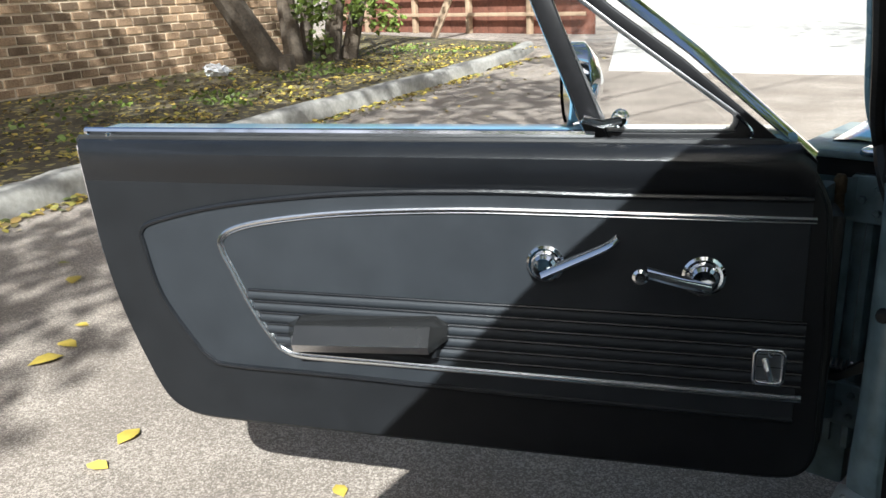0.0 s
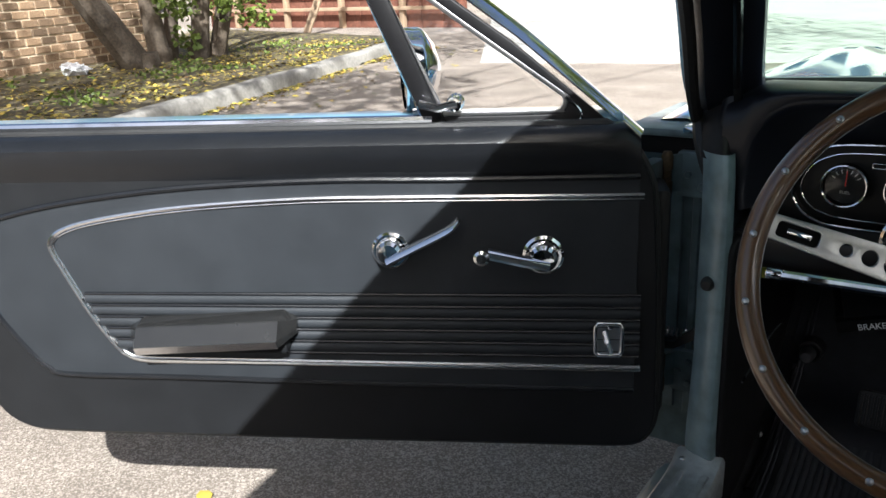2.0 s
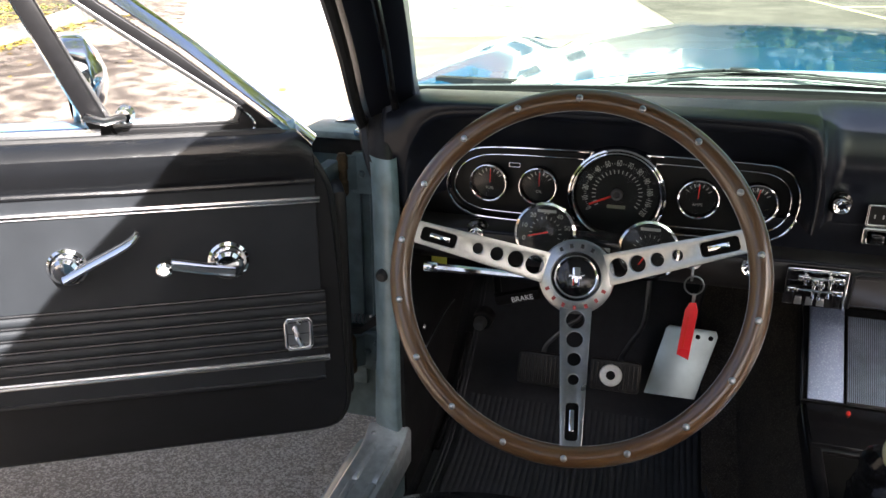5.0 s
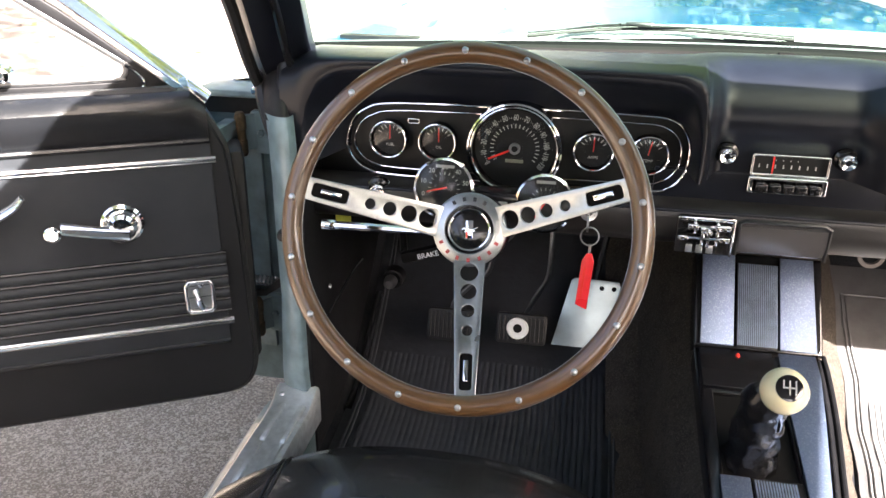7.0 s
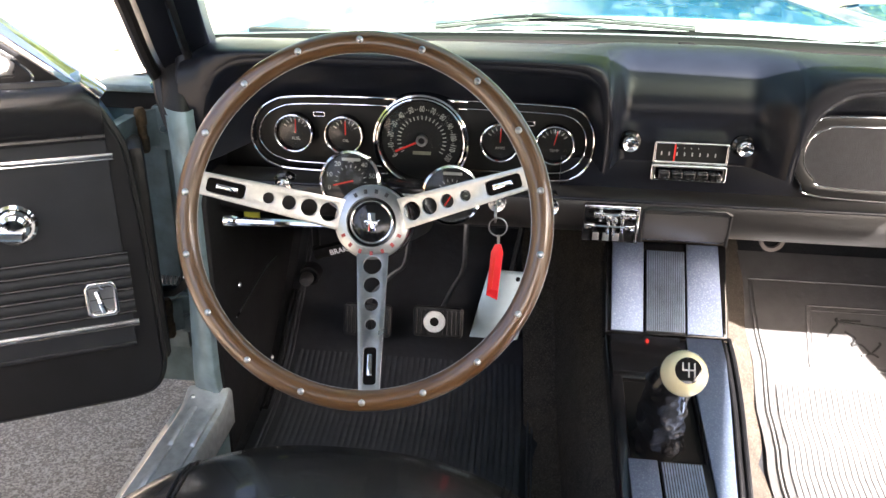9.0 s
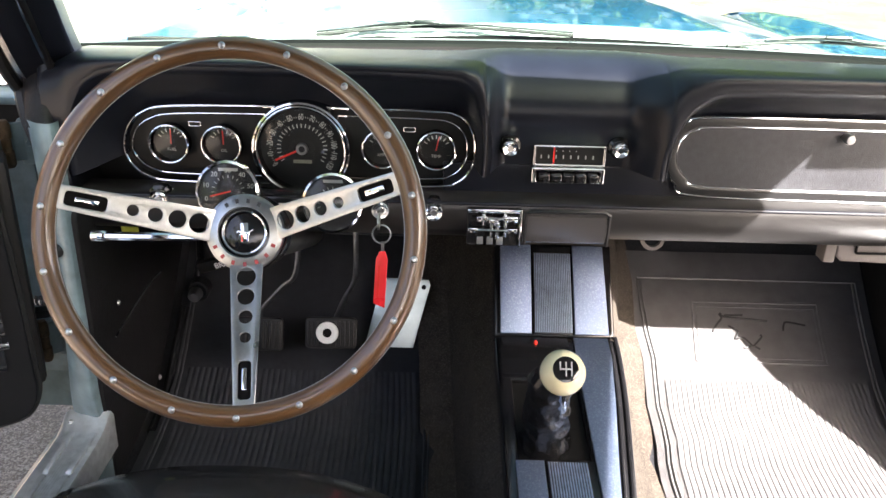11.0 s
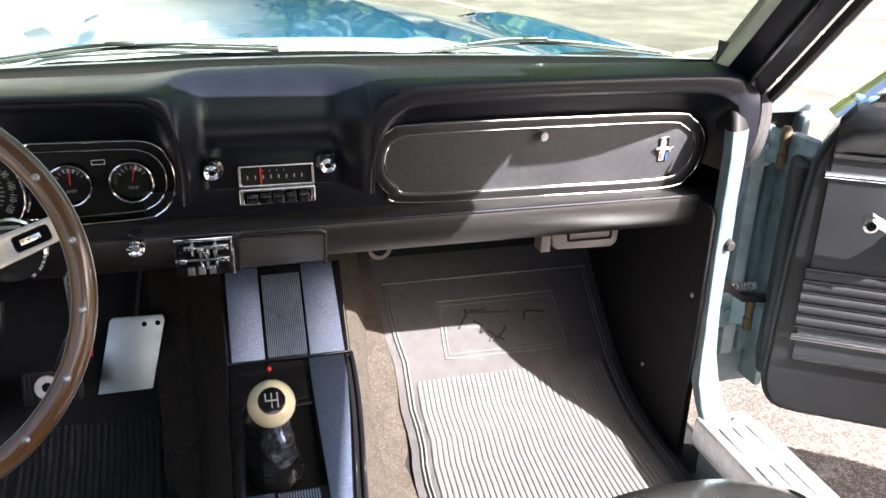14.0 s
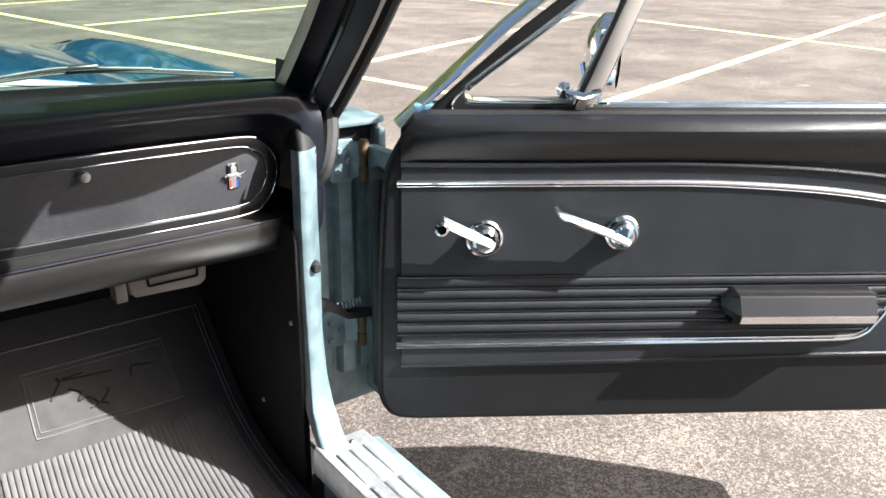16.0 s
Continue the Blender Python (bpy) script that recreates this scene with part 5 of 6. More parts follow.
# twin auxiliary gauges on the column
pods = thing("column_gauge_pods", "twin round auxiliary gauges clamped over the steering column", "gauge")
for px, py, pz, pr, nd in ((-0.463, -0.075, 0.690, 0.041, 195), (-0.322, -0.085, 0.682, 0.039, 240)):
    m = FACE(px, py, pz) @ Matrix.Rotation(radians(-14), 4, "X")
    b = part("pod", lathe([(0, -0.055), (pr * 0.7, -0.045), (pr * 0.97, -0.02), (pr, 0.0)], m, 32), GLOSS, pods)
    part("bezel", lathe([(pr * 0.90, -0.002), (pr * 0.95, 0.004), (pr * 1.03, 0.002), (pr * 1.04, -0.008)], m, 36), CHROME, b)
    part("face", lathe([(0, -0.003), (pr * 0.92, -0.003)], m, 32), DIAL, b)
    m2 = m @ Matrix.Translation((0, 0, -0.0025))
    part("scale", dial_bars(None, m2, pr * 0.55, 200, -20, 13, 0.004, 0.0009), GAUGEP, b)
    part("needle", box(-0.004, pr * 0.6, -0.001, 0.001, 0.001, 0.002, 0, m2 @ Matrix.Rotation(radians(nd), 4, "Z")), REDP, b)
    part("caption", box(-0.013, 0.013, pr * 0.68, pr * 0.68 + 0.004, 0, 0.0005, 0, m2), GAUGEP, b)
    if px < -0.4:
        for k in range(7):
            a = radians(200 - 220 * k / 6)
            part("numeral", letters(str(k * 10), 0.009, m2 @ Matrix.Translation((pr * 0.76 * math.cos(a), pr * 0.70 * math.sin(a), 0.0005))), GAUGEP, b)
    lens = part("lens", lathe([(0, 0.006), (pr * 0.5, 0.0045), (pr * 0.92, 0.0)], m, 28), LENS, b)
    lens.visible_shadow = False
part("bridge", box(-0.43, -0.355, -0.09, -0.05, 0.665, 0.692, 0.008), GLOSS, pods)
part("name_strip", box(-0.415, -0.372, -0.0915, -0.09, 0.676, 0.682, 0), GAUGEP, pods)

# radio
rad = thing("car_radio", "chrome-framed push-button car radio with red tuning needle", "radio")
RF = lambda y: FACE(0, y - 0.026, 0)
part("frame", plate(rounded(-0.0495, 0.0525, 0.7150, 0.7460, 0.003), (rounded(-0.0460, 0.0490, 0.7185, 0.7430, 0.002),), 0.014, 0.0012, RF(0.038)), CHROME, rad, "thin chrome dial frame")
part("button_frame", plate(rounded(-0.0505, 0.0535, 0.6900, 0.7140, 0.003), (rounded(-0.0435, 0.0465, 0.6935, 0.7085, 0.002),), 0.016, 0.002, RF(0.038)), CHROME, rad, "chrome button frame")
part("dial", plate(rounded(-0.046, 0.049, 0.717, 0.743, 0.002), (), 0.003, 0, RF(0.036)), DIAL, rad)
part("button_well", plate(rounded(-0.046, 0.049, 0.692, 0.713, 0.002), (), 0.003, 0, RF(0.037)), BLACK, rad)
for k in range(5):
    part("button", box(-0.0405 + 0.0172 * k, -0.0255 + 0.0172 * k, -0.016, 0.010, 0.696, 0.707, 0.002), GLOSS, rad, "black push button")
part("needle", box(-0.0205, -0.0185, 0.005, 0.0065, 0.719, 0.741, 0), REDP, rad, "red tuning needle")
tk = None
for k in range(8):
    tk = box(-0.038 + 0.0105 * k, -0.0365 + 0.0105 * k, 0.0055, 0.0067, 0.7245, 0.7295, 0, bm=tk)
    if 1 < k < 6:
        tk = box(-0.0360 + 0.0095 * k, -0.0350 + 0.0095 * k, 0.0055, 0.0067, 0.7350, 0.7365, 0, bm=tk)
part("scale", tk, WHITEP, rad)


def knob(x, y, z, r, parent, ln=0.03):
    m = FACE(x, y, z)
    k = part("knob", lathe([(0, 0.0), (r * 0.35, 0.0), (r * 0.40, -0.0012), (r * 0.62, -0.0002), (r * 0.66, -0.0012), (r * 0.86, 0.0), (r * 0.98, -0.002), (r, -0.005), (r, -0.012), (r * 0.9, -0.016), (r * 0.8, -ln)], m, 28), CHROME, parent, "chrome control knob")
    part("collar", lathe([(r * 0.8, -ln * 0.6), (r * 1.3, -ln * 0.75), (r * 1.38, -ln), (r * 1.38, -ln - 0.006)], m, 24), GLOSS, k)
    return k


knob(-0.083, -0.012, 0.742, 0.0118, rad, 0.022)
knob(0.071, -0.012, 0.743, 0.0118, rad, 0.022)

# heater controls, ashtray, lighter, lock
ht = thing("heater_control", "chrome heater control plate with sliding levers", "control panel")
part("plate", plate(rounded(-0.140, -0.064, 0.606, 0.662, 0.003), (), 0.006, 0.001, FACE(0, -0.022, 0)), GLOSS, ht)
part("side_rail", box(-0.067, -0.063, -0.032, -0.024, 0.606, 0.662, 0.0015), CHROME, ht)
part("top_rail", box(-0.140, -0.064, -0.032, -0.024, 0.656, 0.662, 0.002), CHROME, ht)
for z, xa, xb in ((0.651, -0.124, -0.072), (0.634, -0.136, -0.072)):
    part("slot", box(-0.133, -0.071, -0.0295, -0.028, z - 0.002, z + 0.002, 0), BLACK, ht)
    part("lever_bar", tube([(xa, -0.038, z), (xb, -0.038, z - 0.001)], 0.0026, seg=8), CHROME, ht)
    for x in (xa + 0.004, xb - 0.005):
        part("lever_end", box(x - 0.007, x + 0.007, -0.043, -0.036, z - 0.0035, z + 0.0035, 0.0012), CHROME, ht)
for x, za, zb in ((-0.117, 0.640, 0.656), (-0.106, 0.622, 0.652), (-0.098, 0.620, 0.648), (-0.087, 0.624, 0.656)):
    part("lever", join(box(x - 0.0022, x + 0.0022, -0.040, -0.030, za, zb, 0.0008), box(x - 0.004, x + 0.004, -0.045, -0.036, zb - 0.008, zb - 0.001, 0.001)), CHROME, ht)
for x in (-0.121, -0.107, -0.093):
    part("tab", plate([(x - 0.0045, 0.609), (x + 0.0045, 0.609), (x + 0.004, 0.620), (x - 0.004, 0.620)], (), 0.004, 0.001, FACE(0, -0.028, 0)), BRUSHED, ht)
for o in ht.children:
    o.data.transform(Matrix.Translation((0, -0.008, 0)))
ash = thing("ashtray", "gloss black pull-out ashtray in the dash", "ashtray")
part("front", loft([[(x, y, z) for x in (-0.056, -0.03, 0, 0.03, 0.058)] for y, z in ((-0.031, 0.658), (-0.037, 0.652), (-0.037, 0.63), (-0.031, 0.612), (-0.016, 0.604))]), SATIN, ash)
part("rim", tube([(-0.058, -0.030, 0.607), (-0.058, -0.037, 0.656), (-0.05, -0.037, 0.6605), (0.052, -0.037, 0.6605), (0.060, -0.037, 0.656), (0.060, -0.030, 0.607)], 0.003, seg=6), DARK, ash)
lt = thing("cigarette_lighter", "chrome cigarette lighter knob", "lighter")
knob(-0.187, -0.042, 0.655, 0.013, lt, 0.02)
lk = thing("ignition_lock", "chrome ignition lock with key", "lock")
knob(-0.262, -0.040, 0.656, 0.014, lk, 0.018)
part("key", join(box(-0.2635, -0.2605, -0.062, -0.040, 0.645, 0.662, 0.001), lathe([(0.004, -0.0015), (0.011, -0.0015), (0.011, 0.0015), (0.004, 0.0015), (0.004, -0.0015)], frame_of((-0.262, -0.068, 0.650), (0, 1, 0), (0, 0, 1)), 16)), BRUSHED, lk)
kr = thing("key_ring", "steel key ring with a red plastic tag hanging from the key", "key ring")
part("ring", tube([(-0.258 + 0.0125 * math.cos(a), -0.070 + 0.002 * math.sin(a), 0.633 + 0.0125 * math.sin(a)) for a in [2 * math.pi * k / 24 for k in range(24)]], 0.0012, closed=True, seg=6), BRUSHED, kr)
part("loop", box(-0.2585, -0.2545, -0.0715, -0.0685, 0.604, 0.622, 0.001), BRUSHED, kr)
mt = frame_of((-0.2565, -0.070, 0.607), (1, -0.25, 0.06), (0, 0, 1)) @ Matrix.Rotation(radians(-7), 4, "Z")
part("tag", plate([(-0.004, 0.0), (0.004, 0.002), (0.0085, -0.010), (0.0085, -0.086), (-0.0085, -0.082), (-0.0085, -0.012)], (), 0.0025, 0.0005, mt), REDTAG, kr, "red plastic key tag")
part("tag_print", box(-0.004, -0.001, -0.07, -0.02, 0.0026, 0.003, 0, mt), REDP, kr)

# glovebox
gb = thing("glovebox", "closed black grained glovebox door framed in chrome", "glovebox")
cg = Vector((0.394, 0.735))
GI = [Vector((cg[0] + (p[0] - cg[0]) * 0.94, cg[1] + (p[1] - cg[1]) * 0.76)) for p in GO]
part("door_panel", plate([(p[0], p[1]) for p in GO], (), 0.018, 0.003, FACE(0, 0.02, 0)), GREYPANEL, gb, "black grained panel")
part("frame", plate([(p[0], p[1]) for p in GO], ([(p[0], p[1]) for p in GI],), 0.008, 0.003, FACE(0, 0.006, 0)), DARK, gb)
ring(GO, 0.0, 0.0017, "chrome_edge", gb, label="chrome outer moulding")
ring(GI, 0.0, 0.0012, "inner_chrome", gb)
part("button", lathe([(0, 0.016), (0.006, 0.015), (0.0075, 0.010), (0.006, 0), (0.006, -0.006)], FACE(0.384, -0.001, 0.768), 16), BRUSHED, gb, "round chrome release button")


def badge(m, s, parent, red=True):
    """Upright three-bar shield behind a running-animal shaped bar."""
    p = part("badge", box(-0.012 * s, 0.012 * s, -0.03 * s, 0.03 * s, 0, 0.002 * s, 0.0005, m), CHROME, parent, "chrome emblem")
    part("stripe", box(-0.0105 * s, -0.006 * s, -0.028 * s, -0.006 * s, 0.002 * s, 0.0024 * s, 0, m), REDP, p)
    part("stripe", box(0.006 * s, 0.0105 * s, -0.028 * s, -0.006 * s, 0.002 * s, 0.0024 * s, 0, m), mat("blue enamel", (0.03, 0.07, 0.3), 0.3), p)
    body = [(-0.030, 0.004), (-0.024, 0.010), (-0.016, 0.009), (-0.005, 0.006), (0.010, 0.008), (0.022, 0.007), (0.036, 0.013), (0.034, 0.008), (0.020, 0.000), (0.024, -0.012), (0.018, -0.008), (0.010, -0.002), (-0.004, -0.003), (-0.012, -0.012), (-0.022, -0.010), (-0.014, -0.004), (-0.020, 0.002), (-0.028, -0.003)]
    part("emblem_bar", plate([(x * s * 0.8, y * s * 0.7) for x, y in body], (), 0.004 * s, 0.0008 * s, m @ Matrix.Translation((0, 0, 0.003 * s))), CHROME, p)
    return p


badge(FACE(0.588, 0.0, 0.735), 0.62, gb)
eb = thing("under_dash_vent", "grey-beige plastic vent box below the dash", "vent")
part("body", plate([(0.432, 0.600), (0.436, 0.566), (0.446, 0.558), (0.542, 0.555), (0.552, 0.563), (0.556, 0.600)], (), 0.10, 0.004, FACE(0, 0.150, 0)), GREYPL, eb)
part("slot", plate(rounded(0.462, 0.540, 0.572, 0.592, 0.004), (rounded(0.465, 0.537, 0.575, 0.589, 0.003),), 0.003, 0.0005, FACE(0, 0.0495, 0)), BLACK, eb)
part("bracket", box(0.415, 0.432, 0.045, 0.075, 0.558, 0.604, 0.002), GREYPL, eb)
rg = thing("pull_ring", "grey metal pull ring under the dash", "ring")
part("ring", lathe([(0.013, 0.003), (0.019, 0.003), (0.019, -0.003), (0.013, -0.003), (0.013, 0.003)], FACE(0.156, 0.075, 0.578), 24), GREYPL, rg)
part("bracket", box(0.112, 0.215, 0.08, 0.10, 0.586, 0.606, 0.003), GREYPL, rg)

# ---- steering wheel ----
ENAMEL = mat("dark red enamel", (0.30, 0.03, 0.03), 0.4)
SC = Vector((-0.3965, -0.3235, 0.7333))
WN = Vector((0.03, -0.93, 0.367)).normalized()
WU = Vector((-0.022, 0.14, 0.356))
SW = frame_of(SC, WU.cross(WN), WU)
WOOD = wood_mat("varnished walnut", (0.043, 0.020, 0.008), (0.158, 0.082, 0.031), SW)
sw = thing("steering_wheel", "three-spoke steering wheel with riveted walnut rim and brushed spokes", "steering wheel")
R0 = 0.1925
part("rim", tube(to3([(R0 * math.cos(a), R0 * math.sin(a), -0.006) for a in [2 * math.pi * k / 96 for k in range(96)]], SW), 0.0118, closed=True, seg=14, up=WN), WOOD, sw, "varnished walnut rim")
for rr, zz in ((R0 + 0.0114, -0.006), (R0 - 0.0114, -0.006)):
    part("rim_core", tube(to3([(rr * math.cos(a), rr * math.sin(a), zz) for a in [2 * math.pi * k / 96 for k in range(96)]], SW), 0.0007, closed=True, seg=6), BRUSHED, sw)
for k in range(18):
    a = radians(90 + 20 * k)
    part("rivet", lathe([(0, 0.0025), (0.0022, 0.002), (0.0038, 0.0), (0.0038, -0.002)], SW @ Matrix.Translation((R0 * math.cos(a), R0 * math.sin(a), 0.0056)), 12), BRUSHED, sw)


def circle(x, y, r, n=20):
    return [(x + r * math.cos(2 * math.pi * k / n), y + r * math.sin(2 * math.pi * k / n)) for k in range(n)]


HUBZ = -0.078


def spoke(ang, w0, w1):
    """Pierced spoke, dished from the hub up to the rim."""
    L0, L1 = 0.036, 0.186
    dip = math.atan2(-HUBZ - 0.010, L1 - L0)
    m = SW @ Matrix.Rotation(radians(90 + ang), 4, "Z") @ Matrix.Translation((L0, 0, HUBZ + 0.004)) @ Matrix.Rotation(-dip, 4, "Y")
    L = (L1 - L0) / math.cos(dip)
    holes = [circle(0.016 + 0.0235 * k, 0, r) for k, r in enumerate((0.0108, 0.0095, 0.0078, 0.0062))]
    s = part("spoke", plate([(0, -w0), (L, -w1), (L + 0.004, 0), (L, w1), (0, w0)], (*holes, rounded(L - 0.052, L - 0.010, -w1 * 0.62, w1 * 0.62, 0.004)), 0.0032, 0.0008, m), BRUSHED, sw, "brushed steel pierced spoke")
    part("slot_back", box(L - 0.053, L - 0.009, -w1 * 0.66, w1 * 0.66, -0.002, 0.0, 0, m), BLACK, s)
    part("horn_insert", box(L - 0.044, L - 0.020, -w1 * 0.25, w1 * 0.25, 0.0, 0.004, 0.001, m), CHROME, s)


spoke(76, 0.0185, 0.0125)
spoke(-75, 0.0185, 0.0125)
spoke(182, 0.0185, 0.0115)
HB = SW @ Matrix.Translation((0, 0, HUBZ))
hubo = part("hub", lathe([(0.0285, 0.003), (0.0288, 0.0085), (0.0295, 0.0092), (0.0405, 0.0072), (0.0428, 0.0055), (0.0436, 0.002), (0.0436, -0.006), (0.040, -0.010)], HB, 48), BRUSHED, sw, "brushed steel hub ring")
part("hub_dish", lathe([(0, 0.0045), (0.010, 0.0042), (0.019, 0.003), (0.0235, 0.0015), (0.0285, 0.001), (0.0287, 0.004)], HB, 40), GLOSS, hubo)
part("dish_ring", tube(to3([(0.0238 * math.cos(a), 0.0238 * math.sin(a), 0.0045) for a in [2 * math.pi * k / 40 for k in range(40)]], HB), 0.0016, closed=True, seg=8), CHROME, hubo)
for k in range(11):
    a = radians(90 + (1.5 - k) * 20) if k < 4 else radians(205 + (k - 4) * 21.5)
    part("ring_mark", box(-0.0019, 0.0019, -0.0030, 0.0030, 0.0, 0.0005, 0, HB @ Matrix.Translation((0.0352 * math.cos(a), 0.0352 * math.sin(a), 0.0080)) @ Matrix.Rotation(a - math.pi / 2, 4, "Z")), DARK if k < 4 else ENAMEL, hubo)
bd = badge(HB @ Matrix.Translation((0, 0, 0.0042)), 0.36, hubo)
bd.parent = hubo
part("hub_collar", lathe([(0.041, -0.008), (0.044, -0.014), (0.045, -0.05), (0.040, -0.06), (0, -0.06)], HB, 36), GLOSS, sw, "gloss black hub boss")
stc = thing("steering_column", "black steering column with chrome stalk", "steering column")
part("tube", lathe([(0, -0.06), (0.034, -0.06), (0.036, -0.12), (0.034, -0.36), (0.03, -0.55)], HB, 24), DARK, stc)
st = part("indicator_stalk", tube([(-0.43, -0.19, 0.672), (-0.50, -0.185, 0.669), (-0.602, -0.180, 0.666)], 0.004, seg=8, r2=0.006), CHROME, stc, "chrome indicator stalk")
part("stalk_tip", lathe([(0, 0.0), (0.007, 0.001), (0.0075, 0.016), (0.005, 0.022)], frame_of((-0.606, -0.180, 0.666), (0, 1, 0), (0, 0, 1)) , 14), CHROME, st)
lbx = thing("paper_label", "small yellow paper label hanging under the dash", "label")
part("slip", box(-0.664, -0.638, 0.049, 0.0505, 0.572, 0.590, 0.0), YELLOWP, lbx)
part("string", tube([(-0.651, 0.050, 0.589), (-0.650, 0.056, 0.606)], 0.001, seg=4), BLACK, lbx)
hk = thing("headlamp_switch", "round chrome headlamp switch knob on the lower dash", "knob")
knob(-0.572, -0.036, 0.661, 0.014, hk, 0.016)

# ---- pedals and footwell ----
def pad(x0, x1, z0, z1, y, name, label, slope=0.35):
    p = thing(name, label, "pedal")
    m = frame_of(((x0 + x1) / 2, y, (z0 + z1) / 2), (1, 0, 0), (0, slope, 1))
    w, h = (x1 - x0) / 2, (z1 - z0) / 2
    part("pad", plate(rounded(-w, w, -h, h, 0.008), (), 0.014, 0.003, m), PEDALR, p, "ribbed black rubber pad")
    for k in range(11):
        x = -w + 0.006 + (2 * w - 0.012) * k / 10
        part("rib", box(x - 0.0018, x + 0.0018, -h + 0.006, h - 0.006, 0.013, 0.0168, 0.0008, m), PEDALR, p)
    return p, m


bp, bm_ = pad(-0.404, -0.316, 0.334, 0.388, 0.140, "brake_pedal", "brake pedal with ribbed rubber pad and steel disc emblem")
part("arm", tube(spline([(-0.354, 0.155, 0.382), (-0.338, 0.155, 0.42), (-0.320, 0.155, 0.458), (-0.317, 0.155, 0.52), (-0.318, 0.16, 0.60)], 5), 0.0055, seg=8, flat=0.6), DARKST, bp)
part("disc", lathe([(0.0078, 0.0170), (0.0082, 0.0190), (0.018, 0.0190), (0.0195, 0.0165)], bm_ @ Matrix.Translation((-0.006, 0.001, 0)), 28), DISC, bp, "steel disc emblem")
part("disc_centre", lathe([(0, 0.0172), (0.0080, 0.0172)], bm_ @ Matrix.Translation((-0.006, 0.001, 0)), 20), BLACK, bp)
cp, cm = pad(-0.528, -0.443, 0.326, 0.384, 0.140, "clutch_pedal", "clutch pedal with ribbed black rubber pad")
part("arm", tube(spline([(-0.487, 0.155, 0.378), (-0.480, 0.155, 0.398), (-0.445, 0.16, 0.437), (-0.42, 0.16, 0.47), (-0.41, 0.17, 0.60)], 5), 0.0055, seg=8, flat=0.6), DARKST, cp)
gp_ = thing("accelerator_pedal", "plain bent stainless steel accelerator plate", "pedal")
gm = frame_of((-0.253, 0.215, 0.347), (1, 0, 0), (0, 0.42, 1))
part("plate", plate([(-0.022, 0.078), (0.058, 0.076), (0.062, 0.066), (0.026, -0.078), (0.018, -0.082), (-0.052, -0.060), (-0.056, -0.052), (-0.028, 0.072)], (), 0.004, 0.001, gm), STAIN, gp_)
for sx, sy in ((0.028, 0.062), (0.050, 0.062), (-0.012, -0.062), (0.012, -0.068)):
    part("screw", lathe([(0, 0.003), (0.003, 0.0025), (0.0045, 0)], gm @ Matrix.Translation((sx, sy, 0.004)), 10), BLACK, gp_)
part("arm", tube([(-0.24, 0.24, 0.40), (-0.22, 0.30, 0.5), (-0.2, 0.34, 0.6)], 0.006, seg=6), DARK, gp_)
hb = thing("parking_brake_handle", "black parking brake pull handle with white lettering", "handle")
part("handle", box(-0.565, -0.485, 0.075, 0.095, 0.505, 0.525, 0.006, Matrix.Translation((-0.525, 0.085, 0.515)) @ Matrix.Rotation(radians(-17), 4, "Y") @ Matrix.Translation((0.525, -0.085, -0.515))), BLACK, hb)
part("lettering", letters("BRAKE", 0.0125, frame_of((-0.516, 0.0738, 0.5165), (1, 0, 0.31), (0, 0, 1))), PAPER, hb)
part("rod", tube([(-0.56, 0.09, 0.512), (-0.58, 0.16, 0.53), (-0.58, 0.36, 0.55)], 0.007, seg=8), DARK, hb)
dsw = thing("floor_switch", "round steel foot-operated dimmer button on the side panel", "switch")
part("button", lathe([(0, 0.022), (0.008, 0.0205), (0.0115, 0.015), (0.013, 0.0)], FACE(-0.624, 0.247, 0.376), 20), STEEL_D, dsw)
part("bezel", lathe([(0.015, 0.004), (0.019, 0.003), (0.021, -0.02)], FACE(-0.622, 0.256, 0.376), 20), DARK, dsw)
# glossy upturned edge of the floor covering, drawn as a tube
cb_ = thing("cable", "glossy black upturned mat edge beside the footwell floor", "cable")
part("mat_edge_trim", tube(spline([(-0.644, 0.238, 0.352), (-0.647, 0.193, 0.314), (-0.650, 0.106, 0.243), (-0.652, 0.03, 0.222)], 6), 0.008, seg=10), VINYL_ROLL, cb_)
thin = thing("wire", "thin grey wire along the kick panel", "wire")
part("strand", tube(spline([(-0.655, 0.165, 0.456), (-0.656, 0.10, 0.458), (-0.657, -0.04, 0.444)], 5), 0.0012, seg=5), BRUSHED, thin)
for sy, sz in ((-0.009, 0.485), (0.114, 0.277)):
    part("panel_screw", lathe([(0, 0.003), (0.003, 0.0025), (0.005, 0)], frame_of((-0.6595, sy, sz), (0, 1, 0), (0, 0, 1)), 10), BRUSHED, car)


for sy, sz in ((-0.052, 0.504), (0.071, 0.306)):
    part("panel_screw", lathe([(0, 0.003), (0.003, 0.0025), (0.005, 0)], frame_of((0.641, sy, sz), (0, -1, 0), (0, 0, 1)), 10), BRUSHED, car)


def floor_z(y):
    return interp([(a, b) for a, b in FLOOR], y)


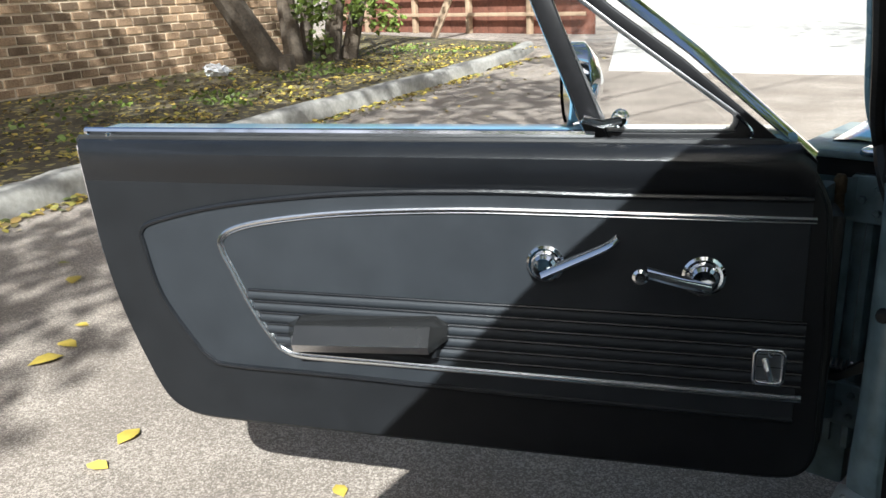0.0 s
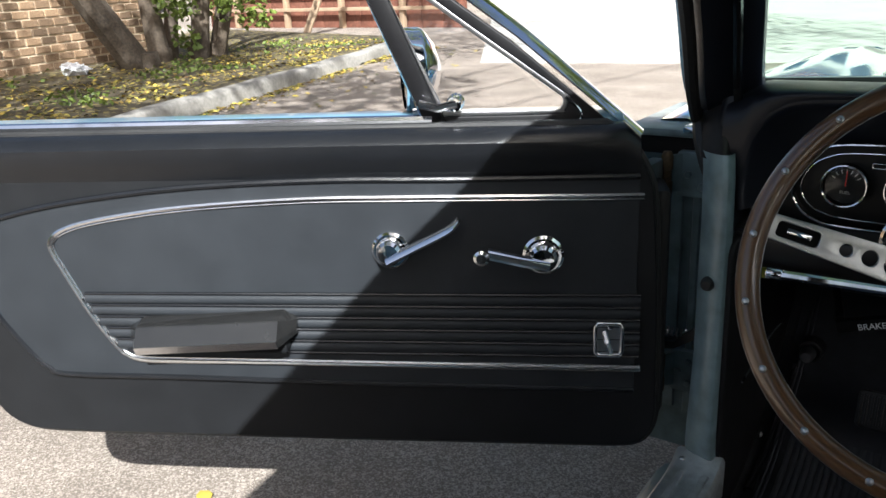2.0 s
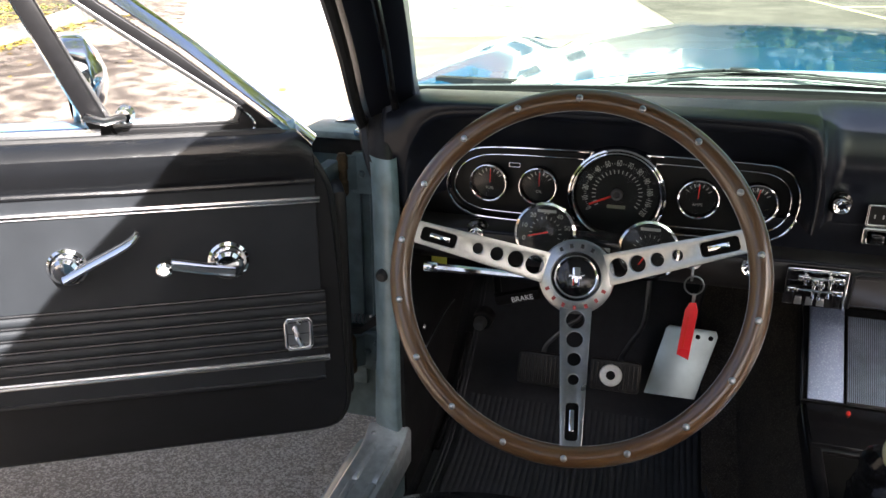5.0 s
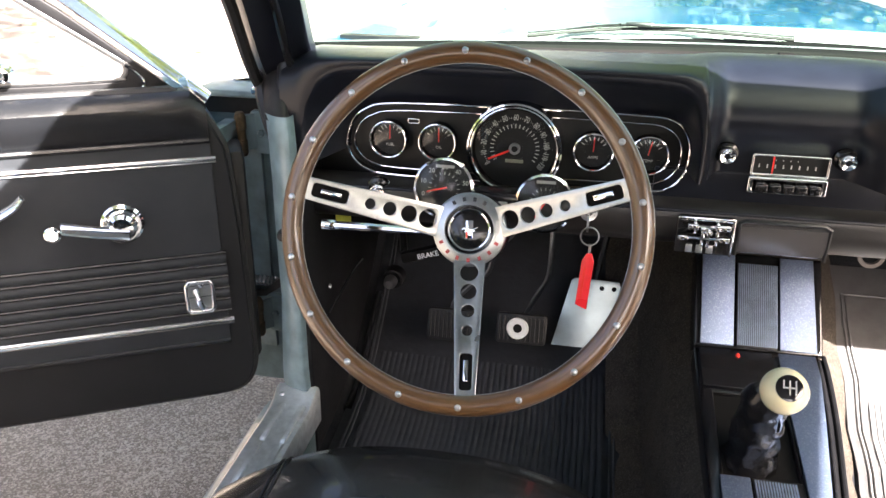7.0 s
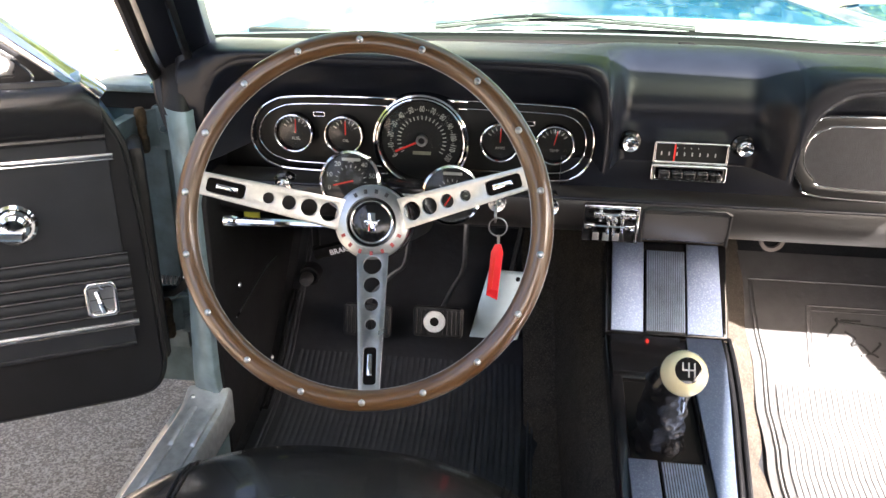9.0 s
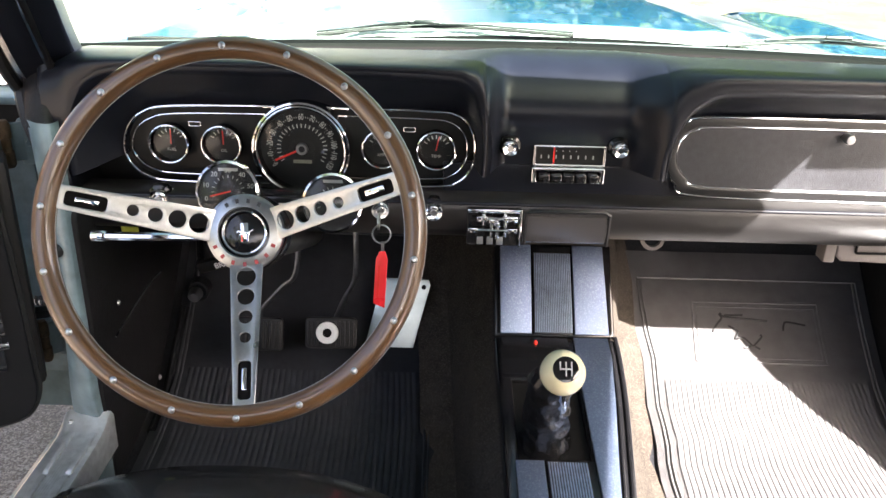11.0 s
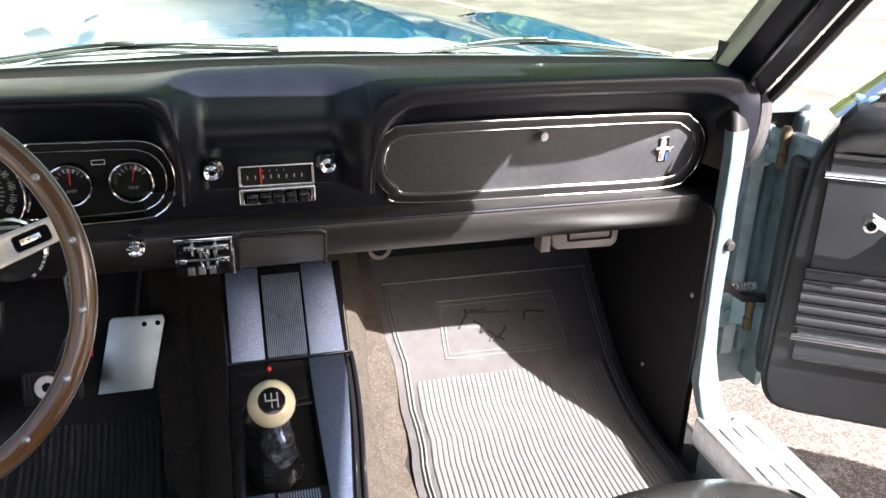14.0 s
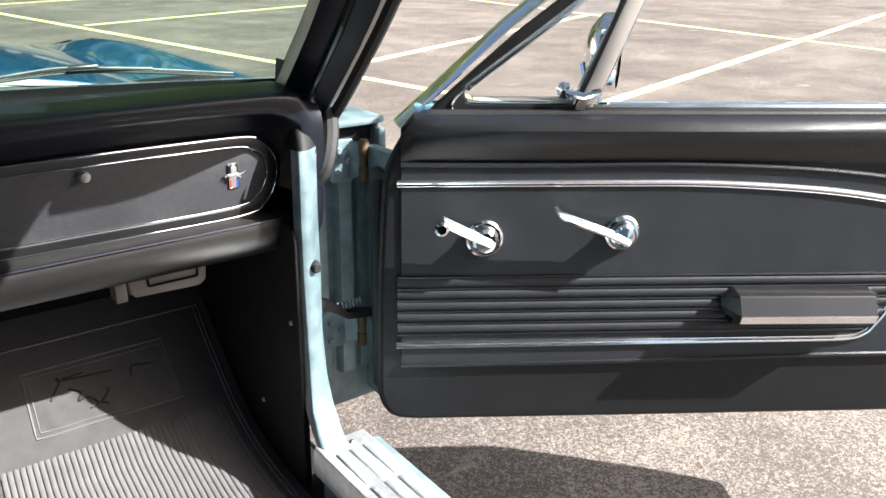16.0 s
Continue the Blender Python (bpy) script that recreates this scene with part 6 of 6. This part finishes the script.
def floor_mat(x0, x1, y0, y1, material, label, sgn):
    t = thing("floor_mat", label, "floor mat", "floor mats")
    ys = [y0 + (y1 - y0) * k / 24 for k in range(25)]
    off = 0.006

    def edge(y):
        k = max(0, (y - 0.05) / 0.4)
        if sgn > 0:
            return interp([(-0.62, 0.150), (-0.30, 0.168), (-0.10, 0.183), (0.056, 0.198), (0.181, 0.199), (0.269, 0.188), (0.35, 0.175), (0.42, 0.165)], y) + 0.002 * math.sin(y * 45), x1
        return x0, x1 - 0.02 * k
    rows = [[(edge(y)[0] + (edge(y)[1] - edge(y)[0]) * i / 10, y, floor_z(y) + off) for i in range(11)] for y in ys]
    sheet_bm = loft(rows)
    bmesh.ops.solidify(sheet_bm, geom=sheet_bm.faces[:], thickness=0.003)
    part("sheet", sheet_bm, material, t)
    n = 40
    yr = 0.152
    for k in range(n):
        f = (k + 0.5) / n
        pts = []
        for j in range(14):
            y = y0 + 0.02 + (yr - y0 - 0.02) * j / 13
            a, b = edge(y)
            pts.append((a + 0.035 + (b - a - 0.07) * f, y, floor_z(y) + off + 0.002))
        part("rib", tube(pts, (x1 - x0 - 0.07) / n * 0.40, seg=8, flat=0.24, up=Vector((0, 0, 1))), material, t)
    for inset in (0.017, 0.024):
        border = [(edge(y)[0] + inset, y, floor_z(y) + off + 0.002) for y in ys if y < y1 - inset] + [(edge(y)[1] - inset, y, floor_z(y) + off + 0.002) for y in ys[::-1] if y < y1 - inset]
        part("border_bead", tube(border, 0.0021, seg=6), material, t)
    if sgn > 0:
        fr = [(0.298, 0.183), (0.303, 0.272), (0.538, 0.272), (0.538, 0.181)]
        ln = []
        for (xa, ya), (xb, yb) in zip(fr, fr[1:] + fr[:1]):
            ln += [(xa + (xb - xa) * q / 6, ya + (yb - ya) * q / 6) for q in range(6)]
        part("panel_bead", tube([(x, y, floor_z(y) + off + 0.001) for x, y in ln], 0.002, closed=True, seg=5), material, t)
        fr2 = [(0.306, 0.190), (0.310, 0.265), (0.531, 0.265), (0.531, 0.188)]
        ln = []
        for (xa, ya), (xb, yb) in zip(fr2, fr2[1:] + fr2[:1]):
            ln += [(xa + (xb - xa) * q / 6, ya + (yb - ya) * q / 6) for q in range(6)]
        part("panel_bead", tube([(x, y, floor_z(y) + off + 0.001) for x, y in ln], 0.0013, closed=True, seg=5), material, t)
        # black strokes: the relief's own shadow is put into their colour
        strokes = [[(0.335, 0.227), (0.345, 0.239), (0.354, 0.247), (0.354, 0.255), (0.359, 0.25), (0.44, 0.245)], [(0.36, 0.252), (0.395, 0.253)], [(0.365, 0.237), (0.382, 0.228), (0.375, 0.217), (0.39, 0.219), (0.406, 0.206)], [(0.389, 0.203), (0.406, 0.207), (0.418, 0.202)], [(0.406, 0.206), (0.424, 0.22), (0.422, 0.224)], [(0.467, 0.231), (0.471, 0.242), (0.48, 0.244), (0.51, 0.24)]]
        for st_ in strokes:
            part("emboss", tube([(p[0], p[1], floor_z(p[1]) + off + 0.002) for p in spline([(x, y, 0) for x, y in st_], 4)], 0.0019, seg=6), RUBBER, t, "raised outline embossed in the mat, its shadow painted dark")
    return t


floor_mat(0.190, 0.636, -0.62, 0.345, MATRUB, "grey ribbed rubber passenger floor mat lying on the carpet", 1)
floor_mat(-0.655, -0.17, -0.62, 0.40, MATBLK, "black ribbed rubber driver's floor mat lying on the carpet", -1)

# ---- centre console and gear lever ----
con = thing("centre_console", "black centre console with grained silver and ribbed metal panels", "centre console")
ramp = frame_of((0.001, -0.012, 0.4475), (1, 0, 0), (0, 0.104, 0.109))
RL = 0.152
part("upper_body", plate([(-0.09, 0.0), (0.094, 0.0), (0.094, RL), (-0.09, RL)], (), 0.05, 0.004, ramp @ Matrix.Translation((0, 0, -0.052))), GLOSS, con)
part("left_panel", plate([(-0.082, 0.003), (-0.034, 0.003), (-0.034, RL - 0.004), (-0.082, RL - 0.004)], (), 0.004, 0.001, ramp), CONSOLE, con, "grained silver trim panel")
part("right_panel", plate([(0.032, 0.003), (0.084, 0.003), (0.080, RL - 0.004), (0.032, RL - 0.004)], (), 0.004, 0.001, ramp), CONSOLE, con, "grained silver trim panel")
rbp = part("ribbed_panel", plate([(-0.030, 0.003), (0.028, 0.003), (0.028, RL - 0.016), (-0.030, RL - 0.016)], (), 0.003, 0.001, ramp), DARK, con, "ribbed aluminium panel")
for k in range(21):
    x = -0.0288 + 0.00276 * k
    part("rib", box(x, x + 0.0017, 0.005, RL - 0.018, 0.003, 0.0055, 0.0004, ramp, 1), RIBM, rbp)
LM = frame_of((0.001, -0.014, 0.4465), (1, 0, 0), (0, -1, -0.165))
LMi = frame_of((0.001, -0.014, 0.4465), (1, 0, 0), (0, 1, 0.165))
part("lower_body", plate([(-0.09, -0.95), (0.060, -0.95), (0.060, -0.37), (0.070, -0.27), (0.086, -0.14), (0.093, -0.05), (0.094, 0), (-0.09, 0)], ([(-0.070, -0.245), (0.022, -0.245), (0.022, -0.095), (-0.070, -0.095)],), 0.05, 0.004, LMi @ Matrix.Translation((0, 0, -0.051))), GLOSS, con, "gloss black console body")
part("lamp_panel", plate([(-0.084, -0.088), (0.020, -0.088), (0.020, -0.004), (-0.084, -0.004)], (), 0.003, 0.001, LMi), GLOSS, con)
part("lamp_lens", lathe([(0, 0.006), (0.002, 0.0055), (0.0032, 0.003), (0.0032, 0)], LMi @ Matrix.Translation((-0.030, -0.018, 0.002)), 12), REDP, con, "small red warning lamp")
part("side_panel", plate([(0.024, -0.60), (0.042, -0.60), (0.042, -0.37), (0.053, -0.27), (0.070, -0.14), (0.080, -0.05), (0.081, -0.003), (0.029, -0.003), (0.027, -0.09)], (), 0.004, 0.001, LMi), CONSOLE, con, "long grained silver trim strip")
part("rear_panel", plate([(-0.076, -0.60), (-0.040, -0.60), (-0.040, -0.252), (-0.076, -0.252)], (), 0.004, 0.001, LMi), CONSOLE, con)
rb2 = part("rear_ribbed", plate([(-0.037, -0.60), (0.015, -0.60), (0.015, -0.252), (-0.037, -0.252)], (), 0.003, 0.001, LMi), DARK, con)
for k in range(15):
    x = -0.0355 + 0.0034 * k
    part("rib", box(x, x + 0.0019, -0.59, -0.256, 0.003, 0.0055, 0.0004, LMi, 1), RIBM, rb2)
for off_, r_ in ((0.0, 0.0035), (-0.0105, 0.0022)):
    part("side_rail", tube(spline([(x + off_, y, 0.4465 + 0.165 * (y + 0.014) + 0.0005) for x, y in ((0.0945, -0.012), (0.0935, -0.06), (0.0865, -0.15), (0.0705, -0.28), (0.0605, -0.38), (0.0605, -0.6))], 5), r_, seg=8), GLOSS, con, "gloss black console edge rail")
part("well", box(-0.0695, 0.0215, -0.2445, -0.0955, -0.020, -0.008, 0, LMi), BLACK, con)
gl_ = thing("gear_lever", "gear lever with ivory ball knob and black leather gaiter", "gear lever")
KP = Vector((-0.036, -0.316, 0.571))
rows = []
for k in range(45):
    t = k / 44
    c = Vector((-0.031 - 0.016 * t, -0.212 - 0.080 * t, 0.396 + 0.160 * t))
    r = interp([(0, 0.033), (0.08, 0.027), (0.25, 0.0245), (0.45, 0.0265), (0.6, 0.0225), (0.75, 0.0235), (0.9, 0.022), (1, 0.013)], t)
    ring_ = []
    for j in range(48):
        a = 2 * math.pi * j / 48
        p = Vector((math.cos(a) * 1.1, math.sin(a) * 1.1, t * 4.2))
        w = 1 - 2.2 * abs(noise.noise(p + Vector((3.1, 0.4, 7.7))))
        w2 = 1 - 2 * abs(noise.noise(p * 2.3 + Vector((9.1, 5.4, 1.7))))
        d_ = r * (1 + 0.20 * w * (1 - 0.5 * t) + 0.09 * w2)
        ring_.append((c[0] + d_ * math.cos(a), c[1] + d_ * 1.2 * math.sin(a), c[2] + 0.004 * w2 * (1 - t)))
    rows.append(ring_)
part("gaiter", loft(rows, closed=True, cap=True), LEATHER, gl_, "creased black leather gaiter", 70)
part("stick", tube([KP - Vector((-0.008, -0.03, 0.07)), KP - Vector((0, 0, 0.015))], 0.006, seg=10), CHROME, gl_)
ax = Vector((-0.10, -0.72, 0.62)).normalized()
KM = frame_of(KP, Vector((1, 0, 0.0)), ax.cross(Vector((1, 0, 0))))
kb_ = part("knob", lathe([(0.0145 * 1, 0.0215), (0.018, 0.0185), (0.022, 0.013), (0.0256, 0.004), (0.026, -0.003), (0.024, -0.011), (0.018, -0.019), (0.010, -0.0245), (0, -0.0255)], KM, 36), IVORY, gl_, "ivory ball knob")
part("cap", lathe([(0, 0.0235), (0.010, 0.0228), (0.0148, 0.0213)], KM, 28), GLOSS, kb_, "black shift pattern cap")
hp = None
for a in ((-0.0070, -0.001, -0.0056, 0.008), (-0.0007, -0.008, 0.0007, 0.008), (0.0056, -0.008, 0.0070, 0.008), (-0.0070, -0.0008, 0.0070, 0.0008)):
    hp = box(a[0], a[2], a[1], a[3], 0.0232, 0.0242, 0, KM, bm=hp)
part("shift_pattern", hp, WHITEP, kb_, "white shift pattern lines")


# ---- seats ----
def seat(cx, y_front, label, hw=0.245):
    s = thing("front_seat", label, "car seat", "front seats")
    rows = []
    for k in range(29):
        x = -hw + 2 * hw * k / 28
        e = 1 - abs(x / hw) ** 2.6
        f = y_front - 0.06 * abs(x / hw) ** 2.4
        rows.append([(cx + x, y, z) for y, z in ((f - 0.02, 0.25), (f + 0.0, 0.29), (f + 0.004, 0.320 + 0.033 * e), (f - 0.008, 0.338 + 0.050 * e), (f - 0.024, 0.345 + 0.062 * e), (f - 0.055, 0.348 + 0.068 * e), (f - 0.11, 0.347 + 0.067 * e), (f - 0.2, 0.344 + 0.062 * e), (f - 0.42, 0.330 + 0.05 * e), (f - 0.50, 0.33))])
    part("cushion", loft(rows), SEATV, s, "black vinyl seat cushion with stitched bolster")
    for sx in (-0.72, -0.69, 0.69, 0.72):
        e = 1 - abs(sx) ** 2.6
        f = y_front - 0.06 * abs(sx) ** 2.4
        part("seam", tube(spline([(cx + sx * hw, y, z) for y, z in ((f + 0.004, 0.320 + 0.033 * e), (f - 0.008, 0.3385 + 0.050 * e), (f - 0.024, 0.3455 + 0.062 * e), (f - 0.055, 0.3485 + 0.068 * e), (f - 0.11, 0.3475 + 0.067 * e), (f - 0.2, 0.3445 + 0.062 * e))], 5), 0.0014, seg=5), VINYL, s)
    part("backrest", loft([[(cx + x * w, y - 0.03 * (1 - (x / 0.24) ** 2), z) for x in (-0.24, -0.22, -0.12, 0, 0.12, 0.22, 0.24)] for y, z, w in ((-0.83, 0.36, 1), (-0.88, 0.5, 1), (-0.94, 0.70, 0.97), (-0.97, 0.78, 0.92), (-1.0, 0.79, 0.88), (-1.05, 0.76, 0.92), (-1.03, 0.5, 1), (-0.98, 0.33, 1))], closed=False), VINYL, s)
    part("base", box(cx - 0.2, cx + 0.2, -0.80, y_front - 0.07, 0.215, 0.34, 0.01), DARK, s)
    return s


seat(-0.425, -0.262, "glossy black vinyl driver's bucket seat", 0.285)
seat(0.44, -0.335, "black vinyl passenger bucket seat")

# ---- surroundings: small things ----
lit = thing("plastic_bag", "crumpled white plastic litter lying on the soil", "litter")
cr = bmesh.new()
bmesh.ops.create_icosphere(cr, subdivisions=3, radius=0.2)
for v in cr.verts:
    v.co = Vector((v.co.x * 1.3, v.co.y * 0.8, v.co.z * 0.45)) * (0.75 + 0.55 * noise.noise(v.co * 14))
cr.transform(Matrix.Translation((-9.2, 4.15, 0.16)))
part("bag", cr, PAPER, lit)
tree(-9.3, 5.5, [(-0.2, -1.2, 0.19, -9.02, 4.92), (0.0, -0.15, 0.14, -9.35, 5.42), (0.1, 0.3, 0.13, -9.28, 5.95), (0.15, 0.55, 0.12, -9.33, 6.28), (-0.1, 0.4, 0.10, -9.6, 5.75)], 3.0, [((-8.8, 5.2, 0.80), 0.20, 75), ((-8.85, 5.5, 0.70), 0.17, 60), ((-9.1, 5.6, 0.98), 0.3, 120), ((-9.0, 6.35, 0.82), 0.34, 200), ((-8.9, 6.7, 0.58), 0.26, 120), ((-9.2, 5.75, 0.34), 0.2, 60), ((-9.3, 6.7, 1.2), 0.45, 160)], "multi-stemmed tree with dark bark and thin yellow-green leaves", 3400)
# brick wall with timber braces, drawn as plain red-brown boards
fw = thing("braced_wall", "dark red-brown brick wall with pale timber braces, simplified to boards", "fence")
for k in range(14):
    part("board", box(-16.5 + 0.52 * k, -15.99 + 0.52 * k, 12.2, 12.26 + 0.01 * (k % 2), 0.0, 1.7, 0.01), REDWALL, fw)
for x in (-15.5, -13.9, -12.3, -10.7):
    part("post", box(x, x + 0.1, 12.05, 12.17, 0.0, 1.8, 0.01), TIMBER, fw)
for z in (0.35, 0.75, 1.2):
    part("rail", box(-16.4, -9.3, 12.0, 12.06, z, z + 0.07, 0.005), TIMBER, fw)
brd = thing("leaning_board", "pale timber board leaning against the red-brown wall", "board")
part("plank", box(-0.08, 0.08, -0.02, 0.02, 0, 1.9, 0.006, pose(-11.75, 10.5, 0.02, -12, 22, 0)), TIMBER, brd)

bits = bmesh.new()
weeds = bmesh.new()


def scatter(bm, x, y, z, size, tilt):
    leaf_mesh(size, bm, Matrix.Translation((x, y, z)) @ Euler((random.uniform(-tilt, tilt), random.uniform(-tilt, tilt), random.uniform(0, 6.3))).to_matrix().to_4x4())


for _ in range(15000):
    y = random.uniform(-2, 8.6)
    kx = interp([(b, a) for a, b in KL], y) - 0.18
    x = kx - abs(random.gauss(0, 1.6)) - 0.02
    drift = noise.noise(Vector((x * 1.3, y * 1.3, 2.0))) + 0.35 * noise.noise(Vector((x * 5, y * 5, 5.0)))
    if drift > random.uniform(-0.25, 0.75):
        scatter(bits, x, y, 0.108, random.uniform(0.02, 0.062), 0.5)
    elif drift < -0.12 and random.random() < 0.45 and x < kx - 0.5:
        scatter(weeds, x, y, 0.115 + random.uniform(0, 0.03), random.uniform(0.025, 0.06), 1.1)
for _ in range(2600):
    y = random.uniform(-2, 8.6)
    kx = interp([(b, a) for a, b in KL], y)
    if noise.noise(Vector((1.0, y * 1.5, 4.0))) > random.uniform(-0.5, 0.5):
        scatter(bits, kx + abs(random.gauss(0, 0.09)) + 0.03, y, 0.008, random.uniform(0.025, 0.07), 0.4)
for _ in range(200):
    y = random.uniform(-2, 8.6)
    scatter(bits, interp([(b, a) for a, b in KL], y) + abs(random.gauss(0, 0.6)) + 0.05, y, 0.006, random.uniform(0.03, 0.07), 0.3)
tagged(part("weeds", weeds, LEAFG, angle=20), "low green weeds growing through the soil bed", "weeds", "", "stuff")
tagged(part("fallen_leaves", bits, LEAFB, angle=20), "yellow autumn leaves scattered along the kerb and soil", "leaves", "", "stuff")
for x, y, s, r in ((-2.24, -0.44, 0.075, 0.4), (-2.17, -0.55, 0.06, 2), (-3.53, -0.02, 0.09, 1), (-2.86, -0.39, 0.10, 3), (-2.93, -0.30, 0.08, 5), (-3.05, -0.2, 0.05, 2.2), (-2.5, -0.75, 0.05, 0.3), (-1.66, -0.25, 0.05, 1.2), (-1.95, 1.35, 0.08, 0.8), (-1.6, 2.1, 0.07, 2.9), (-2.6, 2.7, 0.08, 1.9), (-3.0, 4.2, 0.09, 0.2), (-2.2, 5.4, 0.1, 1.3)):
    lf = bmesh.new()
    leaf_mesh(s, lf, Matrix.Translation((x, y, 0.004)) @ Matrix.Rotation(r, 4, "Z"))
    tagged(part("fallen_leaf", lf, LEAFY, angle=20), "single yellow autumn leaf lying on asphalt", "leaf", "single leaves")
tree(-7.6, -5.2, [(0.5, 0.9, 0.2), (-0.2, 0.6, 0.17), (0.9, 0.3, 0.16)], 5.0, [((-6.6, -1.6, 4.6), 0.8, 230), ((-5.6, -0.9, 5.0), 0.8, 210), ((-6.0, -2.6, 5.6), 0.9, 230), ((-4.4, 0.4, 5.6), 0.8, 240), ((-4.9, 1.9, 5.2), 0.8, 280), ((-6.1, 0.9, 6.0), 0.9, 260)], "tree over the soil bed with an open yellow-green crown", 2400, 0.11)
tree(-2.2, -8.2, [(0.2, 0.5, 0.2), (-0.4, 0.3, 0.16), (0.35, 0.1, 0.15)], 6.0, [((-1.2, -4.6, 6.6), 1.3, 1500), ((-2.6, -5.6, 7.4), 1.6, 2000), ((-0.6, -6.2, 7.2), 1.3, 1400), ((-3.4, -4.2, 6.2), 1.2, 1200), ((-1.9, -3.4, 5.6), 0.9, 900), ((-3.2, -2.6, 7.0), 1.3, 1500), ((-4.2, -4.8, 7.6), 1.4, 1600), ((-3.0, -1.2, 7.4), 1.1, 1000), ((0.2, -4.7, 4.9), 0.8, 500), ((1.4, -6.4, 6.2), 1.0, 600)] + [((1.0, -2.6, 6.5), 1.1, 620), ((-0.3, -1.0, 6.6), 1.0, 520), ((0.5, -1.5, 7.3), 0.9, 420), ((2.2, -3.4, 6.4), 0.8, 320), ((-0.2, -3.2, 7.0), 1.0, 480), ((-1.3, -1.2, 7.0), 1.0, 430), ((-2.2, -2.6, 7.2), 1.0, 430), ((-1.3, 1.4, 7.2), 0.9, 300), ((-2.6, 3.0, 8.0), 1.3, 520), ((-0.6, 2.2, 8.2), 1.1, 420), ((-2.8, 4.8, 8.6), 1.7, 800), ((-1.4, 6.2, 9.0), 1.6, 700), ((2.8, 4.8, 8.8), 1.7, 800), ((3.8, 3.0, 8.4), 1.5, 600), ((1.6, 6.4, 9.2), 1.5, 600)], "tall tree behind the car with a broken yellow-green crown", 3000, 0.12)
# unseen tree belt, added to shape reflections and hold back low sky light
wood = bmesh.new()
for k in range(150):
    a = radians(random.uniform(-82, 262))
    if 88 < math.degrees(a) % 360 < 140:
        continue
    far = 34 + random.uniform(-3, 6)
    clump(wood, (far * math.cos(a), far * math.sin(a), random.uniform(0.8, 11.0) * (0.75 if math.sin(a) < 0 else 1)), random.uniform(1.8, 3.2), 150, 0.8)
for k in range(70):
    a = radians(random.uniform(28, 86))
    far = 40 + random.uniform(-3, 6)
    clump(wood, (far * math.cos(a), far * math.sin(a), random.uniform(2, 17)), random.uniform(2.2, 3.6), 170, 0.9)
for k in range(100):
    a = radians(random.uniform(42, 132))
    far = 56 + random.uniform(-3, 8)
    clump(wood, (far * math.cos(a), far * math.sin(a), random.uniform(16, 44)), random.uniform(3.0, 5.0), 150, 1.5)
tagged(part("far_trees", wood, LEAFG, angle=20), "unseen belt of green trees added for reflections and to screen low sky", "trees", "", "stuff")


def building():
    """Long cream house front beyond the driveway."""
    h = thing("building", "long cream rendered building beyond the driveway", "building")
    m = frame_of((-34, 47, 0), (1, -0.03, 0), (0, 0, 1))
    part("wall", box(0, 38, 0, 8.4, -6, 0, 0, m), RENDERW, h)
    part("roof", loft([[(x, z, y) for z, y in ((8.3, 0.6), (8.5, 0.7), (11.0, -3.0), (8.5, -6.6), (8.3, -6.4))] for x in (-0.5, 38.5)], m=m, cap=True), REDWALL, h, "low red-brown roof")
    for r in (1.1, 4.9):
        for c in (5, 6, 7, 8):
            x = 1.2 + c * 3.1
            w = part("window", box(x, x + 1.3, r, r + 1.9, 0.0, 0.05, 0.01, m), PANE, h)
            part("frame", plate([(x - 0.1, r - 0.1), (x + 1.4, r - 0.1), (x + 1.4, r + 2.0), (x - 0.1, r + 2.0)], ([(x, r), (x + 1.3, r), (x + 1.3, r + 1.9), (x, r + 1.9)],), 0.1, 0.01, m), PAPER, w)


building()
wall_bricks()
